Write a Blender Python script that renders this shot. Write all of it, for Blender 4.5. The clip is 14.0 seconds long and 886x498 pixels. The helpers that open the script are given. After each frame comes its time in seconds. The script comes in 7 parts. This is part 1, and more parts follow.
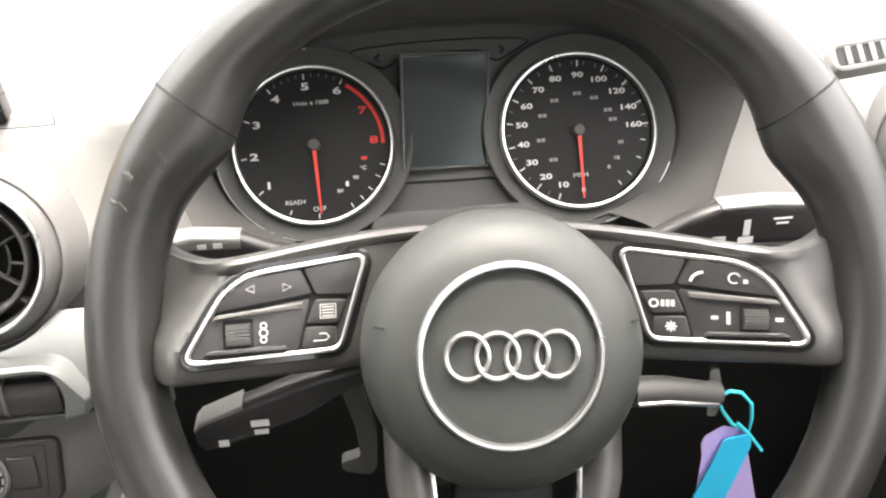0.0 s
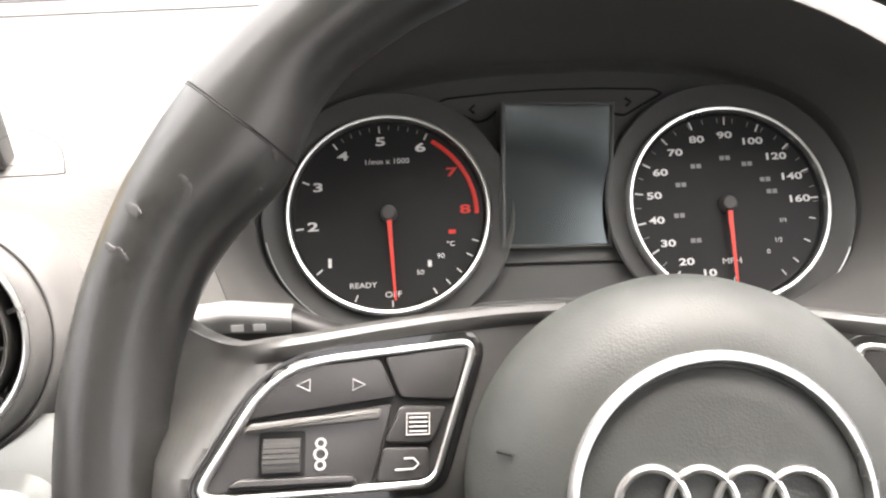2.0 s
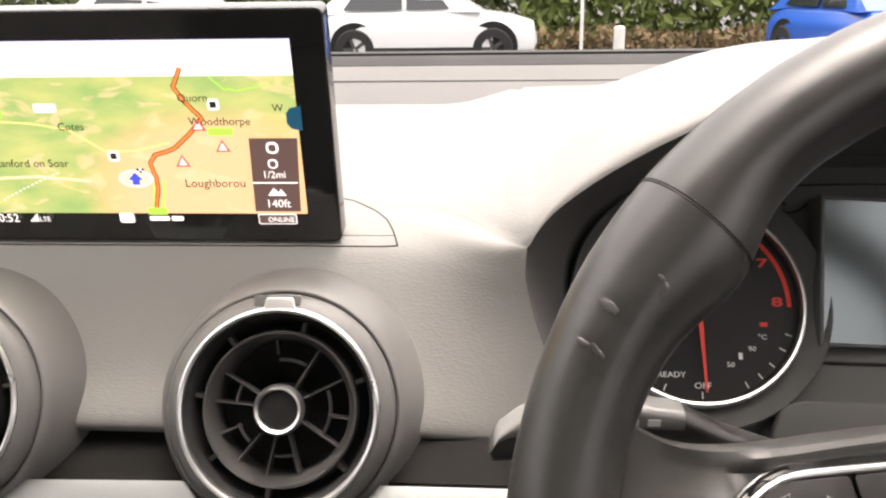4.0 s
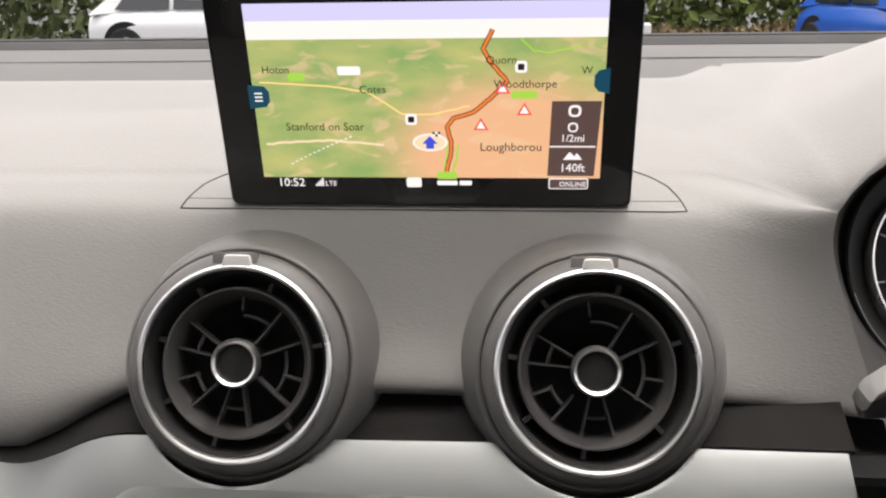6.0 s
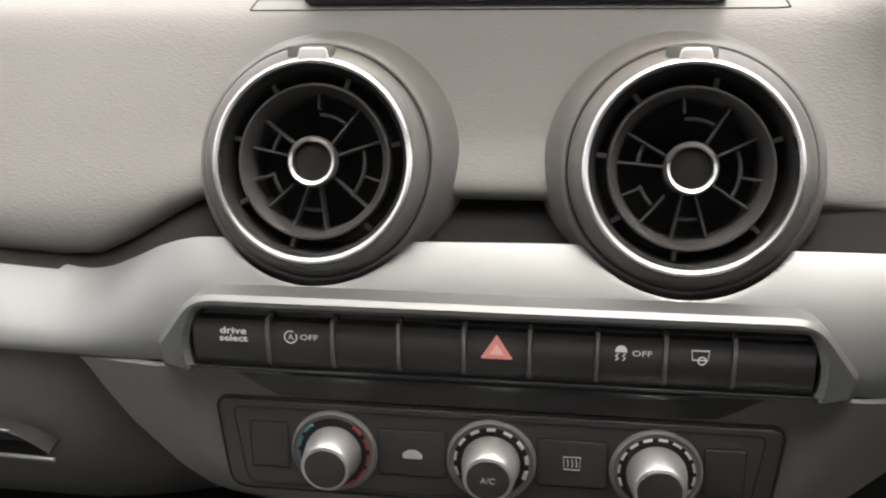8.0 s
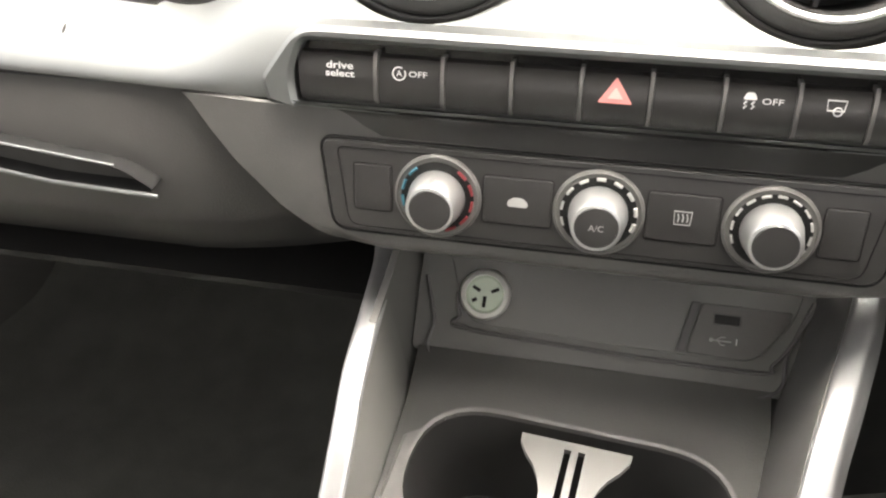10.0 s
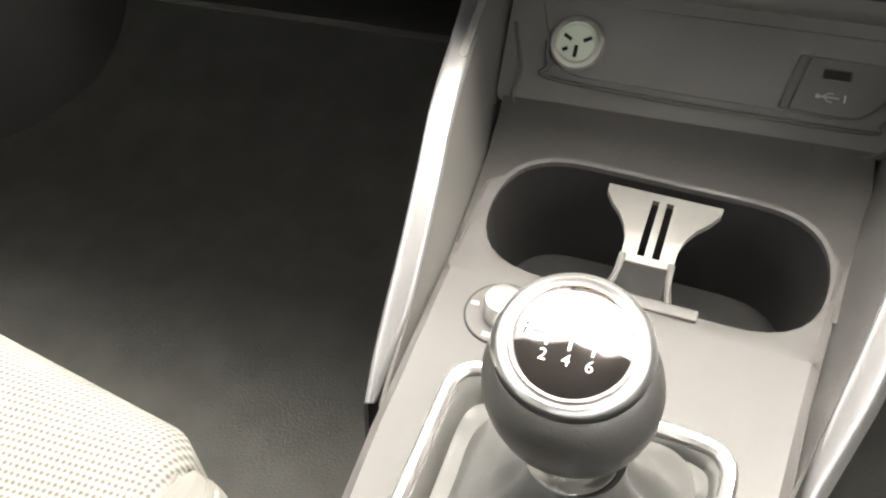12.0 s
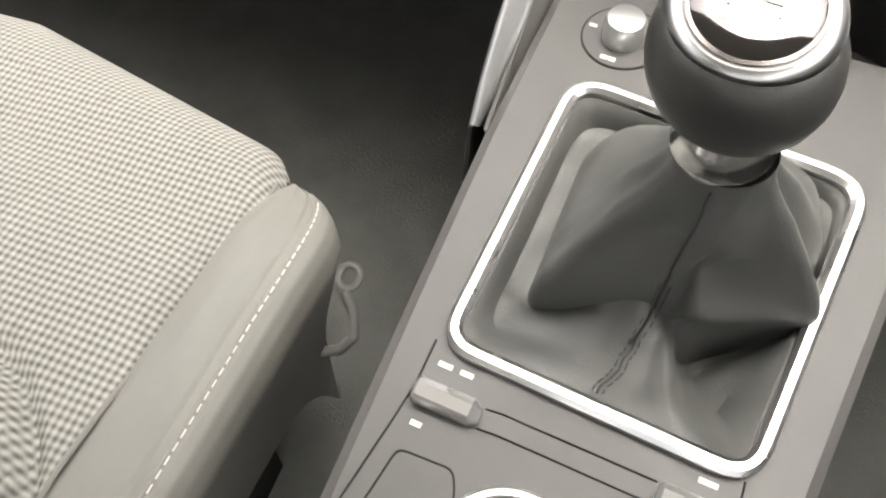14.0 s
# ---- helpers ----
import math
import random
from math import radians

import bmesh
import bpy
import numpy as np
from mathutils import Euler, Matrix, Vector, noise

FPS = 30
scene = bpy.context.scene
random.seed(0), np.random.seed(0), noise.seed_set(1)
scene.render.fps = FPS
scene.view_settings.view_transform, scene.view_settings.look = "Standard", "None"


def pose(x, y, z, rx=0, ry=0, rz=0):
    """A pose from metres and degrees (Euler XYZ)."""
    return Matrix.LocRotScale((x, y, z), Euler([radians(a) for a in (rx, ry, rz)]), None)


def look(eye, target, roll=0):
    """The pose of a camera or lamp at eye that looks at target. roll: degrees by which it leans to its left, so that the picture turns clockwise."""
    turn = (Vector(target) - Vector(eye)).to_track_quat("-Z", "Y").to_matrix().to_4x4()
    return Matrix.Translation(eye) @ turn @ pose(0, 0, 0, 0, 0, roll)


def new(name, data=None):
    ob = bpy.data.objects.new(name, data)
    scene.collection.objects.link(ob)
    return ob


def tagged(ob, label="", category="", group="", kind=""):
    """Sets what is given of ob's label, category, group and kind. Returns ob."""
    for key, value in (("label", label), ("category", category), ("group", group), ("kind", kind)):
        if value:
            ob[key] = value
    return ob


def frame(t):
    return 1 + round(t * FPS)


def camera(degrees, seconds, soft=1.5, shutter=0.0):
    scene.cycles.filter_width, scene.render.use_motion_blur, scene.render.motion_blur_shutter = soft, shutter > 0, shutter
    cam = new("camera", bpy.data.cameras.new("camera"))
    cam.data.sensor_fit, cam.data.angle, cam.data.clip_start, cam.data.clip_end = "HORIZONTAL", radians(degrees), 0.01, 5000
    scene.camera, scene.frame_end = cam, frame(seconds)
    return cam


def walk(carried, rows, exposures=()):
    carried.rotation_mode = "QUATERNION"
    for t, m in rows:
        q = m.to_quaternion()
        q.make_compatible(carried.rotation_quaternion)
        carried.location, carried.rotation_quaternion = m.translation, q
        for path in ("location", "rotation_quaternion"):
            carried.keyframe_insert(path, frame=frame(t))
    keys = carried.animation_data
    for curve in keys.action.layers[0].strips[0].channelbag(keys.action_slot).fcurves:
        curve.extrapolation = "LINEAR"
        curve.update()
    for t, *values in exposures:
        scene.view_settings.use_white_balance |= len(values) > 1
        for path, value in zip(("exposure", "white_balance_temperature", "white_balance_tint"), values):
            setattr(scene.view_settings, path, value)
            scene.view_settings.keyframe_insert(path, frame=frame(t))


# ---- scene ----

# ---- camera: seconds, place, heading, tilt, lean ----
cam = camera(54.36, 14.0, soft=2.2)
PATH = [
    (0, 0.3209, -0.4519, 0.2405, -4.51, -29.67, -2.81),
    (0.5, 0.3229, -0.4306, 0.2141, -4.26, -27.21, -2.49),
    (1, 0.3236, -0.4017, 0.1880, -2.83, -24.60, -3.39),
    (1.5, 0.3206, -0.3703, 0.1706, -2.78, -22.95, -3.14),
    (2, 0.2957, -0.3397, 0.1633, -1.64, -21.09, -2.42),
    (2.5, 0.2632, -0.3245, 0.1661, -0.05, -20.01, -1.89),
    (3, 0.2369, -0.3235, 0.1706, 1.92, -19.01, -1.45),
    (3.5, 0.2111, -0.3277, 0.1771, 3.38, -18.26, -1.01),
    (4, 0.1784, -0.3347, 0.1779, 4.06, -17.10, -0.85),
    (4.2, 0.1678, -0.3354, 0.1776, 4.60, -16.85, -0.77),
    (6.3, 0.0408, -0.3514, 0.1568, 5.55, -17.44, -0.92),
    (6.5, 0.0408, -0.3525, 0.1505, 6.35, -17.75, -1.11),
    (7, 0.0331, -0.3519, 0.1335, 6.92, -18.89, -1.33),
    (7.2, 0.0332, -0.3514, 0.1294, 7.25, -19.67, -1.42),
    (9.3, 0.0138, -0.3540, 0.0950, 11.55, -31.46, -1.41),
    (9.5, 0.0125, -0.3571, 0.0900, 12.20, -32.40, -1.31),
    (10, 0.0062, -0.3636, 0.0776, 12.98, -34.63, -0.95),
    (10.5, 0.0008, -0.3695, 0.0645, 13.62, -37.11, -0.44),
    (11, -0.0040, -0.3767, 0.0517, 14.45, -39.61, 0.03),
    (11.5, -0.0068, -0.3823, 0.0377, 15.56, -42.21, -0.09),
    (12, -0.0105, -0.3879, 0.0303, 16.84, -44.99, -0.96),
    (12.5, -0.0172, -0.3942, 0.0212, 17.31, -48.18, -0.36),
    (13, -0.0238, -0.4031, 0.0122, 18.60, -51.39, -0.10),
    (13.5, -0.0294, -0.4135, 0.0030, 20.18, -54.37, -0.19),
    (14, -0.0324, -0.4170, -0.0037, 21.00, -57.33, -0.82),
]
EXPOSURES = [(0.0, 2.9, 6950, 13), (1.0, 2.9, 6950, 13), (2.0, 2.8, 6950, 15), (3.0, 2.42, 7050, 18), (4.0, 1.7, 7250, 18), (6.3, 1.0, 6850, 16), (7.2, 1.1, 6850, 15), (9.3, 2.4, 7150, 14), (10.5, 2.95, 7150, 12), (11.5, 2.88, 7150, 12), (12.5, 2.5, 7150, 12), (13.2, 2.18, 7050, 13), (14.0, 1.97, 6950, 12)]
walk(cam, [(t, pose(x, y, z, 90 + tilt, 0, head) @ pose(0, 0, 0, 0, 0, lean)) for t, x, y, z, head, tilt, lean in PATH], EXPOSURES)

# ---- daylight: a bright overcast sky ----
world = bpy.data.worlds.new("sky")
scene.world = world
world.use_nodes = True
wn = world.node_tree.nodes
sky = wn.new("ShaderNodeTexSky")
sky.sky_type = "NISHITA"
sky.sun_disc = False
sky.sun_elevation, sky.sun_rotation = radians(80), radians(50)
sky.air_density, sky.dust_density, sky.ozone_density = 1.0, 6.0, 1.0
haze = wn.new("ShaderNodeHueSaturation")
haze.inputs["Saturation"].default_value = 0.25
world.node_tree.links.new(sky.outputs[0], haze.inputs["Color"])
world.node_tree.links.new(haze.outputs[0], wn["Background"].inputs["Color"])
wn["Background"].inputs["Strength"].default_value = 0.15
sun = new("sun", bpy.data.lights.new("sun", "SUN"))
sun.data.energy, sun.data.angle, sun.data.color = 0.95, radians(140), (1.0, 0.97, 0.93)
sun.matrix_world = look((0, 0, 0), (-0.12, -0.10, -0.988))


# ---- materials ----
def mat(name, col, rough=0.5, metal=0.0, var=0.10, scale=14.0, bump=0.0, bscale=900.0, spec=0.5, coat=0.0, rvar=0.12):
    """A surface with mottling at a large scale, grain at a fine one and uneven gloss."""
    m = bpy.data.materials.new(name)
    m.use_nodes = True
    n, l = m.node_tree.nodes, m.node_tree.links
    b = n["Principled BSDF"]
    tc = n.new("ShaderNodeTexCoord")
    big, fine = n.new("ShaderNodeTexNoise"), n.new("ShaderNodeTexNoise")
    big.inputs["Scale"].default_value, big.inputs["Detail"].default_value = scale, 6
    fine.inputs["Scale"].default_value, fine.inputs["Detail"].default_value = bscale, 3
    l.new(tc.outputs["Object"], big.inputs["Vector"])
    l.new(tc.outputs["Object"], fine.inputs["Vector"])
    mix = n.new("ShaderNodeMix")
    mix.data_type = "RGBA"
    mix.inputs["A"].default_value = (*[c * (1 - var) for c in col], 1)
    mix.inputs["B"].default_value = (*[min(1, c * (1 + var)) for c in col], 1)
    l.new(big.outputs["Fac"], mix.inputs["Factor"])
    l.new(mix.outputs["Result"], b.inputs["Base Color"])
    rr = n.new("ShaderNodeMapRange")
    rr.inputs["To Min"].default_value, rr.inputs["To Max"].default_value = max(0.02, rough * (1 - rvar)), min(1, rough * (1 + rvar))
    l.new(big.outputs["Fac"], rr.inputs["Value"])
    l.new(rr.outputs[0], b.inputs["Roughness"])
    b.inputs["Metallic"].default_value = metal
    b.inputs["Specular IOR Level"].default_value = spec
    b.inputs["Coat Weight"].default_value = coat
    if bump:
        bp = n.new("ShaderNodeBump")
        bp.inputs["Strength"].default_value, bp.inputs["Distance"].default_value = bump, 0.0006
        l.new(fine.outputs["Fac"], bp.inputs["Height"])
        l.new(bp.outputs[0], b.inputs["Normal"])
    return m


def glow(name, col, strength=1.0):
    """A lit display colour."""
    m = bpy.data.materials.new(name)
    m.use_nodes = True
    b = m.node_tree.nodes["Principled BSDF"]
    b.inputs["Base Color"].default_value = (*[c * 0.05 for c in col], 1)
    b.inputs["Roughness"].default_value = 0.35
    b.inputs["Emission Color"].default_value = (*col, 1)
    b.inputs["Emission Strength"].default_value = strength
    return m


def leather_grain(m, scale=700.0, strength=0.5, dist=0.0004, stretch=(1, 1, 1)):
    """Adds pebbled grain, from cell distance, to a material."""
    n, l = m.node_tree.nodes, m.node_tree.links
    tc, mp, vo, bp = (n.new(k) for k in ("ShaderNodeTexCoord", "ShaderNodeMapping", "ShaderNodeTexVoronoi", "ShaderNodeBump"))
    mp.inputs["Scale"].default_value = stretch
    vo.inputs["Scale"].default_value = scale
    bp.inputs["Strength"].default_value, bp.inputs["Distance"].default_value = strength, dist
    l.new(tc.outputs["Object"], mp.inputs["Vector"])
    l.new(mp.outputs[0], vo.inputs["Vector"])
    l.new(vo.outputs["Distance"], bp.inputs["Height"])
    l.new(bp.outputs[0], n["Principled BSDF"].inputs["Normal"])
    return m


M_PAD = leather_grain(mat("grey_dash_skin", (0.212, 0.208, 0.200), 0.5, var=0.06, scale=5), 900, 0.22, 0.0005, (0.45, 1, 1.15))
M_BOSS = mat("vent_boss_plastic", (0.122, 0.120, 0.116), 0.42, var=0.05, bump=0.15, bscale=1800)
M_GRIP = mat("vent_grip_plastic", (0.115, 0.113, 0.109), 0.40, var=0.05, bump=0.1, bscale=1800)
M_SHELF = mat("smooth_shelf_plastic", (0.088, 0.087, 0.085), 0.6, var=0.06, scale=6, bump=0.15)
# almost black and dull, so the gap's shade is held in the colour
M_GAP = mat("shaded_recess_plastic", (0.010, 0.0095, 0.009), 0.7, bump=0.2, spec=0.12)
M_DARK = mat("dark_plastic", (0.108, 0.106, 0.101), 0.42, bump=0.3, var=0.15)
M_DARKPAD = leather_grain(mat("dark_dash_skin", (0.065, 0.063, 0.060), 0.55, var=0.1), 850, 0.25, 0.0003)
M_HOUS = mat("vent_housing_plastic", (0.065, 0.064, 0.062), 0.5, bump=0.15)
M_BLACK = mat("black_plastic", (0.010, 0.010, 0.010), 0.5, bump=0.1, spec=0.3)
M_PIANO = mat("gloss_black_plastic", (0.01, 0.01, 0.01), 0.12, var=0.05, coat=0.5)
# near black: the shade of cavities is put into the colour; joints share it
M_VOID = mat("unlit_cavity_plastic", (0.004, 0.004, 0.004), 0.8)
M_VANE = mat("vent_vane_plastic", (0.040, 0.039, 0.038), 0.42, bump=0.1)
M_CHROME = mat("satin_chrome", (0.90, 0.90, 0.89), 0.30, 1.0, var=0.03, rvar=0.4)
M_ALU = mat("brushed_aluminium", (0.60, 0.61, 0.605), 0.34, 0.9, var=0.04, scale=30, bump=0.05)
M_POLISH = mat("polished_chrome", (0.62, 0.62, 0.61), 0.16, 1.0, var=0.03, rvar=0.3)
M_TRAY = mat("tray_floor_plastic", (0.058, 0.058, 0.055), 0.5, var=0.1, bump=0.2)
M_SATIN = mat("satin_silver_plastic", (0.74, 0.74, 0.72), 0.32, 0.6, var=0.03)
M_SILVER = mat("silver_painted_trim", (0.205, 0.214, 0.212), 0.42, 0.8, var=0.03, scale=20, bump=0.03, bscale=1500)
M_BTN = mat("soft_touch_button", (0.032, 0.031, 0.0305), 0.29, bump=0.15, bscale=2500)
M_RIM = leather_grain(mat("worn_wheel_leather", (0.020, 0.020, 0.019), 0.31, var=0.15, scale=25, rvar=0.25, spec=0.9), 1500, 0.12, 0.0002)
M_SPOKE = leather_grain(mat("spoke_soft_plastic", (0.045, 0.044, 0.042), 0.40, var=0.1, scale=25, spec=0.75), 1500, 0.08, 0.0002)
M_STRIP = mat("satin_black_strip", (0.022, 0.022, 0.022), 0.32, var=0.08)
M_LINER = mat("hood_lining_plastic", (0.108, 0.105, 0.101), 0.7, bump=0.2, spec=0.3)


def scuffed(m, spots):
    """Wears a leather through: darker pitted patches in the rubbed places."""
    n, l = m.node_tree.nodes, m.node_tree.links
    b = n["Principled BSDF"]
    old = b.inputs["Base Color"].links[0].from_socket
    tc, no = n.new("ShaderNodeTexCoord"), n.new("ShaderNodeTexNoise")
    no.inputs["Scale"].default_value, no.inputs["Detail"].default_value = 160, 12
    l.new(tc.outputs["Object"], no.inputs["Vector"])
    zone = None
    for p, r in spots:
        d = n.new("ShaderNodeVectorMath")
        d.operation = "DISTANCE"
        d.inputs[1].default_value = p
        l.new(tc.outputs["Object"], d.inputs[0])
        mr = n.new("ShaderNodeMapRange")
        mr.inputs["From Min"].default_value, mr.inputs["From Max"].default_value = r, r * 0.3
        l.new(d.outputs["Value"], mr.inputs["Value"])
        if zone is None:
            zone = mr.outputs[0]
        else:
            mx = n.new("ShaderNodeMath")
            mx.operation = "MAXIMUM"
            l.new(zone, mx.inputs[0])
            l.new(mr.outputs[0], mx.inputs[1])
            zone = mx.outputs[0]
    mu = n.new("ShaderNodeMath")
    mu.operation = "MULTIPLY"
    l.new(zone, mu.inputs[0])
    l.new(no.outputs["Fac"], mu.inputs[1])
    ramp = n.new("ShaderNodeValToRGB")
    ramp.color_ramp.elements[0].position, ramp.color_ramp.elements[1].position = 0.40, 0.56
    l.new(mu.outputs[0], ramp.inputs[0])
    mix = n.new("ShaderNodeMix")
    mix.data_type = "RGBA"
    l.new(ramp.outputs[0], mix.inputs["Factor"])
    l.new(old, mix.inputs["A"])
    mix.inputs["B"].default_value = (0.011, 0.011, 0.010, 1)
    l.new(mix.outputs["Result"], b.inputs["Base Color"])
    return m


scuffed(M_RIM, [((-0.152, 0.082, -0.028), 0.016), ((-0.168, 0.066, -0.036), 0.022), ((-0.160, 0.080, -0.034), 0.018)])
M_FLAP = leather_grain(mat("torn_leather", (0.030, 0.029, 0.028), 0.34, var=0.35, scale=300, spec=0.8), 1500, 0.2, 0.0002)
M_AIRBAG = leather_grain(mat("airbag_vinyl", (0.036, 0.039, 0.036), 0.50, var=0.06, spec=0.5), 1300, 0.3, 0.0002)
M_DIALFACE = mat("dial_face", (0.018, 0.018, 0.018), 0.5, var=0.1, spec=0.2)
M_CLUSTER = mat("cluster_surround", (0.072, 0.073, 0.071), 0.5, bump=0.15)
M_LCD = mat("switched_off_display", (0.115, 0.135, 0.14), 0.18, 1.0, var=0.06)
M_WHITE = mat("white_print", (0.75, 0.75, 0.74), 0.6, var=0.03)
M_DIMPRINT = mat("dim_white_print", (0.36, 0.36, 0.35), 0.6, var=0.05)
M_SOFTPRINT = mat("soft_white_print", (0.50, 0.50, 0.49), 0.6, var=0.04)
M_GREYPRINT = mat("grey_print", (0.25, 0.25, 0.25), 0.6, var=0.03)
M_RED = mat("red_print", (0.65, 0.03, 0.02), 0.55, var=0.05)
M_REDMARK = mat("dull_red_print", (0.20, 0.025, 0.03), 0.55, var=0.05)
M_BLUEPRINT = mat("blue_print", (0.035, 0.15, 0.20), 0.55, var=0.05)
M_CONSOLE = mat("console_top_plastic", (0.090, 0.088, 0.086), 0.42, var=0.05, bump=0.12, bscale=2600)
M_LOWER = mat("console_lower_plastic", (0.135, 0.134, 0.127), 0.5, var=0.1, bump=0.2)
M_CAP = mat("grey_stalk_face", (0.22, 0.22, 0.215), 0.36, 0.25, var=0.04, bump=0.05)
M_WELL = mat("cup_well_rubber", (0.022, 0.0215, 0.021), 0.5, var=0.12, bump=0.2)
M_RAIL = mat("satin_rail_metal", (0.46, 0.47, 0.475), 0.36, 0.9, var=0.04, scale=30, bump=0.04)
M_BOOT = leather_grain(mat("gaiter_leather", (0.086, 0.088, 0.084), 0.38, var=0.12, scale=20), 1500, 0.25, 0.0002)
M_KNOB = leather_grain(mat("gear_knob_leather", (0.042, 0.042, 0.040), 0.36, var=0.1), 1600, 0.25, 0.0002)
M_BOLSTER = leather_grain(mat("seat_side_vinyl", (0.190, 0.187, 0.173), 0.55, var=0.06), 1500, 0.2, 0.0002)
M_STITCH = mat("pale_thread", (0.75, 0.73, 0.68), 0.8, var=0.1)
M_DARKSTITCH = mat("dark_thread", (0.05, 0.05, 0.05), 0.8)
M_CARPET = mat("dark_carpet", (0.090, 0.092, 0.085), 0.95, var=0.4, scale=25, bump=0.9, bscale=600)
M_LINING = mat("pale_headlining", (0.65, 0.64, 0.61), 0.9, var=0.05, bump=0.3)
M_SOCKET = mat("ivory_plastic", (0.55, 0.62, 0.52), 0.4, var=0.1)


def woven():
    """Pale woven seat cloth: rows of raised knots with darker gaps."""
    m = bpy.data.materials.new("woven_seat_cloth")
    m.use_nodes = True
    n, l = m.node_tree.nodes, m.node_tree.links
    b = n["Principled BSDF"]
    tc, sep = n.new("ShaderNodeTexCoord"), n.new("ShaderNodeSeparateXYZ")
    l.new(tc.outputs["Object"], sep.inputs[0])

    def mth(op, a, c=None):
        k = n.new("ShaderNodeMath")
        k.operation = op
        for i, v in enumerate((a, c)):
            if v is None:
                continue
            if isinstance(v, (int, float)):
                k.inputs[i].default_value = v
            else:
                l.new(v, k.inputs[i])
        return k.outputs[0]

    u = mth("MULTIPLY", sep.outputs[0], 1020.0)
    v = mth("MULTIPLY", mth("SUBTRACT", sep.outputs[1], mth("MULTIPLY", sep.outputs[2], 0.12)), 870.0)
    a = mth("SINE", mth("ADD", u, v))
    c = mth("SINE", mth("SUBTRACT", u, v))
    h = mth("MULTIPLY", mth("ADD", mth("MULTIPLY", a, c), 1.0), 0.5)
    no = n.new("ShaderNodeTexNoise")
    no.inputs["Scale"].default_value = 400
    l.new(tc.outputs["Object"], no.inputs["Vector"])
    h2 = mth("ADD", mth("MULTIPLY", h, 0.8), mth("MULTIPLY", no.outputs["Fac"], 0.25))
    mix = n.new("ShaderNodeMix")
    mix.data_type = "RGBA"
    mix.inputs["A"].default_value, mix.inputs["B"].default_value = (0.045, 0.045, 0.041, 1), (0.42, 0.417, 0.385, 1)
    l.new(h2, mix.inputs["Factor"])
    l.new(mix.outputs["Result"], b.inputs["Base Color"])
    bp = n.new("ShaderNodeBump")
    bp.inputs["Strength"].default_value, bp.inputs["Distance"].default_value = 0.9, 0.0008
    l.new(h2, bp.inputs["Height"])
    l.new(bp.outputs[0], b.inputs["Normal"])
    b.inputs["Roughness"].default_value = 0.85
    return m


M_CLOTH = woven()
M_GLASS = bpy.data.materials.new("window_glass")
M_GLASS.use_nodes = True
_g = M_GLASS.node_tree.nodes["Principled BSDF"]
_g.inputs["Transmission Weight"].default_value, _g.inputs["Roughness"].default_value, _g.inputs["IOR"].default_value = 1.0, 0.0, 1.02
_g.inputs["Base Color"].default_value = (0.95, 0.97, 0.96, 1)


# ---- shape helpers ----
def part(name, bm, material, parent=None, label="", flat=False):
    """Links a bmesh as one mesh object under a thing or a part."""
    bmesh.ops.recalc_face_normals(bm, faces=bm.faces)
    me = bpy.data.meshes.new(name)
    bm.to_mesh(me)
    bm.free()
    me.materials.append(material)
    if not flat:
        for p in me.polygons:
            p.use_smooth = True
        me.set_sharp_from_angle(angle=radians(38))
    ob = new(name, me)
    ob.parent = parent
    return tagged(ob, label) if label else ob


def thing(name, label, category, m=None, group="", kind=""):
    ob = new(name)
    ob.empty_display_size = 0.02
    if m is not None:
        ob.matrix_world = m
    return tagged(ob, label, category, group, kind)


def tilted(x, y, z, back, turn=0.0):
    """A frame on a leaning face: x across, y up the face, z out of it towards the driver."""
    return pose(x, y, z, 90 - back, 0, 0) @ pose(0, 0, 0, 0, 0, turn)


def loops(bm, rings, closed=True, cap0=False, cap1=False):
    """Skins rings of equally many points."""
    vs = [[bm.verts.new(p) for p in r] for r in rings]
    n = len(vs[0])
    for a, b in zip(vs, vs[1:]):
        for i in range(n if closed else n - 1):
            j = (i + 1) % n
            bm.faces.new((a[i], a[j], b[j], b[i]))
    if cap0:
        bm.faces.new(vs[0][::-1])
    if cap1:
        bm.faces.new(vs[-1])
    return vs


def lathe(bm, prof, segs=48, at=(0, 0, 0), sx=1.0, sy=1.0, cap0=False, cap1=False):
    """Turns (radius, height) pairs about z."""
    rings = [[(at[0] + r * sx * math.cos(2 * math.pi * k / segs), at[1] + r * sy * math.sin(2 * math.pi * k / segs), at[2] + h) for k in range(segs)] for r, h in prof]
    loops(bm, rings, True, cap0, cap1)
    return bm


def tube(bm, pts, r, closed=False, seg=10, flat=1.0):
    """A round bar along points; r may be a list. flat scales it across its binormal."""
    pts = [Vector(p) for p in pts]
    n = len(pts)
    rs = r if isinstance(r, (list, tuple)) else [r] * n
    up = None
    rings = []
    for i, p in enumerate(pts):
        t = (pts[(i + 1) % n] - pts[i - 1]) if closed else (pts[min(i + 1, n - 1)] - pts[max(i - 1, 0)])
        t.normalize()
        if up is None:
            up = Vector((0, 0, 1)) if abs(t.z) < 0.9 else Vector((0, 1, 0))
        a = t.cross(up).normalized()
        up = a.cross(t).normalized()
        rings.append([p + rs[i] * (math.cos(q) * a + flat * math.sin(q) * up) for q in (2 * math.pi * k / seg for k in range(seg))])
    if closed:
        rings.append(rings[0])
    loops(bm, rings, True, not closed, not closed)
    if closed:
        bmesh.ops.remove_doubles(bm, verts=bm.verts, dist=1e-6)
    return bm


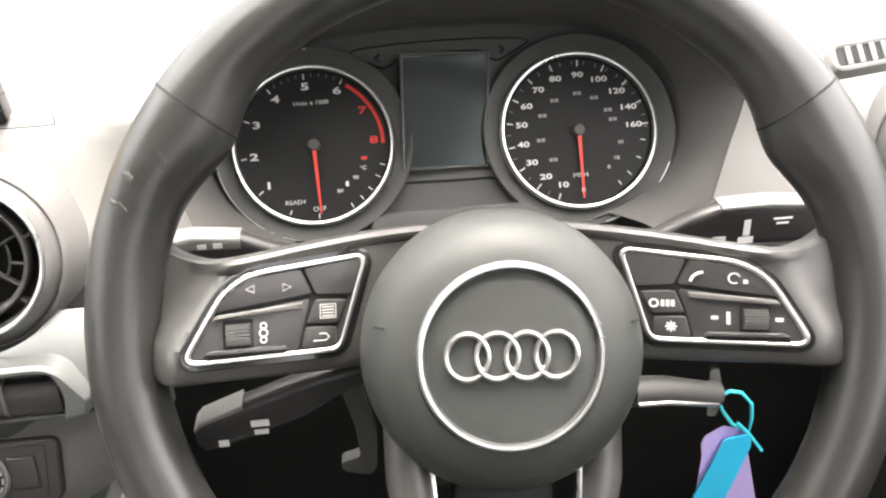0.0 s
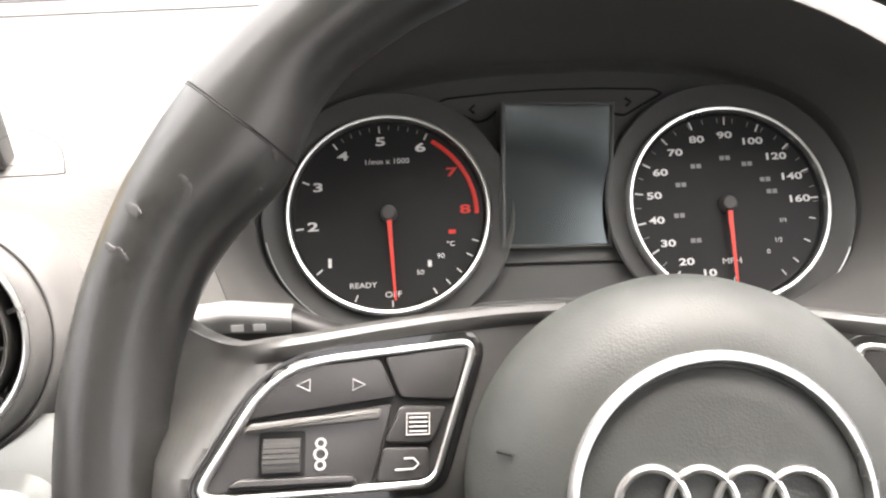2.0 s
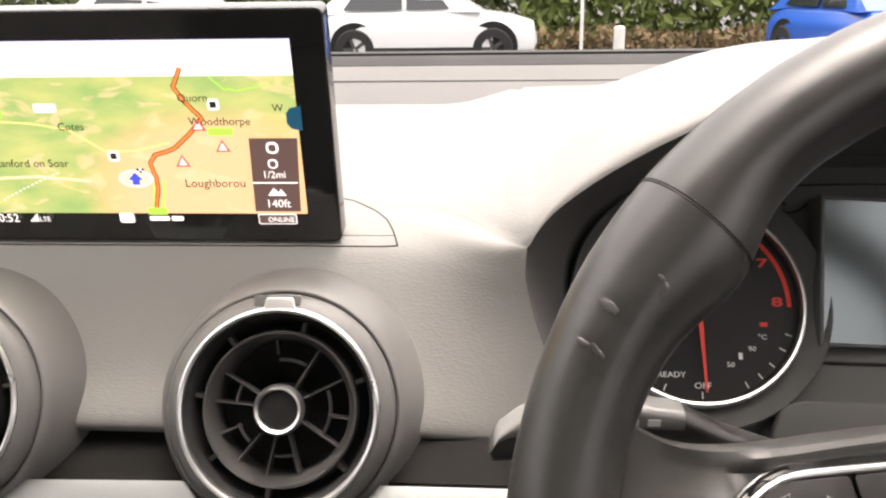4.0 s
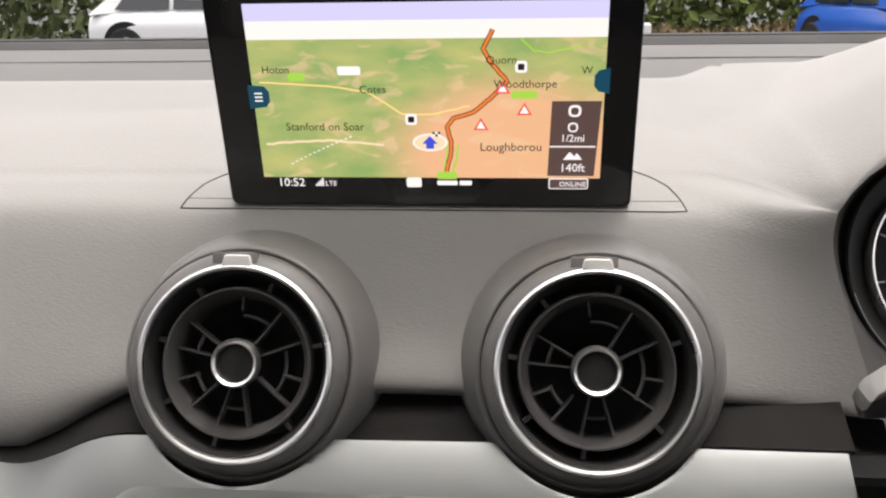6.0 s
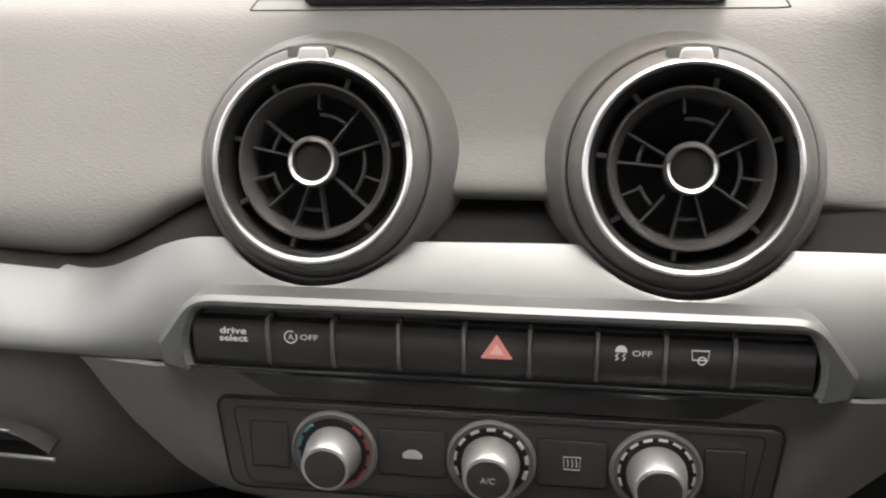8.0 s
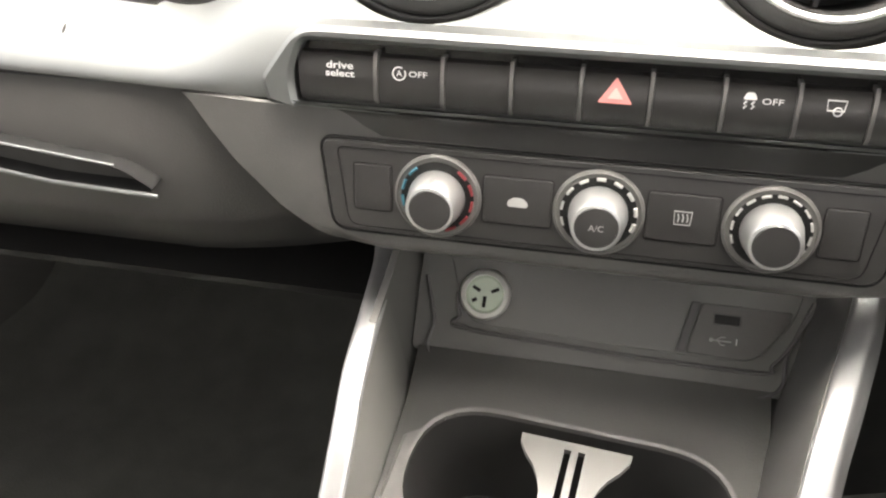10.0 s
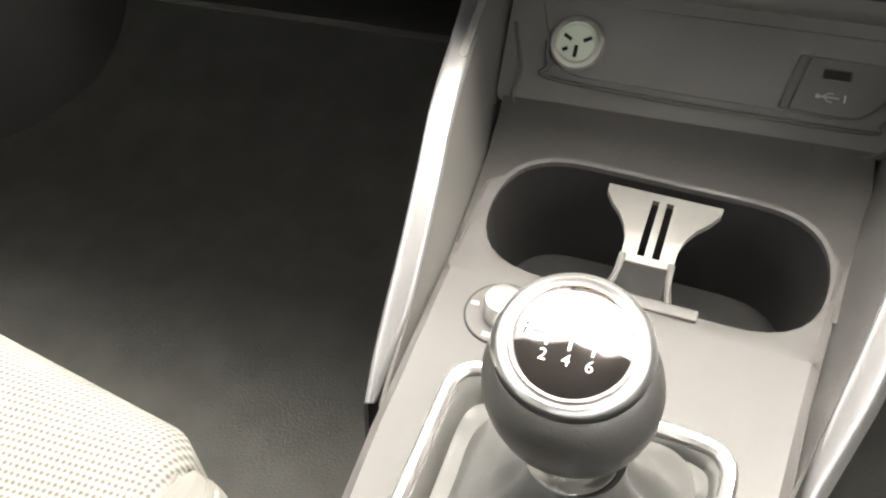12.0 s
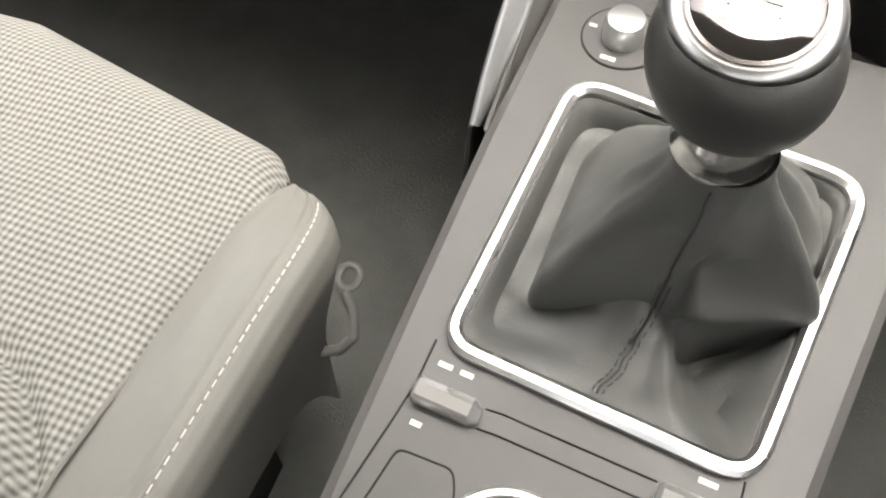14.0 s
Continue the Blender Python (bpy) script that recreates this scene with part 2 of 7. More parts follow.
def rounded(poly, r, n=5):
    """Rounds the corners of an outline. r may be a list."""
    out = []
    k = len(poly)
    for i in range(k):
        p, a, b = Vector(poly[i]), Vector(poly[i - 1]), Vector(poly[(i + 1) % k])
        da, db = (a - p), (b - p)
        rr = min(r[i] if isinstance(r, (list, tuple)) else r, da.length * 0.49, db.length * 0.49)
        s, e = p + da.normalized() * rr, p + db.normalized() * rr
        for j in range(n + 1):
            t = j / n
            out.append(tuple((1 - t) ** 2 * s + 2 * t * (1 - t) * p + t * t * e))
    return out


def rrect(w, h, r, n=5, cx=0.0, cy=0.0):
    return rounded([(cx - w / 2, cy - h / 2), (cx + w / 2, cy - h / 2), (cx + w / 2, cy + h / 2), (cx - w / 2, cy + h / 2)], r, n)


def inset(poly, d):
    """The outline moved inwards by d (outwards if negative); counter-clockwise outlines."""
    k = len(poly)
    area = sum(poly[i][0] * poly[(i + 1) % k][1] - poly[(i + 1) % k][0] * poly[i][1] for i in range(k))
    s = 1 if area > 0 else -1
    out = []
    for i in range(k):
        a, p, b = Vector(poly[i - 1]), Vector(poly[i]), Vector(poly[(i + 1) % k])
        u, v = (p - a).normalized(), (b - p).normalized()
        nu, nv = Vector((-u.y, u.x)) * s, Vector((-v.y, v.x)) * s
        m = nu + nv
        m = m / max(0.4, m.dot(nu)) if m.length > 1e-6 else nu
        out.append(tuple(p + m * d))
    return out


def slab(bm, poly, z0, z1, bev=0.0, base=True):
    """An outline raised from z0 to z1 with a softened upper edge."""
    rings = [[(*p, z0) for p in poly]]
    if bev > 0:
        for q in (0.0, 0.35, 0.7, 1.0):
            a = q * math.pi / 2
            rings.append([(*p, z1 - bev + bev * math.sin(a)) for p in inset(poly, bev * (1 - math.cos(a)) + 1e-6)])
    else:
        rings.append([(*p, z1) for p in poly])
    loops(bm, rings, True, base, True)
    return bm


def frame_ring(bm, outer, inner, z0, z1, bev=0.0005):
    """A frame between two outlines of equally many points."""
    o1, i1 = inset(outer, bev), inset(inner, -bev)
    loops(bm, [[(*p, z0) for p in outer], [(*p, z1 - bev) for p in outer], [(*p, z1) for p in o1], [(*p, z1) for p in i1], [(*p, z1 - bev) for p in inner], [(*p, z0) for p in inner], [(*p, z0) for p in outer]])
    bmesh.ops.remove_doubles(bm, verts=bm.verts, dist=1e-7)
    return bm


def sheet(bm, f, us, vs):
    """A surface from a function of two numbers."""
    g = [[bm.verts.new(f(u, v)) for v in vs] for u in us]
    for a, b in zip(g, g[1:]):
        for i in range(len(vs) - 1):
            bm.faces.new((a[i], b[i], b[i + 1], a[i + 1]))
    return bm


def block(bm, a, b):
    """A box between two corners."""
    (x0, y0, z0), (x1, y1, z1) = a, b
    loops(bm, [[(x0, y0, z), (x1, y0, z), (x1, y1, z), (x0, y1, z)] for z in (z0, z1)], True, True, True)
    return bm


def solid(bm, d):
    """Gives an open surface a thickness."""
    bmesh.ops.recalc_face_normals(bm, faces=bm.faces)
    bmesh.ops.solidify(bm, geom=bm.faces[:], thickness=d)
    return bm


def lerp(a, b, t):
    return a + (b - a) * t


def line(xs, ys, x):
    """Piecewise straight line through (xs, ys)."""
    return float(np.interp(x, xs, ys))


def smooth_line(xs, ys, x):
    """A softened piecewise line."""
    return sum(float(np.interp(x + d, xs, ys)) for d in (-0.012, -0.006, 0, 0.006, 0.012)) / 5


def lettering(text, size, parent, material, x, y, z, turn=0.0, wide=1.0, name="lettering", bold=0.0):
    """Flat printed characters, centred on a place."""
    cu = bpy.data.curves.new(name, "FONT")
    cu.body, cu.size, cu.align_x, cu.align_y, cu.extrude = text, size, "CENTER", "CENTER", 0.00008
    cu.resolution_u, cu.offset = 3, bold
    tmp = bpy.data.objects.new("tmp", cu)
    me = bpy.data.meshes.new_from_object(tmp)
    bpy.data.objects.remove(tmp)
    me.transform(pose(x, y, z, 0, 0, turn) @ Matrix.Diagonal((wide, 1, 1, 1)))
    me.name = name
    me.materials.clear()
    me.materials.append(material)
    ob = new(name, me)
    ob.parent = parent
    return ob


def bars(bm, x, y, z, w, h, n=1, gap=0.25):
    """Plain printed bars in place of unreadable marks."""
    step = w / n
    for k in range(n):
        x0 = x - w / 2 + k * step
        block(bm, (x0, y - h / 2, z), (x0 + step * (1 - gap), y + h / 2, z + 0.00012))
    return bm


def even_poly(poly, n):
    """n points evenly spaced along a closed outline."""
    k = len(poly)
    pts = [Vector(p) for p in poly]
    ln = [(pts[(i + 1) % k] - pts[i]).length for i in range(k)]
    cum = [0.0]
    for v in ln:
        cum.append(cum[-1] + v)
    out = []
    for j in range(n):
        d = cum[-1] * j / n
        i = max(q for q in range(k) if cum[q] <= d + 1e-12)
        out.append(tuple(pts[i].lerp(pts[(i + 1) % k], (d - cum[i]) / max(ln[i], 1e-9))))
    return out


def arc(r, a0, a1, n, z=0.0, cx=0.0, cy=0.0):
    return [(cx + r * math.cos(radians(lerp(a0, a1, k / n))), cy + r * math.sin(radians(lerp(a0, a1, k / n))), z) for k in range(n + 1)]

# ---- the car's shell ----
EDGE_X, EDGE_Z = [-0.75, -0.40, -0.26, -0.195, -0.148, -0.03, 0.03, 0.19, 0.75], [-0.048, -0.051, -0.055, -0.0595, -0.037, -0.036, -0.035, -0.035, -0.045]


def trim_top(x):
    return smooth_line(EDGE_X, EDGE_Z, x)


def pad_low(x):
    """Lower edge of the soft dash face: it meets the trim on the passenger's side and leaves a dark wedge in the middle."""
    return smooth_line([-0.75, -0.40, -0.26, -0.20, -0.14, 0.75], [-0.046, -0.049, -0.053, -0.056, -0.0235, -0.026], x)


def base_profile(x):
    """The plain dash section: face, then top."""
    zb = pad_low(x)
    side = max(0.0, abs(x) - 0.5)
    low = max(0.0, -0.026 - zb)
    face = [(0.034, zb - 0.002), (0.0225 - 0.30 * low, zb - 0.0005), (0.0190 - 0.20 * low, zb + 0.0075 + 0.45 * low), (0.0335, 0.002), (0.0495, 0.0285), (0.0605, 0.0462), (0.0695, 0.0558), (0.0840, 0.0624)]
    top = [(0.096, 0.0662), (0.105, 0.0695), (0.128, 0.0765), (0.150, 0.083), (0.175, 0.0892), (0.205, 0.0958), (0.236, 0.1015), (0.244, 0.098)]
    return [(y + 0.5 * side * side, z - 0.35 * side * side) for y, z in face], [(y + 0.5 * side * side, z - 0.35 * side * side) for y, z in top]


# lip of the instrument hood: (x, y, z) from the driver's left foot of it over the top
LIP = [(0.225, 0.016, -0.060), (0.2035, 0.034, -0.003), (0.1938, 0.044, 0.031), (0.1832, 0.045, 0.0595), (0.2055, 0.045, 0.0825), (0.230, 0.045, 0.0992), (0.2654, 0.045, 0.1185), (0.302, 0.045, 0.1305), (0.335, 0.045, 0.1370), (0.372, 0.045, 0.1390)]
LIP = LIP + [(0.744 - x, y, z) for x, y, z in LIP[-2::-1]]


def lip_at(u):
    k = u * (len(LIP) - 1)
    return tuple(sum(float(np.interp(k + d, range(len(LIP)), [p[i] for p in LIP])) for d in (-0.8, -0.45, -0.2, 0, 0.2, 0.45, 0.8)) / 7 for i in range(3))


U0 = 3 / 18
LIP_LOW = [lip_at(U0 * k / 20) for k in range(21)]


def hood_top(ly, lz):
    """The hood's section behind its lip, falling to the shelf."""
    pts = [(ly, lz + 0.0005), (ly + 0.002, lz + 0.0042), (ly + 0.010, lz + 0.0072), (ly + 0.035, lz + 0.0100), (ly + 0.085, lz + 0.0130), (ly + 0.150, lz + 0.0070), (ly + 0.230, lz - 0.0010), (0.318, 0.1040)]
    return [(y, max(z, 0.0625 + 0.16 * (y - 0.05)) if y < 0.3 else z) for y, z in pts]


def pad_column(x):
    """One section of the pad; near the hood the face swells out to its lip."""
    face, top = base_profile(x)
    xm = 0.372 - abs(x - 0.372)
    e = LIP_LOW[-1]
    hood = hood_top(e[1], e[2])
    zs = [-0.032, -0.029, -0.023, 0.000, 0.019, 0.034, 0.048, 0.0595]
    out = []
    for k, ((y, z), zt) in enumerate(zip(face, zs)):
        x0 = lerp(0.110, 0.122, k / 7)
        q = min(1.0, max(0.0, (xm - x0) / (e[0] - x0)))
        q = lerp(q ** 1.3, q * q * (3 - 2 * q), 0.6)
        ez = lerp(z, zt, q)
        lx, lyy = float(np.interp(ez, [p[2] for p in LIP_LOW], [p[0] for p in LIP_LOW])), float(np.interp(ez, [p[2] for p in LIP_LOW], [p[1] for p in LIP_LOW]))
        sx = q * q * (lx - e[0]) * (1 if x < 0.372 else -1)
        out.append((x + sx, lerp(y, lyy, q), ez))
    for (y, z), (yh, zh) in zip(top, hood):
        out.append((x, lerp(y, yh, q ** 1.8), lerp(z, zh, q ** 1.8)))
    return out


def hood_column(u):
    x, y, z = lip_at(u)
    return [(x, yy, zz) for yy, zz in hood_top(y, z)]


def refined(col, n=5):
    """Smooths a section with a spline through its points."""
    pts = [Vector(p) for p in col]
    out = []
    for i in range(len(pts) - 1):
        p0, p1, p2, p3 = pts[max(i - 1, 0)], pts[i], pts[i + 1], pts[min(i + 2, len(pts) - 1)]
        for k in range(n):
            t = k / n
            out.append(0.5 * ((2 * p1) + (p2 - p0) * t + (2 * p0 - 5 * p1 + 4 * p2 - p3) * t * t + (3 * p1 - p0 - 3 * p2 + p3) * t ** 3))
    return out + [pts[-1]]


dash = thing("dashboard", "grey grained soft dashboard with a silver trim band", "dashboard")
EX = LIP_LOW[-1][0]
LEFT_X = [-0.74 + 0.02 * k for k in range(41)] + [0.07 + (EX - 0.07) * k / 24 for k in range(25)]
LEFT_X = sorted(set(LEFT_X + [s * (0.014 + 0.0034 * k) for k in range(40) for s in (-1, 1)]))
LEFT_X = [x for x in LEFT_X if x < EX - 0.0004] + [EX]
RIGHT_X = sorted(set([0.744 - x for x in LEFT_X if x > 0.01] + [0.742]))
pad_bm = bmesh.new()
cols_ = [[pad_bm.verts.new(p) for p in refined(pad_column(x))] for x in LEFT_X]
NF = 7 * 5 + 5
for a, c in zip(cols_, cols_[1:]):
    for k in range(len(a) - 1):
        pad_bm.faces.new((a[k], c[k], c[k + 1], a[k + 1]))
right_ = [[pad_bm.verts.new(p) for p in refined(pad_column(x))] for x in RIGHT_X]
mid_ = [[pad_bm.verts.new(p) for p in refined(hood_column(lerp(U0, 1 - U0, k / 72)))] for k in range(1, 72)]
# the further behind the lip, the more gently the hood swells out of the pad
across = [c[NF:] for c in cols_] + mid_ + [c[NF:] for c in right_]
cx_ = np.array([c[10].co.x for c in across])
dx_ = np.gradient(cx_)
for r_ in range(1, len(across[0])):
    sig = 0.040 * min(1.0, (r_ / 24.0) ** 1.1)
    zz_ = np.array([c[r_].co.z for c in across])
    w_ = np.exp(-((cx_[:, None] - cx_[None, :]) / sig) ** 2) * dx_[None, :]
    for c, z in zip(across, (w_ @ zz_) / w_.sum(1)):
        c[r_].co.z = float(z)
for a, c in zip(right_, right_[1:]):
    for k in range(len(a) - 1):
        pad_bm.faces.new((a[k], c[k], c[k + 1], a[k + 1]))
mid_ = [cols_[-1][NF:]] + mid_ + [right_[0][NF:]]
for a, c in zip(mid_, mid_[1:]):
    for k in range(len(a) - 1):
        pad_bm.faces.new((a[k], c[k], c[k + 1], a[k + 1]))
VENTS = [tilted(-0.082, -0.0008, 0.0004, 21.5), tilted(0.0808, 0.0002, 0.0002, 21.5), tilted(0.700, 0.034, 0.000, 21.5)]


def punched(bm, r=0.0548):
    """Cuts the round vent holes."""
    gone = []
    for f in bm.faces:
        c = f.calc_center_median()
        for m in VENTS:
            p = m.inverted() @ c
            if abs(p.z) < 0.09 and max(math.hypot(w.x, w.y) for w in (m.inverted() @ v.co for v in f.verts)) < r:
                gone.append(f)
                break
    bmesh.ops.delete(bm, geom=gone, context="FACES")
    for v in bm.verts:
        if v.is_boundary:
            for m in VENTS:
                p = m.inverted() @ v.co
                q = math.hypot(p.x, p.y)
                if abs(p.z) < 0.09 and r - 0.0075 < q < r + 0.0005:
                    p.x, p.y = p.x * r / q, p.y * r / q
                    v.co = m @ p
    return bm


part("upper_pad", punched(pad_bm), M_PAD, dash, "grained grey soft-touch upper pad with the instrument hood")
XS = [-0.74 + 0.005 * k for k in range(297)]
# near-black sheet stands in for the shade under the instruments
part("cluster_floor", solid(sheet(bmesh.new(), lambda x, s: (x, lerp(0.0, 0.10, s), lerp(-0.052, -0.062, s)), [0.165, 0.37, 0.58], [0, 0.5, 1]), 0.004), M_VOID, dash, "near-black sheet painted as shade below the instruments")
part("shelf_line", tube(bmesh.new(), [(x, 0.345, 0.1055 - 0.004 * x * x) for x in (-0.7 + 0.05 * k for k in range(29))], 0.0007, seg=6), M_CONSOLE, dash, "fine pale line along the shelf")
part("windscreen_shelf", solid(sheet(bmesh.new(), lambda x, s: (x, lerp(0.226, 0.44, s), lerp(0.0925, 0.1085, s ** 0.9) + 0.003 * math.sin(math.pi * s)), XS[::4], [k / 10 for k in range(11)]), 0.004), M_SHELF, dash, "smooth grey shelf below the windscreen")
# strip between pad and trim, coloured near black in place of real shade
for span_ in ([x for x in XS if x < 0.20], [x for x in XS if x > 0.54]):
    part("shadow_gap", solid(punched(sheet(bmesh.new(), lambda x, s: (x, lerp(0.004, 0.040, s), lerp(trim_top(x) - 0.004, pad_low(x) + 0.004, s)), span_, [k / 8 for k in range(9)])), 0.003), M_GAP, dash, "recessed strip above the trim with its shade painted in")


def trim_point(x, s):
    zt = trim_top(x)
    zl = smooth_line([-0.75, -0.27, -0.15, 0.75], [-0.067, -0.0805, -0.0835, -0.0835], x)
    y = -0.002 + 0.010 * min(1.0, max(0.0, (-0.17 - x) / 0.05)) * (1 - s) ** 2 - 0.0345 * math.sin(min(1, s * 1.02) * math.pi / 2) ** 0.9
    return (x, y + 0.0 * x, lerp(zt, zl, s))


part("trim_band", solid(punched(sheet(bmesh.new(), trim_point, [-0.74 + 0.0025 * k for k in range(373)], [k / 60 for k in range(61)]), 0.0552), 0.003), M_SILVER, dash, "matt silver decorative band")


# lower dash: glove box side, middle stack and driver's knee panel
def stack_edge(v):
    """Half width of the middle stack, narrowing downwards in an S."""
    return line([-0.115, -0.10, -0.085, -0.07, -0.05, -0.035, -0.022, -0.0175], [0.098, 0.104, 0.122, 0.145, 0.166, 0.178, 0.187, 0.192], v)


FACE = tilted(0, -0.0393, -0.0645, 9.1)
VV = [-0.0190 - 0.0720 * k / 30 for k in range(31)]
stack = sheet(bmesh.new(), lambda v, s: FACE @ Vector((stack_edge(v) * s, v, -0.0010 - 0.006 * max(0, abs(s) - 0.8) / 0.2 - 60.0 * max(0.0, -0.077 - v) ** 2 - 0.6 * max(0.0, -0.084 - v))), VV, [-1 + k / 20 for k in range(41)])
part("middle_panel", solid(stack, 0.004), M_DARK, dash, "dark plastic middle section of the dash")


def glove_point(x, s):
    d = min(1.0, max(0.0, (-0.10 - x) / 0.12))
    y = lerp(-0.034, -0.012, s) + 0.016 * math.sin(math.pi * s) * -1
    z = lerp(-0.083, -0.205, s)
    return (x, y + 0.040 * (1 - d) ** 1.5 + 0.05 * max(0, s - 0.6), z)


part("glove_box_face", solid(sheet(bmesh.new(), glove_point, [-0.74 + 0.02 * k for k in range(33)], [k / 24 for k in range(25)]), 0.004), M_DARKPAD, dash, "dark grained glove compartment face")
bm = bmesh.new()
slot = [(-0.40, -0.112), (-0.30, -0.1125), (-0.222, -0.1205), (-0.205, -0.132), (-0.26, -0.131), (-0.33, -0.122), (-0.42, -0.117)]
loops(bm, [[(x, -0.049, z) for x, z in rounded(slot, 0.006, 3)], [(x, -0.030, z + 0.002) for x, z in rounded(slot, 0.006, 3)]], True, False, True)
part("slot_recess", bm, M_VOID, dash, "dark slot in the glove compartment")
part("trim_scuff", tube(bmesh.new(), [(-0.2478, -0.0255, -0.0600), (-0.2483, -0.0270, -0.0620), (-0.2490, -0.0279, -0.0637)], [0.0004, 0.0008, 0.0004], seg=6), M_HOUS, dash, "small dark scuff on the trim")
# silver tubes draw the highlights along both edges of the slot
part("slot_edge", tube(bmesh.new(), [(-0.42, -0.0485, -0.1185), (-0.33, -0.0490, -0.123), (-0.26, -0.0495, -0.1315), (-0.205, -0.0495, -0.1335)], 0.0011, seg=8), M_SILVER, dash, "silver line painted as the highlight on the slot's lower edge")
part("slot_upper_edge", tube(bmesh.new(), [(-0.42, -0.048, -0.110), (-0.30, -0.0485, -0.1115), (-0.225, -0.049, -0.119)], 0.0007, seg=8), M_SILVER, dash)
# runs almost to the floor in black, as painted shade over the driver's footwell
part("knee_panel", solid(sheet(bmesh.new(), lambda x, s: (x, lerp(-0.012, 0.20, s) + 0.03 * min(1.0, max(0.0, (x - 0.2) / 0.1)), lerp(-0.084, -0.55, s)), [0.16 + 0.02 * k for k in range(30)], [k / 12 for k in range(13)]), 0.004), M_BLACK, dash, "black knee panel below the wheel, carried down as footwell shade")
part("under_tray", solid(sheet(bmesh.new(), lambda x, s: (x, lerp(-0.02, 0.40, s), lerp(-0.205, -0.19, s)), [-0.74, -0.11], [0, 0.5, 1]), 0.004), M_BLACK, dash)

# floor, bulkhead, doors, roof
fl = bmesh.new()
sheet(fl, lambda x, y: (x, y, -0.57 + 0.30 * max(0.0, (y - 0.20) / 0.4) ** 1.3 + 0.004 * noise.noise((x * 9, y * 9, 0))), [-0.80 + 0.05 * k for k in range(33)], [-1.9 + 0.05 * k for k in range(51)])
tagged(part("floor", solid(fl, 0.01), M_CARPET), "dark carpeted car floor and footwells", "floor", kind="structure")
hump = bmesh.new()
loops(hump, [[(x, y, z) for x, y in rounded([(-0.80, 0.19 + d), (-0.70 - d, 0.20 + d), (-0.595 - d, 0.30 + d), (-0.62 - d, 0.62), (-0.80, 0.62)], [0.01, 0.04, 0.05, 0.02, 0.01], 5)] for z, d in ((-0.58, 0.0), (-0.42, 0.012), (-0.32, 0.03), (-0.29, 0.06))], True, False, True)
tagged(part("wheel_arch_cover", hump, M_DARKPAD), "dark carpeted wheel arch cover in the footwell", "wheel arch cover", kind="structure")
tagged(part("bulkhead", block(bmesh.new(), (-0.8, 0.60, -0.60), (0.8, 0.63, 0.108)), M_BLACK), "black bulkhead behind the dashboard", "wall", kind="structure")


def door_side(s, name):
    d = thing(name, "dark lower door with a grey armrest panel", "car door", kind="structure")
    x0, x1 = (0.75, 0.81) if s > 0 else (-0.81, -0.75)
    part("door_panel", block(bmesh.new(), (x0, -1.9, -0.6), (x1, 0.62, 0.05)), M_DARKPAD, d)
    part("window_frame_bar", tube(bmesh.new(), [(s * 0.77, 0.62, 0.06), (s * 0.70, 0.30, 0.24), (s * 0.60, -0.20, 0.44)], 0.028, seg=10), M_LINING, d, "pale covered windscreen pillar")
    part("middle_pillar", block(bmesh.new(), (s * 0.70 - 0.02, -0.80, 0.05), (s * 0.70 + 0.02, -0.68, 0.45)), M_LINING, d, "pale door pillar")
    return d


door_side(1, "door_1")
door_side(-1, "door_2")
rf = bmesh.new()
sheet(rf, lambda x, y: (x, y, 0.47 - 0.12 * x * x - 0.02 * (y + 1) ** 2), [-0.66 + 0.06 * k for k in range(23)], [-1.9 + 0.1 * k for k in range(18)])
tagged(part("ceiling", solid(rf, 0.02), M_LINING), "pale cloth headlining", "ceiling", kind="structure")
tagged(part("rear_wall", block(bmesh.new(), (-0.8, -1.93, -0.6), (0.8, -1.88, 0.12)), M_DARKPAD), "dark rear bench backrest closing the cabin", "wall", kind="structure")
ws = part("window_1", solid(sheet(bmesh.new(), lambda x, s: (x * lerp(1, 0.82, s), lerp(0.60, -0.22, s) - 0.25 * x * x, lerp(0.104, 0.455, s)), [-0.74 + 0.074 * k for k in range(21)], [k / 8 for k in range(9)]), 0.004), M_GLASS)
ws.visible_shadow = False
tagged(ws, "clear raked windscreen glass", "windscreen", kind="structure")
tagged(part("windscreen_border", sheet(bmesh.new(), lambda x, s: (x, lerp(0.44, 0.60, s), 0.1090 + 0.0035 * min(s, 0.38) / 0.38 - 0.012 * max(0.0, s - 0.38)), [-0.74 + 0.074 * k for k in range(21)], [0, 0.19, 0.38, 0.6, 1]), M_VOID), "black ceramic border at the windscreen foot", "trim", kind="structure")

# ---- outside: car park, hedge and parked cars ----
M_TARMAC = mat("wet_tarmac", (0.07, 0.07, 0.07), 0.7, var=0.25, scale=3, bump=0.5, bscale=120)
gr = bmesh.new()
sheet(gr, lambda x, y: (x, y, -1.28), [-400, -60, -20, -8, 8, 20, 60, 400], [-400, -60, -10, 5, 20, 60, 400])
tagged(part("ground", gr, M_TARMAC), "grey tarmac car park ground", "ground", kind="structure")


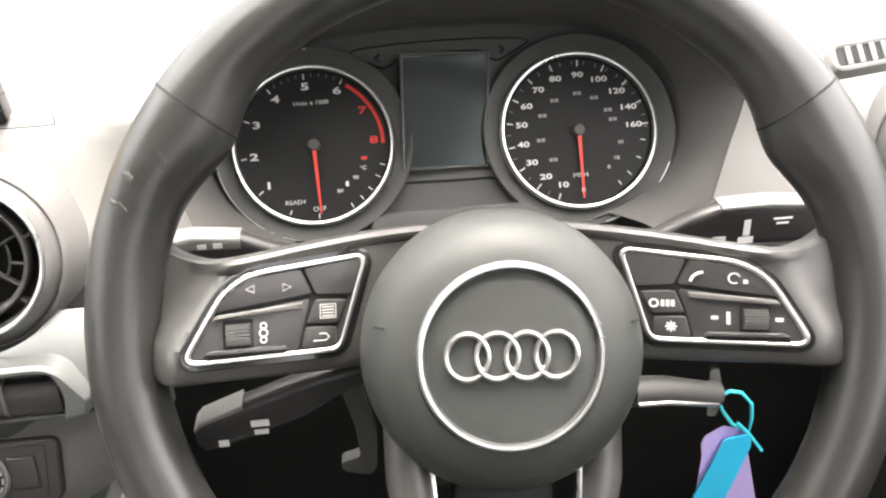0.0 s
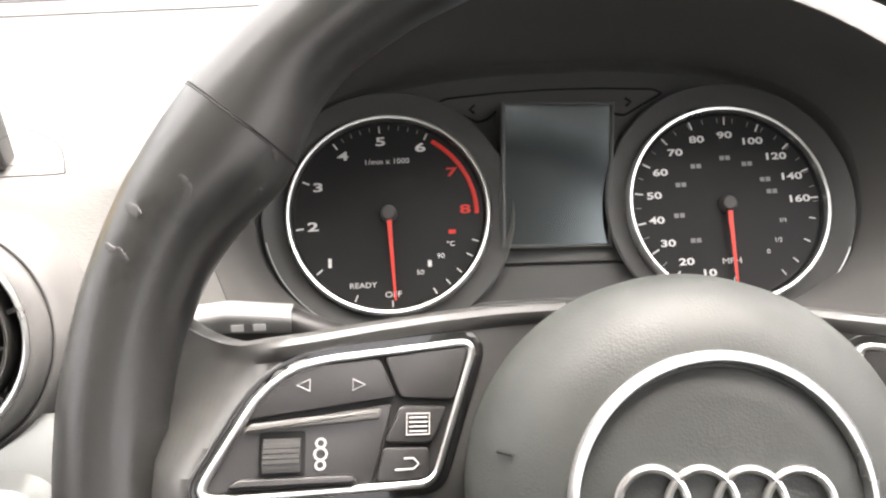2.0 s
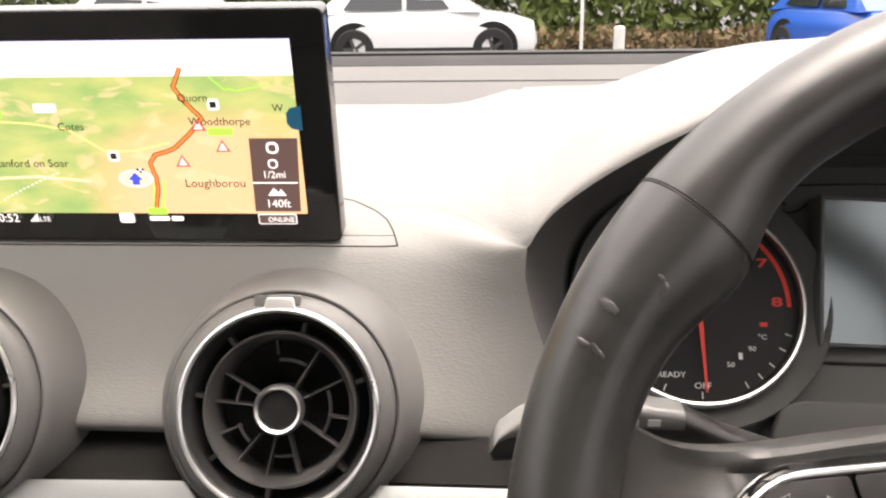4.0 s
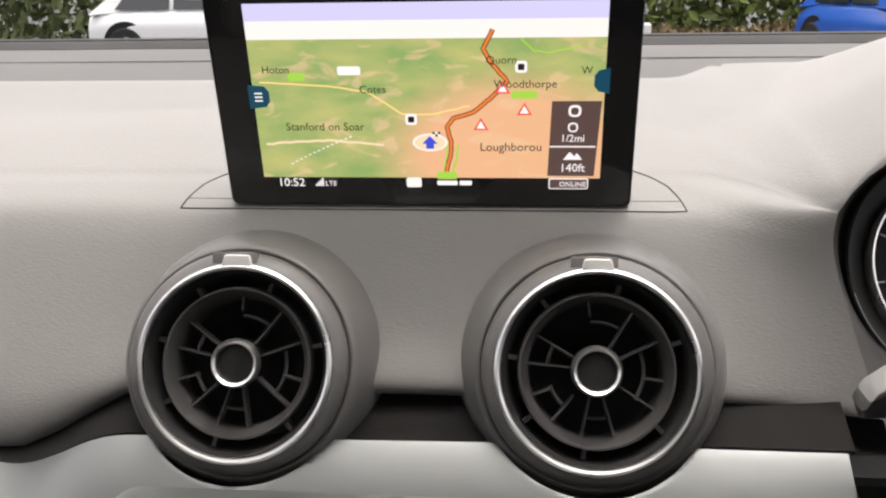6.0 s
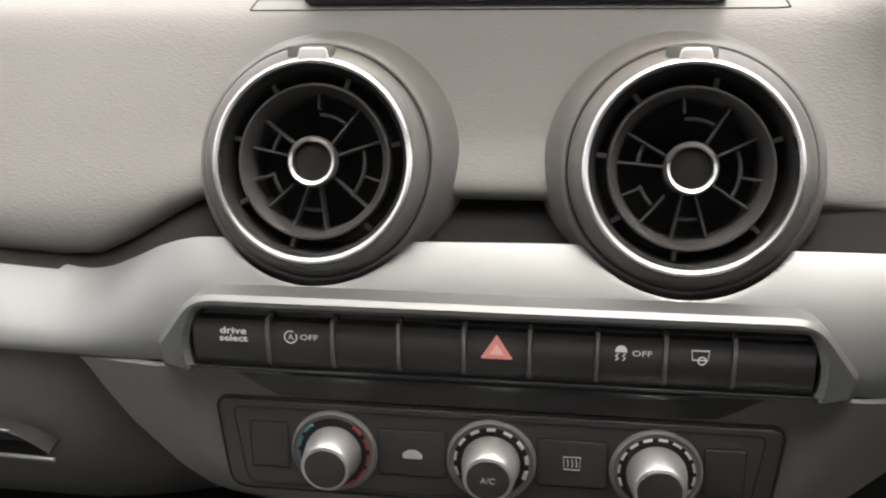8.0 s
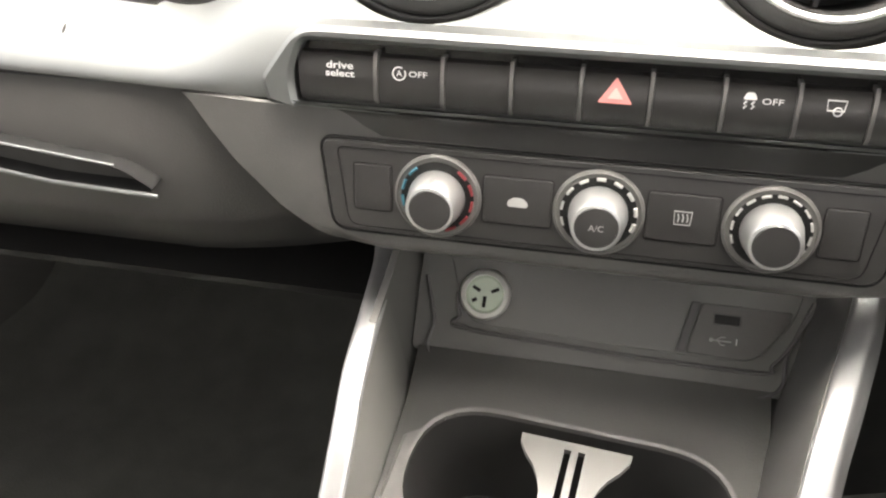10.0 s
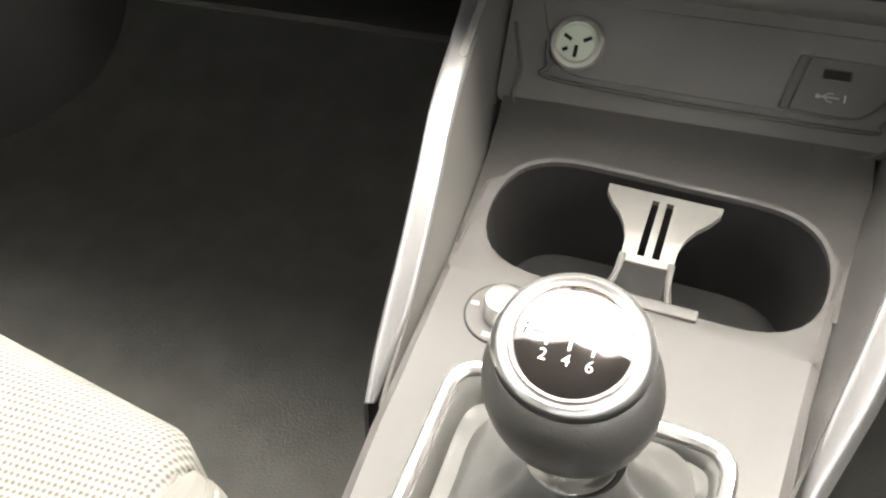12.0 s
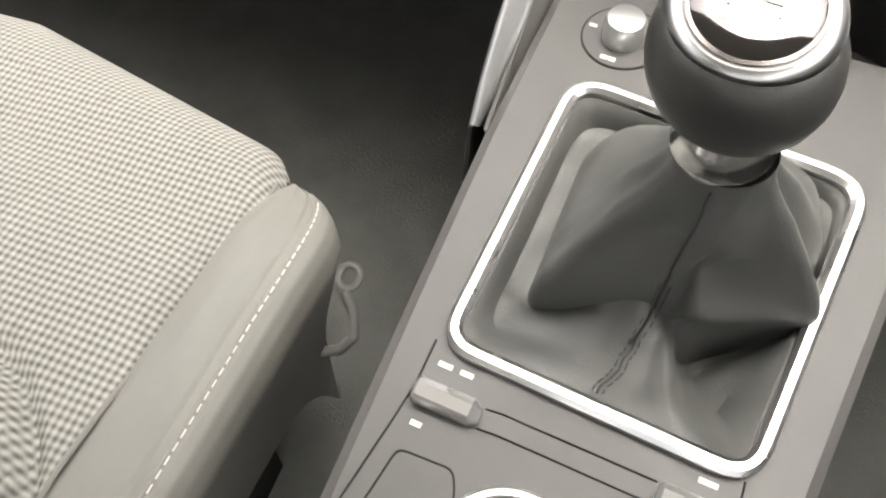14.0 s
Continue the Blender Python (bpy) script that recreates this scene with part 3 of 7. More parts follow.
def leafy(name, label, box, count, cols, size, seed):
    """A mass of small leaves with gaps and an uneven top."""
    rnd = random.Random(seed)
    b_ = bmesh.new()
    (x0, y0, z0), (x1, y1, z1) = box
    for _ in range(count):
        x, y = rnd.uniform(x0, x1), rnd.uniform(y0, y1)
        top = lerp(z0, z1, 0.65 + 0.35 * noise.noise((x * 0.7, y * 0.7, seed)))
        z = rnd.uniform(z0, top)
        r = size * rnd.uniform(0.5, 1.4)
        m_ = pose(x, y, z, rnd.uniform(0, 360), rnd.uniform(0, 360), rnd.uniform(0, 360))
        b_.faces.new([b_.verts.new(m_ @ Vector(p)) for p in ((-r, 0, 0), (0, -r * 0.45, 0.1 * r), (r, 0, 0), (0, r * 0.45, 0.1 * r))])
    m_ = mat(name + "_leaf", cols, 0.7, var=0.6, scale=2.5)
    return tagged(part(name, b_, m_, flat=True), label, "hedge", kind="stuff")


# hedge tops are added height, out of view, to block low sky light ahead
leafy("hedge", "green and brown hedge beyond the car park", ((0.6, 19.5, -1.28), (14, 23, 6.0)), 16000, (0.13, 0.17, 0.04), 0.16, 3)
leafy("far_hedge", "dull green hedge in the distance", ((-16, 22, -1.28), (2, 25, 5.5)), 12000, (0.11, 0.14, 0.05), 0.18, 5)
leafy("hedge_litter", "brown undergrowth below the hedge", ((0.6, 18.8, -1.28), (14, 19.8, -0.6)), 3000, (0.20, 0.14, 0.07), 0.09, 8)
M_WCAR, M_BCAR = mat("white_car_paint", (0.80, 0.81, 0.82), 0.25, var=0.02, coat=0.6), mat("blue_car_paint", (0.02, 0.12, 0.55), 0.25, var=0.03, coat=0.6)
M_TYRE, M_WIN = mat("tyre_rubber", (0.02, 0.02, 0.02), 0.8), mat("dark_car_window", (0.02, 0.025, 0.03), 0.08, coat=0.5)


def parked_car(label, paint, m):
    """A hatchback seen side on: body lofted along its length, windows, wheels."""
    car = thing("parked_car", label, "car", m, "cars parked outside")
    b_ = bmesh.new()
    st = [(-2.05, 0.42, 0.55, 0.62), (-1.98, 0.28, 0.78, 0.80), (-1.6, 0.24, 0.90, 0.86), (-1.0, 0.22, 0.98, 0.88), (0, 0.22, 1.0, 0.88), (1.0, 0.22, 1.0, 0.88), (1.7, 0.25, 0.98, 0.86), (2.0, 0.32, 0.90, 0.80), (2.08, 0.45, 0.75, 0.66)]
    loops(b_, [[(x, y, z) for y, z in rounded([(-w, lo), (w, lo), (w, hi * 0.75), (w * 0.86, hi), (-w * 0.86, hi), (-w, hi * 0.75)], 0.08, 3)] for x, lo, hi, w in st], True, True, True)
    part("body", b_, paint, car)
    b_ = bmesh.new()
    st = [(-1.05, 0.97, 0.99, 0.80), (-0.35, 0.97, 1.40, 0.66), (0.5, 0.97, 1.47, 0.64), (1.4, 0.97, 1.40, 0.64), (1.95, 0.93, 0.97, 0.74)]
    loops(b_, [[(x, y, z) for y, z in ((-w * 1.15, lo), (w * 1.15, lo), (w, hi), (-w, hi))] for x, lo, hi, w in st], True, True, True)
    part("roof", b_, paint, car)
    for s in (-1, 1):
        for q in ([(-0.72, 1.02), (0.30, 1.02), (0.30, 1.38), (-0.20, 1.36)], [(0.38, 1.02), (1.45, 1.02), (1.20, 1.36), (0.38, 1.39)]):
            b_ = bmesh.new()
            b_.faces.new([b_.verts.new((x, s * (0.80 - 0.42 * (z - 0.97)), z)) for x, z in q])
            part("side_window", b_, M_WIN, car, flat=True)
        for x in (-1.25, 1.25):
            wh = part("tyre", lathe(bmesh.new(), [(0.20, -0.10), (0.34, -0.10), (0.365, -0.07), (0.365, 0.07), (0.34, 0.10), (0.20, 0.10)], 32), M_TYRE, car)
            wh.data.transform(pose(x, s * 0.80, 0.33, 90, 0, 0))
            for k in range(5):
                a_ = 2 * math.pi * k / 5
                sb = block(bmesh.new(), (0.02, -0.03, -0.09), (0.21, 0.03, 0.09))
                so = part("rim_spoke", sb, M_HOUS, wh)
                so.data.transform(pose(x, s * 0.80, 0.33, 90, 0, 0) @ pose(0, 0, 0, 0, 0, math.degrees(a_)))
            arch = part("wheel_arch", lathe(bmesh.new(), [(0.0, 0.0), (0.45, 0.0), (0.45, 0.02)], 32), M_VOID, car, "dark wheel arch")
            arch.data.transform(pose(x, s * 0.872, 0.36, 90, 0, 0))
        part("sill", block(bmesh.new(), (-1.0, s * 0.86 - 0.03, 0.14), (1.0, s * 0.86 + 0.03, 0.36)), M_TYRE, car, "dark sill")
    return car


parked_car("white hatchback parked side on", M_WCAR, pose(-1.25, 16.4, -1.28, 0, 0, 180))
parked_car("white hatchback parked further along", M_WCAR, pose(-6.2, 16.8, -1.28, 0, 0, 180))
parked_car("blue hatchback parked by the hedge", M_BCAR, pose(6.05, 14.2, -1.28, 0, 0, 100))
M_POST = mat("white_post_paint", (0.75, 0.75, 0.72), 0.5, var=0.1)
for x, y, r, h, nm, lb in ((1.75, 17.6, 0.035, 2.6, "sign_pole", "slim white sign pole by the hedge"), (2.45, 17.2, 0.11, 0.62, "marker_post", "short white marker post by the hedge")):
    po = part(nm, lathe(bmesh.new(), [(r, 0), (r, h * 0.95), (r * 0.6, h), (0, h)], 14), M_POST)
    po.location = (x, y, -1.28)
    tagged(po, lb, "post")

# ---- middle console ----
CF = pose(0, -0.09, -0.2468, 3.5, 0, -5)
console = thing("centre_console", "grey plastic centre console with a storage tray and cup holders", "console", CF)
STADIUM = rounded([(-0.0775, -0.0385), (0.0775, -0.0385), (0.0775, 0.0385), (-0.0775, 0.0385)], 0.0384, 8)


def side_u(v, s):
    half = [0.056, 0.058, 0.0635, 0.071, 0.0757, 0.088] if s > 0 else [0.071, 0.073, 0.078, 0.083, 0.0847, 0.088]
    return s * line([-0.30, -0.28, -0.21, -0.13, -0.07, 0.05], half, v)


# top plate with the cup opening cut through: two rows round the opening, then a plain rear part
bm = bmesh.new()
n = len(STADIUM)
far = []
for x, y in STADIUM:
    a = math.atan2(y / 0.045, x / 0.088)
    c, s = math.cos(a), math.sin(a)
    k = 1 / max(abs(c), abs(s))
    fy = 0.053 * s * k if s > 0 else 0.0466 * s * k
    far.append((abs(side_u(fy, 1 if c > 0 else -1)) * c * k, fy, abs(c) * k))
rim_ = inset(STADIUM, -0.0022)
far = [(min(abs(p[0]), abs(side_u(p[1], 1))) * math.copysign(1, p[0]), p[1], 0.0) if p[1] > 0.012 else fp3 for p, fp3 in zip(rim_, far)]
edge = [(x, y, -0.004 if q > 0.999 else (-0.0015 if y > 0.012 else 0.0)) for x, y, q in far]
loops(bm, [[(*p, -0.004) for p in STADIUM], [(*p, -0.001) for p in STADIUM], [(*p, 0.0) for p in inset(STADIUM, -0.0015)], [(x - math.copysign(0.004, x) if q > 0.93 else x, y, 0.0) for x, y, q in far], edge])
part("cup_plate", bm, M_CONSOLE, console, "grey plate round the cup holders")
rear_v = [-0.0466 - 0.0025 * k for k in range(102)]
SURR = [(-0.0620, -0.2172), (0.0455, -0.2200), (0.0552, -0.0960), (-0.0625, -0.0910)]
surr_out = rounded(SURR, [0.014, 0.014, 0.018, 0.018], 7)
surr_in = inset(surr_out, 0.0065)


def surr_span(v):
    """Where the gaiter opening runs across at a given v, or None."""
    xs = []
    k = len(surr_in)
    for i in range(k):
        (x0, y0), (x1, y1) = surr_in[i], surr_in[(i + 1) % k]
        if (y0 - v) * (y1 - v) < 0:
            xs.append(x0 + (x1 - x0) * (v - y0) / (y1 - y0))
    return (min(xs), max(xs)) if len(xs) > 1 else None


bm = bmesh.new()
cols = 12
for s in (-1, 1):
    g = []
    for v in rear_v:
        span = surr_span(v)
        inner = (span[0] if s < 0 else span[1]) if span else -0.006
        g.append([bm.verts.new((lerp(inner, side_u(v, s) - s * 0.004, k / (cols - 1)) if k < cols else side_u(v, s), v, -0.004 if k == cols else 0.0)) for k in range(cols + 1)])
    for a, b in zip(g, g[1:]):
        for k in range(cols):
            bm.faces.new((a[k], a[k + 1], b[k + 1], b[k]))
bmesh.ops.remove_doubles(bm, verts=bm.verts, dist=1e-6)
part("gear_plate", bm, M_CONSOLE, console, "grey plate round the gear lever")
for s in (-1, 1):
    bm = sheet(bmesh.new(), lambda v, q: (side_u(v, s) + s * (0.0015 * q * 8 + 0.010 * q), v, -0.004 - 0.12 * q), [0.047 - 0.347 * k / 40 for k in range(41)], [0, 0.04, 0.1, 0.3, 1])
    part("console_side", solid(bm, 0.003), M_CONSOLE if s < 0 else M_LOWER, console, "sloping side of the console")
cup = bmesh.new()
loops(cup, [[(*p, -0.004) for p in STADIUM], [(x * 0.97, y * 0.95, -0.03) for x, y in STADIUM], [(x * 0.93, y * 0.90, -0.066) for x, y in STADIUM]], True, False, True)
part("cup_well", cup, M_WELL, console, "deep dark oval cup well")

clip = thing("cup_divider", "pale grey plastic cup divider clip with two slots", "cup holder", CF)
half = [(0.0275, 0.0300), (0.0268, 0.0225), (0.0165, 0.010), (0.0125, 0.0), (0.0118, -0.012)]
outl = [(-x, y) for x, y in half] + [(x, y) for x, y in half[::-1]]
bm = bmesh.new()
xs = [-1, -0.62, -0.44, -0.15, 0.15, 0.44, 0.62, 1]
hy = [y for _, y in half][::-1]
hx = [x for x, _ in half][::-1]
rows = [0.030, 0.027, 0.0250, 0.018, 0.012, 0.005, -0.002, -0.0085, -0.012]
g = [[bm.verts.new((float(np.interp(y, hy, hx)) * x if abs(x) > 0.7 else x * 0.0118, y, -0.001 - 0.012 * max(0.0, (0.0 - y) / 0.012) * 0.4)) for x in xs] for y in rows]
for i in range(len(rows) - 1):
    for k in range(len(xs) - 1):
        if k in (2, 4) and 2 <= i <= 6:
            continue
        bm.faces.new((g[i][k], g[i][k + 1], g[i + 1][k + 1], g[i + 1][k]))
part("clip_plate", solid(bm, -0.003), mat("pale_clip_plastic", (0.20, 0.197, 0.19), 0.5, bump=0.1), clip)
for s in (-1, 1):
    part("clip_leg", tube(bmesh.new(), [(s * 0.0112, -0.010, -0.004), (s * 0.0116, -0.020, -0.007), (s * 0.0135, -0.030, -0.006), (s * 0.0160, -0.0385, -0.003)], 0.0016, seg=8), M_CONSOLE, clip)
part("clip_bar", slab(bmesh.new(), rrect(0.056, 0.006, 0.001, 2, -0.001, -0.0395), -0.003, 0.0016, 0.0006), M_CONSOLE, clip, "raised bar at the rim")
part("clip_pocket", block(bmesh.new(), (-0.0105, -0.036, -0.03), (0.0105, -0.0125, -0.006)), M_VOID, clip, "dark pocket below the clip")

# tray behind: sloping wall with socket and port, fillet to the plate
TRAY_T = tilted(0.008, 0.0035, -0.2103, 42.0, 0)
tray = thing("storage_tray", "dark open storage tray with a sloping back wall", "storage tray", TRAY_T)
part("back_wall", slab(bmesh.new(), rounded([(-0.100, -0.034), (0.095, -0.034), (0.112, 0.05), (-0.100, 0.05)], 0.006), -0.004, 0.0), M_LOWER, tray)
pan = rounded([(-0.085, 0.022), (-0.072, -0.016), (0.076, -0.0185), (0.096, 0.004), (0.100, 0.022)], [0.004, 0.014, 0.018, 0.01, 0.004], 5)
part("socket_panel", slab(bmesh.new(), pan, 0.0, 0.0012, 0.0008), M_LOWER, tray, "inset panel with socket and data port")
part("panel_rib", tube(bmesh.new(), refined([(-0.078, 0.0, 0.0012), (-0.0755, -0.012, 0.0014), (-0.066, -0.0195, 0.0014), (0.072, -0.0225, 0.0014), (0.088, -0.017, 0.0014), (0.1005, 0.003, 0.0014), (0.108, 0.02, 0.0012)], 6), 0.0011, seg=8), M_CONSOLE, tray)
fil = sheet(bmesh.new(), lambda x, s: (x, lerp(-0.006, -0.105, s), -0.2495 + 0.061 * (lerp(-0.018, -0.117, s) + 0.09) + 0.0125 * max(0.0, 1 - 2.4 * s) ** 2.0), [-0.088 + 0.0023 * k for k in range(81)], [k / 44 for k in range(45)])
CFI = CF.inverted() @ pose(0, -0.012, 0)
over = []
for f_ in fil.faces:
    p_ = CFI @ f_.calc_center_median()
    if math.hypot(max(0.0, abs(p_.x) - 0.039), p_.y) < 0.0413 or p_.y < -0.03:
        over.append(f_)
bmesh.ops.delete(fil, geom=over, context="FACES")
fo = part("tray_floor", fil, M_TRAY, None)
fo.data.transform(TRAY_T.inverted() @ pose(0, -0.012, 0))
fo.parent = tray
for s in (-1,):
    xx = -0.093
    wl = sheet(bmesh.new(), lambda q, w: (xx + s * (0.006 * w + 0.002), lerp(0.03, -0.060, q), lerp(-0.252, lerp(-0.165, -0.185, q), w)), [k / 8 for k in range(9)], [0, 0.5, 1])
    wo = part("tray_side", solid(wl, 0.004), M_LOWER, None)
    wo.data.transform(TRAY_T.inverted())
    wo.parent = tray

for pts_ in ([(-0.0965, 0.0074, 0.0006), (-0.0895, -0.0150, 0.0006), (-0.0838, -0.0370, 0.0010), (0.0, -0.0362, 0.0010), (0.0841, -0.0342, 0.0010), (0.0940, -0.0100, 0.0010), (0.1050, 0.0165, 0.0010)], [(0.0841, -0.0342, 0.0010), (0.0875, -0.0480, 0.0030), (0.0905, -0.0580, 0.0060)]):
    part("tray_edge", tube(bmesh.new(), refined(pts_, 5), 0.0011, seg=8), M_CONSOLE, tray, "thin raised moulding edge")
sock = thing("power_socket", "round ivory and chrome power socket in the tray wall", "power socket", TRAY_T @ pose(-0.0630, 0.0005, 0.0012))
part("socket_rim", lathe(bmesh.new(), [(0.0098, 0), (0.0138, 0), (0.0140, 0.0022), (0.0128, 0.0034), (0.0108, 0.0034), (0.0100, 0.0022), (0.0098, 0)], 40), M_CHROME, sock, "chromed rim")
part("socket_cup", lathe(bmesh.new(), [(0.0102, 0.0026), (0.0094, 0.0012), (0.0088, 0.0006), (0.0, 0.0005)], 36), M_SOCKET, sock, "ivory socket cup")
for ang, r0, r1 in ((28, 0.0035, 0.0080), (152, 0.0035, 0.0080), (268, 0.0010, 0.0070), (212, 0.0052, 0.0080)):
    b2 = bmesh.new()
    block(b2, (r0, -0.0009, 0.0004), (r1, 0.0009, 0.0013))
    o2 = part("contact", b2, M_VOID, sock, "dark spring contact")
    o2.data.transform(pose(0, 0, 0, 0, 0, ang))
port = thing("data_port", "dark data port plate with a printed symbol", "usb port", TRAY_T @ pose(0.0600, 0.0, 0.0012))
part("port_plate", slab(bmesh.new(), rounded([(-0.016, -0.0165), (0.018, -0.0175), (0.033, 0.002), (0.035, 0.010), (-0.010, 0.010)], [0.002, 0.008, 0.006, 0.002, 0.002], 4), -0.0005, 0.0016, 0.0006), M_DARK, port)
part("port_edge", frame_ring(bmesh.new(), rrect(0.0139, 0.0059, 0.0010, 3, 0.003, 0.0025), rrect(0.0125, 0.0045, 0.0008, 3, 0.003, 0.0025), 0.0008, 0.0024, 0.0002), M_CONSOLE, port, "pale edge of the port")
part("port_mouth", slab(bmesh.new(), rrect(0.0125, 0.0045, 0.0008, 2, 0.003, 0.0025), 0.0008, 0.0019), M_VOID, port, "rectangular port opening")
part("plate_edge", slab(bmesh.new(), rounded([(-0.021, -0.0165), (-0.0165, -0.0165), (-0.0105, 0.010), (-0.015, 0.010)], 0.0005, 2), 0, 0.0019, 0.0004), M_CONSOLE, port, "paler plate edge")
b2 = bmesh.new()
tube(b2, [(-0.004, -0.0085, 0.0018), (0.006, -0.0085, 0.0018)], 0.0004, seg=6)
lathe(b2, [(0, 0.0022), (0.0011, 0.0022), (0.0011, 0.0014)], 12, (-0.004, -0.0085, 0))
tube(b2, [(-0.002, -0.0085, 0.0018), (0.001, -0.0065, 0.0018), (0.003, -0.0065, 0.0018)], 0.0003, seg=6)
tube(b2, [(-0.001, -0.0085, 0.0018), (0.001, -0.0105, 0.0018), (0.003, -0.0105, 0.0018)], 0.0003, seg=6)
part("port_symbol", b2, M_DIMPRINT, port, "printed port symbol")
lettering("1", 0.005, port, M_WHITE, 0.0085, -0.0085, 0.0018)

# silver rails at both sides
for s in (-1, 1):
    rail = thing("console_rail", "curved silver trim rail beside the console", "trim rail", group="console side rails")
    run = [(0.035, -0.150), (0.004, -0.171), (-0.0134, -0.1805), (-0.05, -0.1850), (-0.0865, -0.194), (-0.118, -0.2155), (-0.150, -0.2435), (-0.176, -0.2680), (-0.189, -0.2805)]
    across_ = [-0.1205, -0.1105, -0.1055, -0.1020, -0.1005, -0.0995, -0.1005, -0.1035, -0.1050] if s < 0 else [0.138, 0.131, 0.127, 0.116, 0.105, 0.097, 0.088, 0.079, 0.075]
    pts = [Vector((x, y, z)) for x, (y, z) in zip(across_, run)]
    fine = []
    for i in range(len(pts) - 1):
        p0, p1, p2, p3 = pts[max(i - 1, 0)], pts[i], pts[i + 1], pts[min(i + 2, len(pts) - 1)]
        for k in range(6):
            t = k / 6
            fine.append(0.5 * ((2 * p1) + (p2 - p0) * t + (2 * p0 - 5 * p1 + 4 * p2 - p3) * t * t + (3 * p1 - p0 - 3 * p2 + p3) * t ** 3))
    fine.append(pts[-1])
    rings = []
    for i, p in enumerate(fine):
        q = i / (len(fine) - 1)
        t = (fine[min(i + 1, len(fine) - 1)] - fine[max(i - 1, 0)]).normalized()
        a = Vector((1, 0, 0))
        b = a.cross(t).normalized()
        b = b if b.z > 0 else -b
        w, h = 0.0060 * min(1, 0.35 + 3 * (1 - q)), 0.012
        o_ = 0.007 if s > 0 else 0.0005
        prof = rounded([(-w, -h), (w + o_, -h), (w + 0.85 * o_, -h * 0.6), (w, h * 0.15), (-w, h * 0.15)], [0.002, 0.002, 0.002, 0.003, 0.003], 3)
        rings.append([p + a * (s * x) + b * y for x, y in prof])
    part("rail_bar", (lambda b3: (loops(b3, rings, True, True, True), b3)[1])(bmesh.new()), M_RAIL, rail)
    if s < 0:
        b3 = sheet(bmesh.new(), lambda q, w: (lambda p: (p.x - s * lerp(0.004, 0.011, w), p.y, lerp(p.z - 0.001, max(p.z - 0.07, -0.30), w)))(fine[int(round(q * (len(fine) - 1)))]), [k / 40 for k in range(41)], [0, 0.2, 1])
        part("rail_inner_face", solid(b3, 0.002), M_LOWER, rail, "dark inner flank of the rail")
    else:
        # the flank slopes from the rail down to the edge of the top plate
        b3 = sheet(bmesh.new(), lambda q, w: (lambda p: (lerp(p.x - 0.0045, min(p.x - 0.006, 0.996 * side_u(p.y + 0.09, 1) + 0.087 * (p.y + 0.09) + 0.0022), w ** 0.8), p.y, lerp(p.z - 0.001, min(p.z - 0.014, -0.262 + 0.061 * (p.y + 0.09)), w)))(fine[int(round(q * (len(fine) - 1)))]), [k / 48 for k in range(49)], [k / 10 for k in range(11)])
        part("rail_inner_face", solid(b3, 0.002), M_CONSOLE, rail, "grey sloping flank beside the tray")
    b3 = sheet(bmesh.new(), lambda q, w: (lambda p: (p.x + s * lerp(0.003, 0.012, w), p.y, lerp(p.z - 0.002, max(p.z - 0.2, -0.56), w)))(fine[int(round(q * (len(fine) - 1)))]), [k / 40 for k in range(41)], [0, 0.2, 1])
    part("rail_outer_face", solid(b3, 0.002), M_DARKPAD, rail, "dark outer flank of the console")

# ---- gear lever ----
gear = thing("gear_lever", "gear lever with leather gaiter and chrome-capped round knob", "gear lever", CF)
part("gaiter_frame", frame_ring(bmesh.new(), surr_out, inset(surr_out, 0.0055), -0.003, 0.0042, 0.0016), M_CHROME, gear, "satin chrome frame round the gaiter")
GX, GY = -0.003, -0.155
BASE = even_poly(rounded([(-0.042, -0.189), (0.0485, -0.160), (0.038, -0.106), (-0.046, -0.112)], [0.007, 0.005, 0.012, 0.014], 5), 240)
EDGE = even_poly(surr_in, 240)
NK = 200


def along(poly, a):
    """Where a ray from the gaiter's middle meets an outline."""
    k = len(poly)
    d = Vector((math.cos(a), math.sin(a)))
    for i in range(k):
        p, q = Vector(poly[i]) - Vector((GX, GY)), Vector(poly[(i + 1) % k]) - Vector((GX, GY))
        cp, cq = d.cross(p), d.cross(q)
        if cp * cq <= 0 and d.dot(p) + d.dot(q) > 0 and abs(cp - cq) > 1e-12:
            return Vector((GX, GY)) + p.lerp(q, cp / (cp - cq))
    return Vector((GX, GY)) + d * 0.05


def near(a, deg, w):
    """A soft bump in the angle round the lever."""
    d = math.atan2(math.sin(a - radians(deg)), math.cos(a - radians(deg)))
    return math.exp(-(d / radians(w)) ** 2)


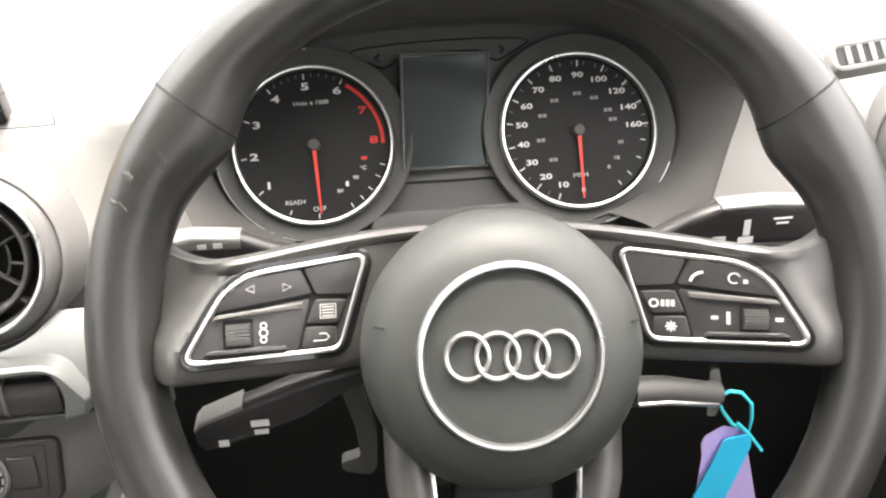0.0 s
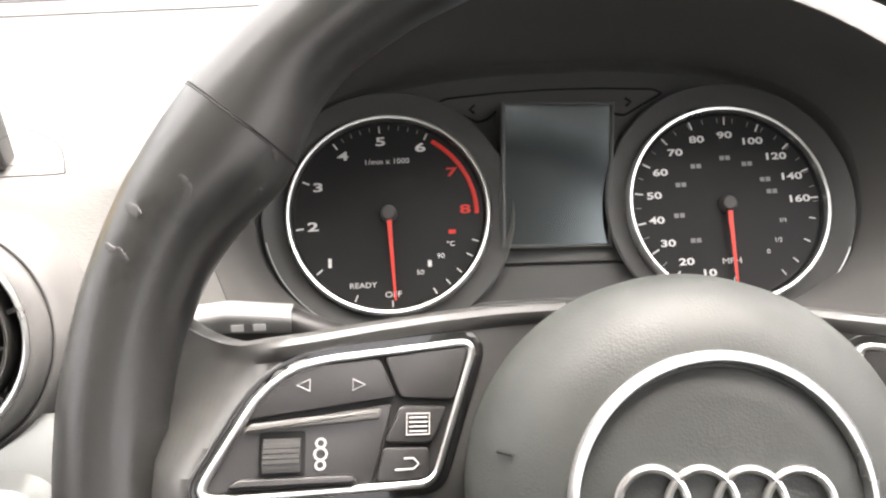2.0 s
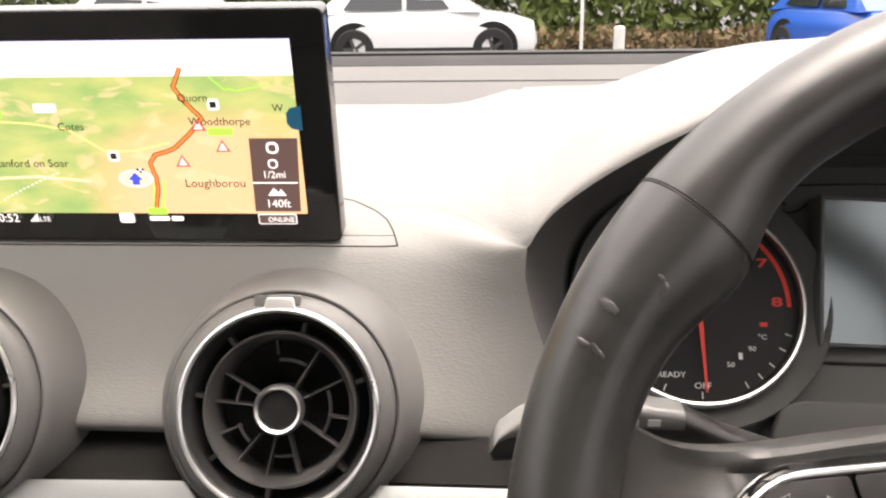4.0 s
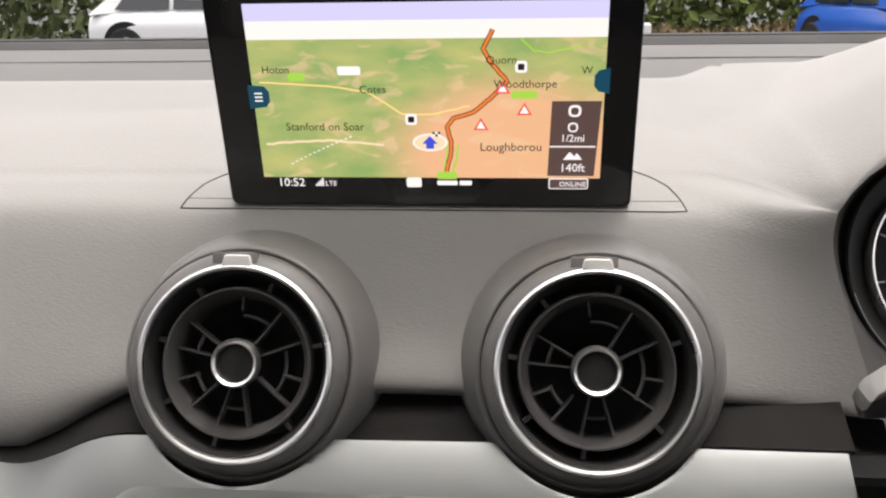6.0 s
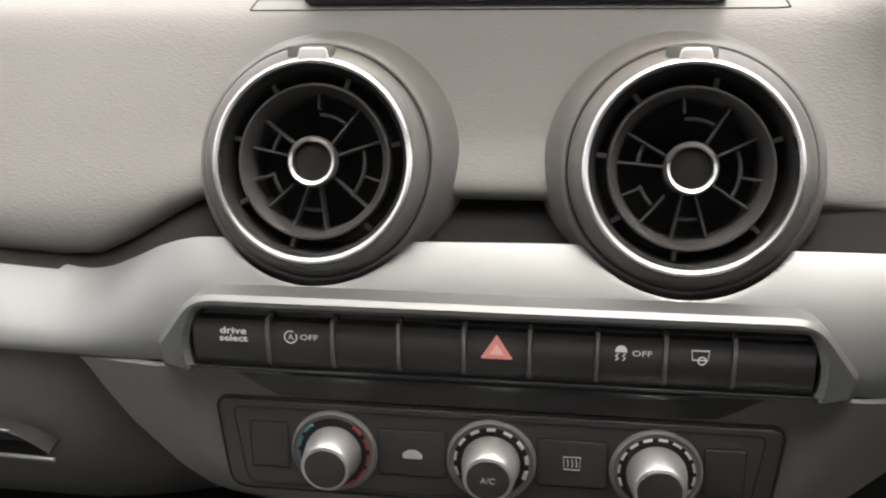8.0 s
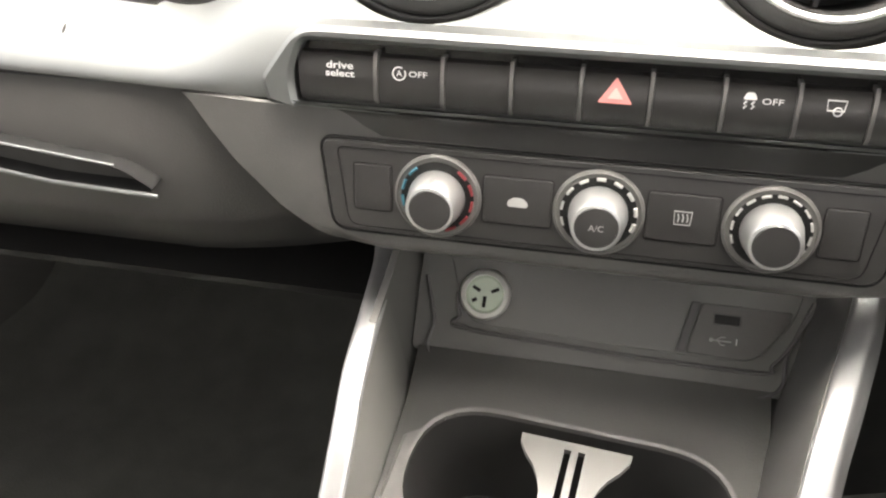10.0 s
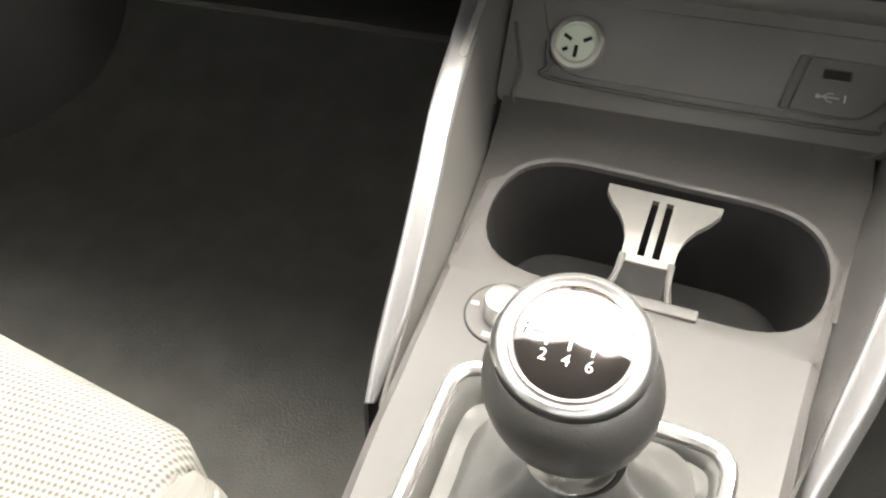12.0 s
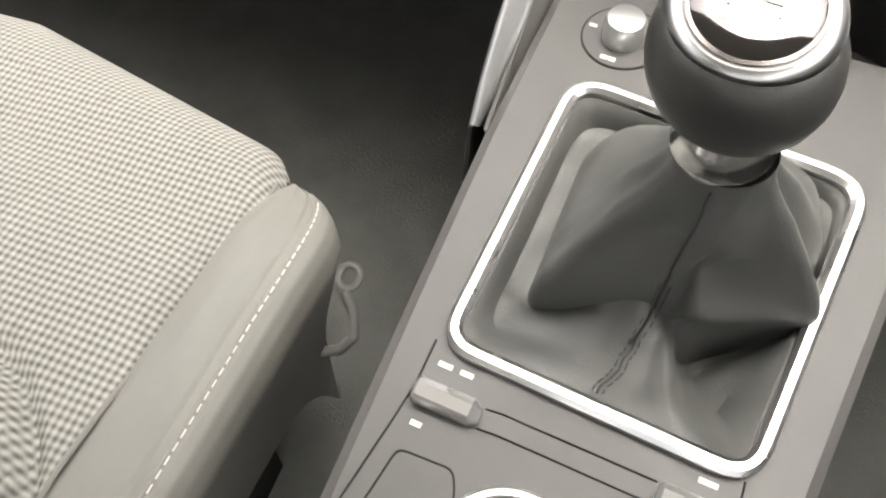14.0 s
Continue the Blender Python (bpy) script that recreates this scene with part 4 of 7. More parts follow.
CH = [0, 0.04, 0.09, 0.15, 0.22, 0.30, 0.38, 0.46, 0.54, 0.62, 0.70, 0.78, 0.86, 0.93, 1.0]
CM = [0, 0.0, 0.02, 0.06, 0.12, 0.20, 0.29, 0.39, 0.50, 0.62, 0.74, 0.85, 0.94, 0.99, 1.0]
FU = [0, 0.06, 0.14, 0.24, 0.36, 0.48, 0.60, 0.70, 0.80, 0.90, 0.97]
gcols = []
for i in range(NK):
    a = -math.pi + 2 * math.pi * i / NK
    o, bp = along(EDGE, a), along(BASE, a)
    rear = near(a, -100, 34)
    deg = math.degrees(a)
    pocket = 1 / (1 + math.exp(-(deg + 64) / 2.2)) / (1 + math.exp((deg + 12) / 3.5))
    zb = -0.010 + 0.018 * rear + 0.018 * pocket + 0.008 * near(a, -6, 14) + 0.006 * near(a, 50, 22) - 0.003 * near(a, -139, 12)
    dip = -0.010 + 0.011 * rear - 0.004 * pocket + 0.008 * near(a, 25, 40)
    top = Vector((0.0008 + 0.0142 * math.cos(a), -0.1545 + 0.0142 * math.sin(a)))
    col = []
    for u in FU:
        p = o.lerp(bp, u)
        w = math.sin(math.pi * min(1, u * 0.95) * 0.5) ** 1.3
        z = lerp(0.0008, dip, min(1.0, w * 1.6)) if u < 0.36 else lerp(dip, zb, max(0.0, (u - 0.42) / 0.58) ** 1.6)
        z += -0.020 * pocket * math.exp(-((u - 0.80) / 0.20) ** 2)
        z += 0.005 * near(a, -71, 6) * math.sin(math.pi * u)
        z += 0.0016 * noise.noise((p.x * 60, p.y * 60, 1.0)) * math.sin(math.pi * u)
        col.append((p.x, p.y, z))
    for h, m_ in zip(CH, CM):
        p = bp.lerp(top, m_)
        bulge = 0.007 * pocket * math.exp(-(h / 0.12) ** 2)
        crease = -0.0028 * near(a, -45, 26) * math.exp(-((h - 0.34) / 0.10) ** 2) + 0.0016 * near(a, -45, 30) * math.exp(-((h - 0.52) / 0.08) ** 2)
        fold = 0.0035 * near(a, -8, 9) * math.sin(math.pi * h) + 0.0032 * near(a, -139, 12) * math.sin(math.pi * h) + 0.0035 * near(a, 28, 8) * math.sin(math.pi * h) - 0.0035 * near(a, 12, 8) * math.sin(math.pi * h)
        sleeve = 0.0016 * math.exp(-((h - 0.70) / 0.05) ** 2) * (0.4 + near(a, -130, 40))
        soft = 0.0018 * noise.noise((2.2 * math.cos(a), 2.2 * math.sin(a), 3.5 * h)) * math.sin(math.pi * h)
        r = bulge + crease + fold + sleeve + soft
        col.append((p.x + r * math.cos(a), p.y + r * math.sin(a), lerp(zb, 0.068, h)))
    gcols.append(col)
b3 = bmesh.new()
loops(b3, [[c[k] for c in gcols] for k in range(len(gcols[0]))])
bmesh.ops.smooth_vert(b3, verts=[v for v in b3.verts if not v.is_boundary], factor=0.35, use_axis_x=True, use_axis_y=True, use_axis_z=True)
part("gaiter", b3, M_BOOT, gear, "creased dark grey leather gaiter")


def gaiter_at(deg, k):
    i = int(round((radians(deg) + math.pi) / (2 * math.pi) * NK)) % NK
    return Vector(gcols[i][k])


ROWS_ = len(gcols[0])
seam_pts = [gaiter_at(lerp(-97, -84, min(1.0, k / 12)) if k < 13 else lerp(-84, -88, (k - 12) / 13), k) for k in range(1, ROWS_ - 1)]
seam_pts = [p + Vector((0, -0.0005, 0.0006)) for p in seam_pts]
part("gaiter_seam", tube(bmesh.new(), seam_pts, 0.0004, seg=6), M_DARKSTITCH, gear, "thin raised leather seam")
b3 = bmesh.new()
for sd in (-1, 1):
    for p, q in zip(seam_pts[:14], seam_pts[1:15]):
        n_ = max(1, int((q - p).length / 0.0022))
        for k in range(n_):
            tube(b3, [p.lerp(q, (k + 0.15) / n_) + Vector((sd * 0.0017, 0, 0.0002)), p.lerp(q, (k + 0.75) / n_) + Vector((sd * 0.0017, 0, 0.0002))], 0.00028, seg=5)
part("stitching", b3, M_DARKSTITCH, gear, "twin rows of dark stitching")
KX, KY = -0.0055, -0.1520
KZ = 0.117
nk = part("neck", lathe(bmesh.new(), [(0.0136, KZ - 0.0515), (0.0144, KZ - 0.0500), (0.0144, KZ - 0.0478), (0.0132, KZ - 0.0460), (0.0126, KZ - 0.042), (0.0122, KZ - 0.028)], 40), M_POLISH, gear, "chromed collar below the knob")
nk.data.transform(Matrix(((1, 0, -0.094, KX + 0.094 * KZ), (0, 1, 0.05, KY - 0.05 * KZ), (0, 0, 1, 0), (0, 0, 0, 1))))
kb = part("knob", lathe(bmesh.new(), [(0.0118, KZ - 0.0350), (0.0150, KZ - 0.0342), (0.0190, KZ - 0.0315), (0.0222, KZ - 0.0268), (0.0239, KZ - 0.0215), (0.0243, KZ - 0.0165), (0.0236, KZ - 0.0115), (0.0216, KZ - 0.0065), (0.0205, KZ - 0.0055)], 56), M_KNOB, gear, "dark leather-covered knob")
kb.data.transform(Matrix(((1, 0, -0.094, KX + 0.094 * KZ), (0, 1, 0.05, KY - 0.05 * KZ), (0, 0, 1, 0), (0, 0, 0, 1))))
kr = part("knob_ring", lathe(bmesh.new(), [(0.0214, KZ - 0.0078), (0.0216, KZ - 0.0062), (0.0206, KZ - 0.0030), (0.0192, KZ - 0.0010), (0.0180, KZ - 0.0004), (0.0170, KZ - 0.0008), (0.0163, KZ - 0.0020), (0.0158, KZ - 0.0022)], 56, (KX, KY, 0)), M_CHROME, gear, "bright chrome cap ring")
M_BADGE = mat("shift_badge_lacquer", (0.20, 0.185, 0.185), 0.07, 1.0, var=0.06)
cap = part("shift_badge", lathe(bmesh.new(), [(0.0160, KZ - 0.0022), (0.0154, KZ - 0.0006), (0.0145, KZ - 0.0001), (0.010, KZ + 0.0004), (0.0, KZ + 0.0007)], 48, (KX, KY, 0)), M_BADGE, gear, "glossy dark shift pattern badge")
b3 = bmesh.new()
for dx in (-0.0060, 0.0, 0.0060):
    block(b3, (KX + dx - 0.00035, KY - 0.0035, KZ + 0.0002), (KX + dx + 0.00035, KY + 0.0035, KZ + 0.0011))
block(b3, (KX - 0.0105, KY - 0.00035, KZ - 0.0002), (KX + 0.0060, KY + 0.00035, KZ + 0.0011))
sl = part("shift_lines", b3, M_WHITE, cap, "pale shift gate lines")
for ch, dx, dy in (("1", -0.006, 0.0062), ("3", 0, 0.0062), ("5", 0.006, 0.0062), ("2", -0.006, -0.0062), ("4", 0, -0.0062), ("6", 0.006, -0.0062), ("R", -0.0118, 0.0)):
    lettering(ch, 0.0046, cap, M_WHITE, KX + dx, KY + dy, KZ + 0.0006)
# the cap of the knob leans a little towards the driver
for o in [kr, cap] + list(cap.children):
    o.data.transform(pose(KX, KY, KZ) @ pose(0, 0, 0, 13) @ pose(-KX, -KY, -KZ))

# ---- round air vents ----


def air_vent(m, spin=0.0):
    v = thing("air_vent", "round dark air vent with a thin chrome ring", "air vent", m, "round dash air vents")
    b = bmesh.new()
    hr = []
    for r, h in ((0.0680, -0.085), (0.0665, -0.050), (0.0640, -0.036), (0.0608, -0.024), (0.0578, -0.0155), (0.0556, -0.0110), (0.0541, -0.0088), (0.0530, -0.0080), (0.0520, -0.0082), (0.0515, -0.0110)):
        hr.append([(r * math.cos(q), r * math.sin(q), h) for q in (2 * math.pi * k / 72 for k in range(72))])
    loops(b, hr)
    part("housing", b, M_BOSS, v, "flared grey housing")
    part("ring_gap", lathe(bmesh.new(), [(0.0517, -0.0098), (0.0511, -0.0098)], 72), M_VOID, v, "dark gap round the grip ring")
    b = bmesh.new()
    nt = 150
    prof = [(0.0512, -0.0105), (0.0512, -0.0050), (0.0500, -0.0028), (0.0476, -0.0008), (0.0455, 0.0002)]
    rings_ = []
    for r, h in prof:
        rings_.append([((r - (0.0005 if (k % 2 and 0.046 < r < 0.0507) else 0)) * math.cos(2 * math.pi * k / (2 * nt)), (r - (0.0005 if (k % 2 and 0.046 < r < 0.0507) else 0)) * math.sin(2 * math.pi * k / (2 * nt)), h) for k in range(2 * nt)])
    loops(b, rings_)
    part("grip_ring", b, M_GRIP, v, "finely ribbed grip ring")
    part("chrome_ring", lathe(bmesh.new(), [(0.0455, -0.0005), (0.0452, 0.0009), (0.0440, 0.0016), (0.0428, 0.0010), (0.0424, -0.0010)], 96), M_CHROME, v, "thin chrome ring")
    part("throat", lathe(bmesh.new(), [(0.0426, -0.0006), (0.0405, -0.0040), (0.0385, -0.014), (0.037, -0.030), (0.020, -0.036), (0.0, -0.036)], 64), M_VOID, v, "black throat")
    bowl = part("bowl", lathe(bmesh.new(), [(0.0342, -0.0165), (0.0350, -0.0055), (0.0345, -0.0028), (0.0335, -0.0028), (0.0306, -0.0075), (0.0292, -0.020)], 64), M_VANE, v, "dark grey inner bowl")
    for a0, a1 in ((62, 96), (-36, 22), (-100, -78), (-160, -134), (150, 174)):
        part("hoop_piece", tube(bmesh.new(), arc(0.0215, spin + a0, spin + a1, 10, -0.0110), 0.0009, seg=6), M_VANE, v)
    for ang, inner_r in ((175, 0.0085), (150, 0.0085), (96, 0.0240), (58, 0.0085), (26, 0.0085), (-8, 0.0215), (-33, 0.0085), (-74, 0.0085), (-102, 0.0085), (-130, 0.0150), (-157, 0.0215)):
        a = radians(spin + ang)
        b = bmesh.new()
        c, s = math.cos(a), math.sin(a)
        tw = 0.0
        pts = []
        for r in (inner_r, lerp(inner_r, 0.0315, 0.35), lerp(inner_r, 0.0315, 0.7), 0.0315):
            aa = a + tw * (r - 0.02) / 0.02
            pts.append((r * math.cos(aa), r * math.sin(aa)))
        ring_ = []
        for (x, y) in pts:
            dx, dy = -y, x
            q = 0.0005 / math.hypot(x, y)
            ring_.append([(x + dx * q, y + dy * q, -0.0085), (x - dx * q, y - dy * q, -0.0085), (x - dx * q, y - dy * q, -0.0145), (x + dx * q, y + dy * q, -0.0145)])
        loops(b, ring_, True, True, True)
        part("vane", b, M_VANE, v)
    part("hub", lathe(bmesh.new(), [(0.0106, -0.020), (0.0106, -0.0025), (0.0092, -0.0020)], 40), M_BLACK, v)
    part("hub_ring", lathe(bmesh.new(), [(0.0113, -0.0045), (0.0112, -0.0012), (0.0102, 0.0004), (0.0090, -0.0004), (0.0086, -0.0030)], 48), M_CHROME, v, "chromed hub ring")
    part("hub_cap", lathe(bmesh.new(), [(0.0086, -0.0032), (0.0070, -0.0024), (0.0, -0.0021)], 40), M_BLACK, v, "black hub cap")
    for ang in (20, 75, 128, 172, 216, 262, 318):
        lug_ = block(bmesh.new(), (0.0352, -0.0010, -0.0120), (0.0395, 0.0010, -0.0060))
        part("throat_lug", lug_, M_VANE, v).data.transform(pose(0, 0, 0, 0, 0, spin + ang))
    part("tab_base", slab(bmesh.new(), rounded([(-0.0120, 0.0455), (0.0090, 0.0455), (0.0090, 0.0505), (-0.0120, 0.0505)], 0.0010, 3), -0.0040, -0.0002, 0.0004), M_BOSS, v, "grey plate below the tab")
    part("marker_tab", slab(bmesh.new(), rounded([(-0.0074, 0.0432), (0.0074, 0.0432), (0.0060, 0.0494), (-0.0060, 0.0494)], 0.0015, 3), -0.0030, 0.0014, 0.0006), M_SATIN, v, "silver marker tab")
    return v


air_vent(VENTS[0], -7)
air_vent(VENTS[1], 0)
air_vent(VENTS[2], 9)

# ---- upright display ----
SF = tilted(0, 0.0784 - 0.178 * 0.0569, 0.0569, -10.1)
disp = thing("navigation_display", "upright black framed display showing a navigation map", "display", SF)
part("display_body", slab(bmesh.new(), rrect(0.2005, 0.114, 0.004, 4, 0, 0.057), -0.012, 0.0, 0.0012), M_PIANO, disp, "gloss black display body")
part("display_back", slab(bmesh.new(), rrect(0.170, 0.090, 0.01, 4, 0, 0.050), -0.022, -0.012), M_BLACK, disp)
LIT = 0.55
G = {k: glow("map_" + k, c, e * LIT) for k, c, e in (
    ("green", (0.42, 0.60, 0.26), 1.0), ("pale", (0.62, 0.70, 0.38), 1.0), ("orange", (0.92, 0.62, 0.36), 1.0), ("sky", (0.62, 0.62, 0.95), 1.0), ("haze", (0.88, 0.88, 0.85), 1.0),
    ("route", (0.80, 0.22, 0.05), 1.0), ("edge", (0.16, 0.05, 0.02), 0.8), ("road", (0.90, 0.70, 0.25), 1.0), ("black", (0.02, 0.02, 0.02), 0.3), ("panel", (0.16, 0.10, 0.09), 0.6), ("white", (0.9, 0.9, 0.9), 1.0),
    ("lime", (0.35, 0.65, 0.08), 1.0), ("blue", (0.05, 0.08, 0.65), 1.0), ("teal", (0.01, 0.10, 0.17), 0.6), ("red", (0.8, 0.10, 0.08), 1.0), ("ink", (0.06, 0.05, 0.04), 0.3), ("pink", (0.90, 0.55, 0.60), 1.0), ("dusk", (0.85, 0.70, 0.45), 1.0))}


def lit(name, poly, key, z, parent=None, label=""):
    b = bmesh.new()
    b.faces.new([b.verts.new((x, y, z)) for x, y in poly])
    return part(name, b, G[key], parent or disp, label, flat=True)


def map_ground():
    """The lit map sheet: green country that shades into the orange town."""
    m = bpy.data.materials.new("map_country")
    m.use_nodes = True
    n, l = m.node_tree.nodes, m.node_tree.links
    b = n["Principled BSDF"]
    tc, no, mp = n.new("ShaderNodeTexCoord"), n.new("ShaderNodeTexNoise"), n.new("ShaderNodeMapping")
    mp.inputs["Scale"].default_value = (1.0, 2.2, 1.0)
    no.inputs["Scale"].default_value, no.inputs["Detail"].default_value = 34, 5
    l.new(tc.outputs["Object"], mp.inputs[0])
    l.new(mp.outputs[0], no.inputs["Vector"])
    ramp = n.new("ShaderNodeValToRGB")
    ramp.color_ramp.elements[0].position, ramp.color_ramp.elements[0].color = 0.36, (0.25, 0.40, 0.13, 1)
    ramp.color_ramp.elements[1].position, ramp.color_ramp.elements[1].color = 0.66, (0.48, 0.50, 0.18, 1)
    l.new(no.outputs["Fac"], ramp.inputs[0])
    gr_ = n.new("ShaderNodeTexGradient")
    gr_.gradient_type = "SPHERICAL"
    m2 = n.new("ShaderNodeMapping")
    m2.inputs["Location"].default_value, m2.inputs["Scale"].default_value = (-0.55, -0.55, 0), (13, 20, 1)
    l.new(tc.outputs["Object"], m2.inputs[0])
    l.new(m2.outputs[0], gr_.inputs[0])
    r2 = n.new("ShaderNodeValToRGB")
    r2.color_ramp.elements[0].position, r2.color_ramp.elements[1].position = 0.10, 0.45
    l.new(gr_.outputs["Fac"], r2.inputs[0])
    mx = n.new("ShaderNodeMix")
    mx.data_type = "RGBA"
    mx.inputs["B"].default_value = (0.80, 0.47, 0.26, 1)
    l.new(r2.outputs[0], mx.inputs["Factor"])
    l.new(ramp.outputs[0], mx.inputs["A"])
    n3, r3, m3 = n.new("ShaderNodeTexNoise"), n.new("ShaderNodeValToRGB"), n.new("ShaderNodeMix")
    n3.inputs["Scale"].default_value, n3.inputs["Detail"].default_value, n3.inputs["Distortion"].default_value = 42, 3, 1.2
    r3.color_ramp.elements[0].position, r3.color_ramp.elements[1].position = 0.56, 0.64
    r3.color_ramp.elements[1].color = (0.55, 0.55, 0.55, 1)
    m3.data_type = "RGBA"
    m3.inputs["B"].default_value = (0.80, 0.56, 0.34, 1)
    l.new(mp.outputs[0], n3.inputs["Vector"])
    l.new(n3.outputs["Fac"], r3.inputs[0])
    l.new(r3.outputs[0], m3.inputs["Factor"])
    l.new(mx.outputs["Result"], m3.inputs["A"])
    l.new(m3.outputs["Result"], b.inputs["Emission Color"])
    b.inputs["Emission Strength"].default_value = LIT
    b.inputs["Base Color"].default_value = (0.02, 0.02, 0.02, 1)
    b.inputs["Roughness"].default_value = 0.3
    return m


MX0, MX1, MY0, MY1 = -0.0815, 0.0845, 0.0155, 0.1005
b = bmesh.new()
b.faces.new([b.verts.new(p) for p in ((MX0, MY0, 0.0004), (MX1, MY0, 0.0004), (MX1, 0.084, 0.0004), (MX0, 0.084, 0.0004))])
part("map_sheet", b, map_ground(), disp, "lit green and orange map", flat=True)
lit("map_sky", [(MX0, 0.0925), (MX1, 0.0925), (MX1, MY1), (MX0, MY1)], "sky", 0.0004, label="lilac sky band of the map")
lit("map_haze", [(MX0, 0.084), (MX1, 0.084), (MX1, 0.0925), (MX0, 0.0925)], "haze", 0.0004)


def ribbon(name, pts, w, key, z):
    b = bmesh.new()
    vs = []
    for i, p in enumerate(pts):
        a, c = Vector(pts[max(i - 1, 0)]), Vector(pts[min(i + 1, len(pts) - 1)])
        d = (c - a).normalized()
        q = Vector((-d.y, d.x)) * w / 2
        vs.append((b.verts.new((p[0] + q.x, p[1] + q.y, z)), b.verts.new((p[0] - q.x, p[1] - q.y, z))))
    for u, v in zip(vs, vs[1:]):
        b.faces.new((u[0], u[1], v[1], v[0]))
    return part(name, b, G[key], disp, flat=True)


def wiggle(pts, n=6, amp=0.0006, seed=0):
    out = []
    for i in range(len(pts) - 1):
        for k in range(n):
            t = k / n
            x, y = lerp(pts[i][0], pts[i + 1][0], t), lerp(pts[i][1], pts[i + 1][1], t)
            out.append((x + amp * noise.noise((x * 300, y * 300, seed)), y + amp * noise.noise((y * 300, x * 300, seed + 7))))
    return out + [pts[-1]]


OY = -0.0567
ribbon("map_road", wiggle([(-0.078, 0.0640), (-0.045, 0.0620), (-0.026, 0.0590), (-0.010, 0.048), (0.004, 0.0480), (0.022, 0.052)], seed=3), 0.0008, "road", 0.0007)
ribbon("map_road", wiggle([(-0.078, 0.0330), (-0.06, 0.0345), (-0.045, 0.035), (-0.02, 0.0325)], seed=5), 0.0012, "dusk", 0.0007)
ribbon("map_road", wiggle([(0.0455, 0.0835), (0.052, 0.0780), (0.058, 0.0770), (0.072, 0.0800)], seed=6), 0.0007, "lime", 0.0007)
for k in range(14):
    dx_, dy_ = lerp(-0.066, -0.036, k / 13), lerp(0.0225, 0.0365, (k / 13) ** 0.9)
    lit("map_dot", [(dx_ - 0.0006, dy_ - 0.0003), (dx_ + 0.0006, dy_ + 0.0001), (dx_ + 0.0005, dy_ + 0.0007), (dx_ - 0.0007, dy_ + 0.0003)], "haze", 0.0007)
ribbon("route_line", wiggle([(0.0100, 0.0185), (0.0125, 0.0270), (0.0130, 0.0340), (0.0110, 0.0420), (0.0140, 0.0460), (0.0235, 0.0490), (0.0330, 0.0570), (0.0395, 0.0640), (0.0330, 0.0720), (0.0285, 0.0790), (0.0330, 0.0880)], seed=11), 0.0013, "route", 0.0010)
ribbon("route_edge", wiggle([(0.0100, 0.0185), (0.0125, 0.0270), (0.0130, 0.0340), (0.0110, 0.0420), (0.0140, 0.0460), (0.0235, 0.0490), (0.0330, 0.0570), (0.0395, 0.0640), (0.0330, 0.0720), (0.0285, 0.0790), (0.0330, 0.0880)], seed=11), 0.0023, "edge", 0.0009)
ribbon("route_done", wiggle([(0.0085, 0.0155), (0.0105, 0.0270), (0.0110, 0.0340)], seed=14), 0.0007, "lime", 0.0009)
ribbon("route_done", wiggle([(0.0125, 0.0155), (0.0155, 0.0270), (0.0165, 0.0330)], seed=12), 0.0010, "lime", 0.0011)
lit("position_disc", [(0.0027 + 0.0085 * math.cos(k * math.pi / 12), 0.0340 + 0.0045 * math.sin(k * math.pi / 12)) for k in range(24)], "haze", 0.0010)
lit("position_disc_field", [(0.0027 + 0.0074 * math.cos(k * math.pi / 12), 0.0340 + 0.0037 * math.sin(k * math.pi / 12)) for k in range(24)], "dusk", 0.0012)
for k in range(6):
    lit("flag_square", [(0.0040 + 0.0013 * (k % 3), 0.0372 + 0.0012 * (k // 3)), (0.0053 + 0.0013 * (k % 3), 0.0372 + 0.0012 * (k // 3)), (0.0053 + 0.0013 * (k % 3), 0.0384 + 0.0012 * (k // 3)), (0.0040 + 0.0013 * (k % 3), 0.0384 + 0.0012 * (k // 3))], "ink" if k % 2 else "white", 0.0016)
for k in range(3):
    lit("tab_line", [(-0.0806, 0.0548 + 0.0018 * k), (-0.0768, 0.0548 + 0.0018 * k), (-0.0768, 0.0555 + 0.0018 * k), (-0.0806, 0.0555 + 0.0018 * k)], "white", 0.0015)
lit("position_arrow", [(0.0008, 0.0310), (0.0046, 0.0310), (0.0046, 0.0335), (0.0064, 0.0335), (0.0027, 0.0375), (-0.0010, 0.0335), (0.0008, 0.0335)], "blue", 0.0014, label="blue position arrow")
for x, y in ((0.0273, 0.0431), (0.0477, 0.0505), (0.0375, 0.0610)):
    t_ = lit("warning_triangle", [(x - 0.0036, y - 0.0028), (x + 0.0036, y - 0.0028), (x, y + 0.0034)], "red", 0.0012)
    lit("triangle_field", [(x - 0.0021, y - 0.0019), (x + 0.0021, y - 0.0019), (x, y + 0.0019)], "white", 0.0015, t_)
for x, y, w in ((-0.0595, 0.0666, 0.008), (0.0476, 0.0576, 0.012), (0.0105, 0.0170, 0.010)):
    lit("road_shield", rrect(w, 0.0038, 0.001, 2, x, y), "lime", 0.0012)
lit("road_shield", rrect(0.0110, 0.0042, 0.001, 2, -0.0342, 0.0694), "white", 0.0012)
for x, y in ((-0.0059, 0.0457), (0.0460, 0.0708)):
    lit("place_icon", rrect(0.0055, 0.0055, 0.0014, 3, x, y), "white", 0.0012)
    lit("place_icon_mark", rrect(0.0030, 0.0030, 0.0005, 2, x, y), "ink", 0.0014)
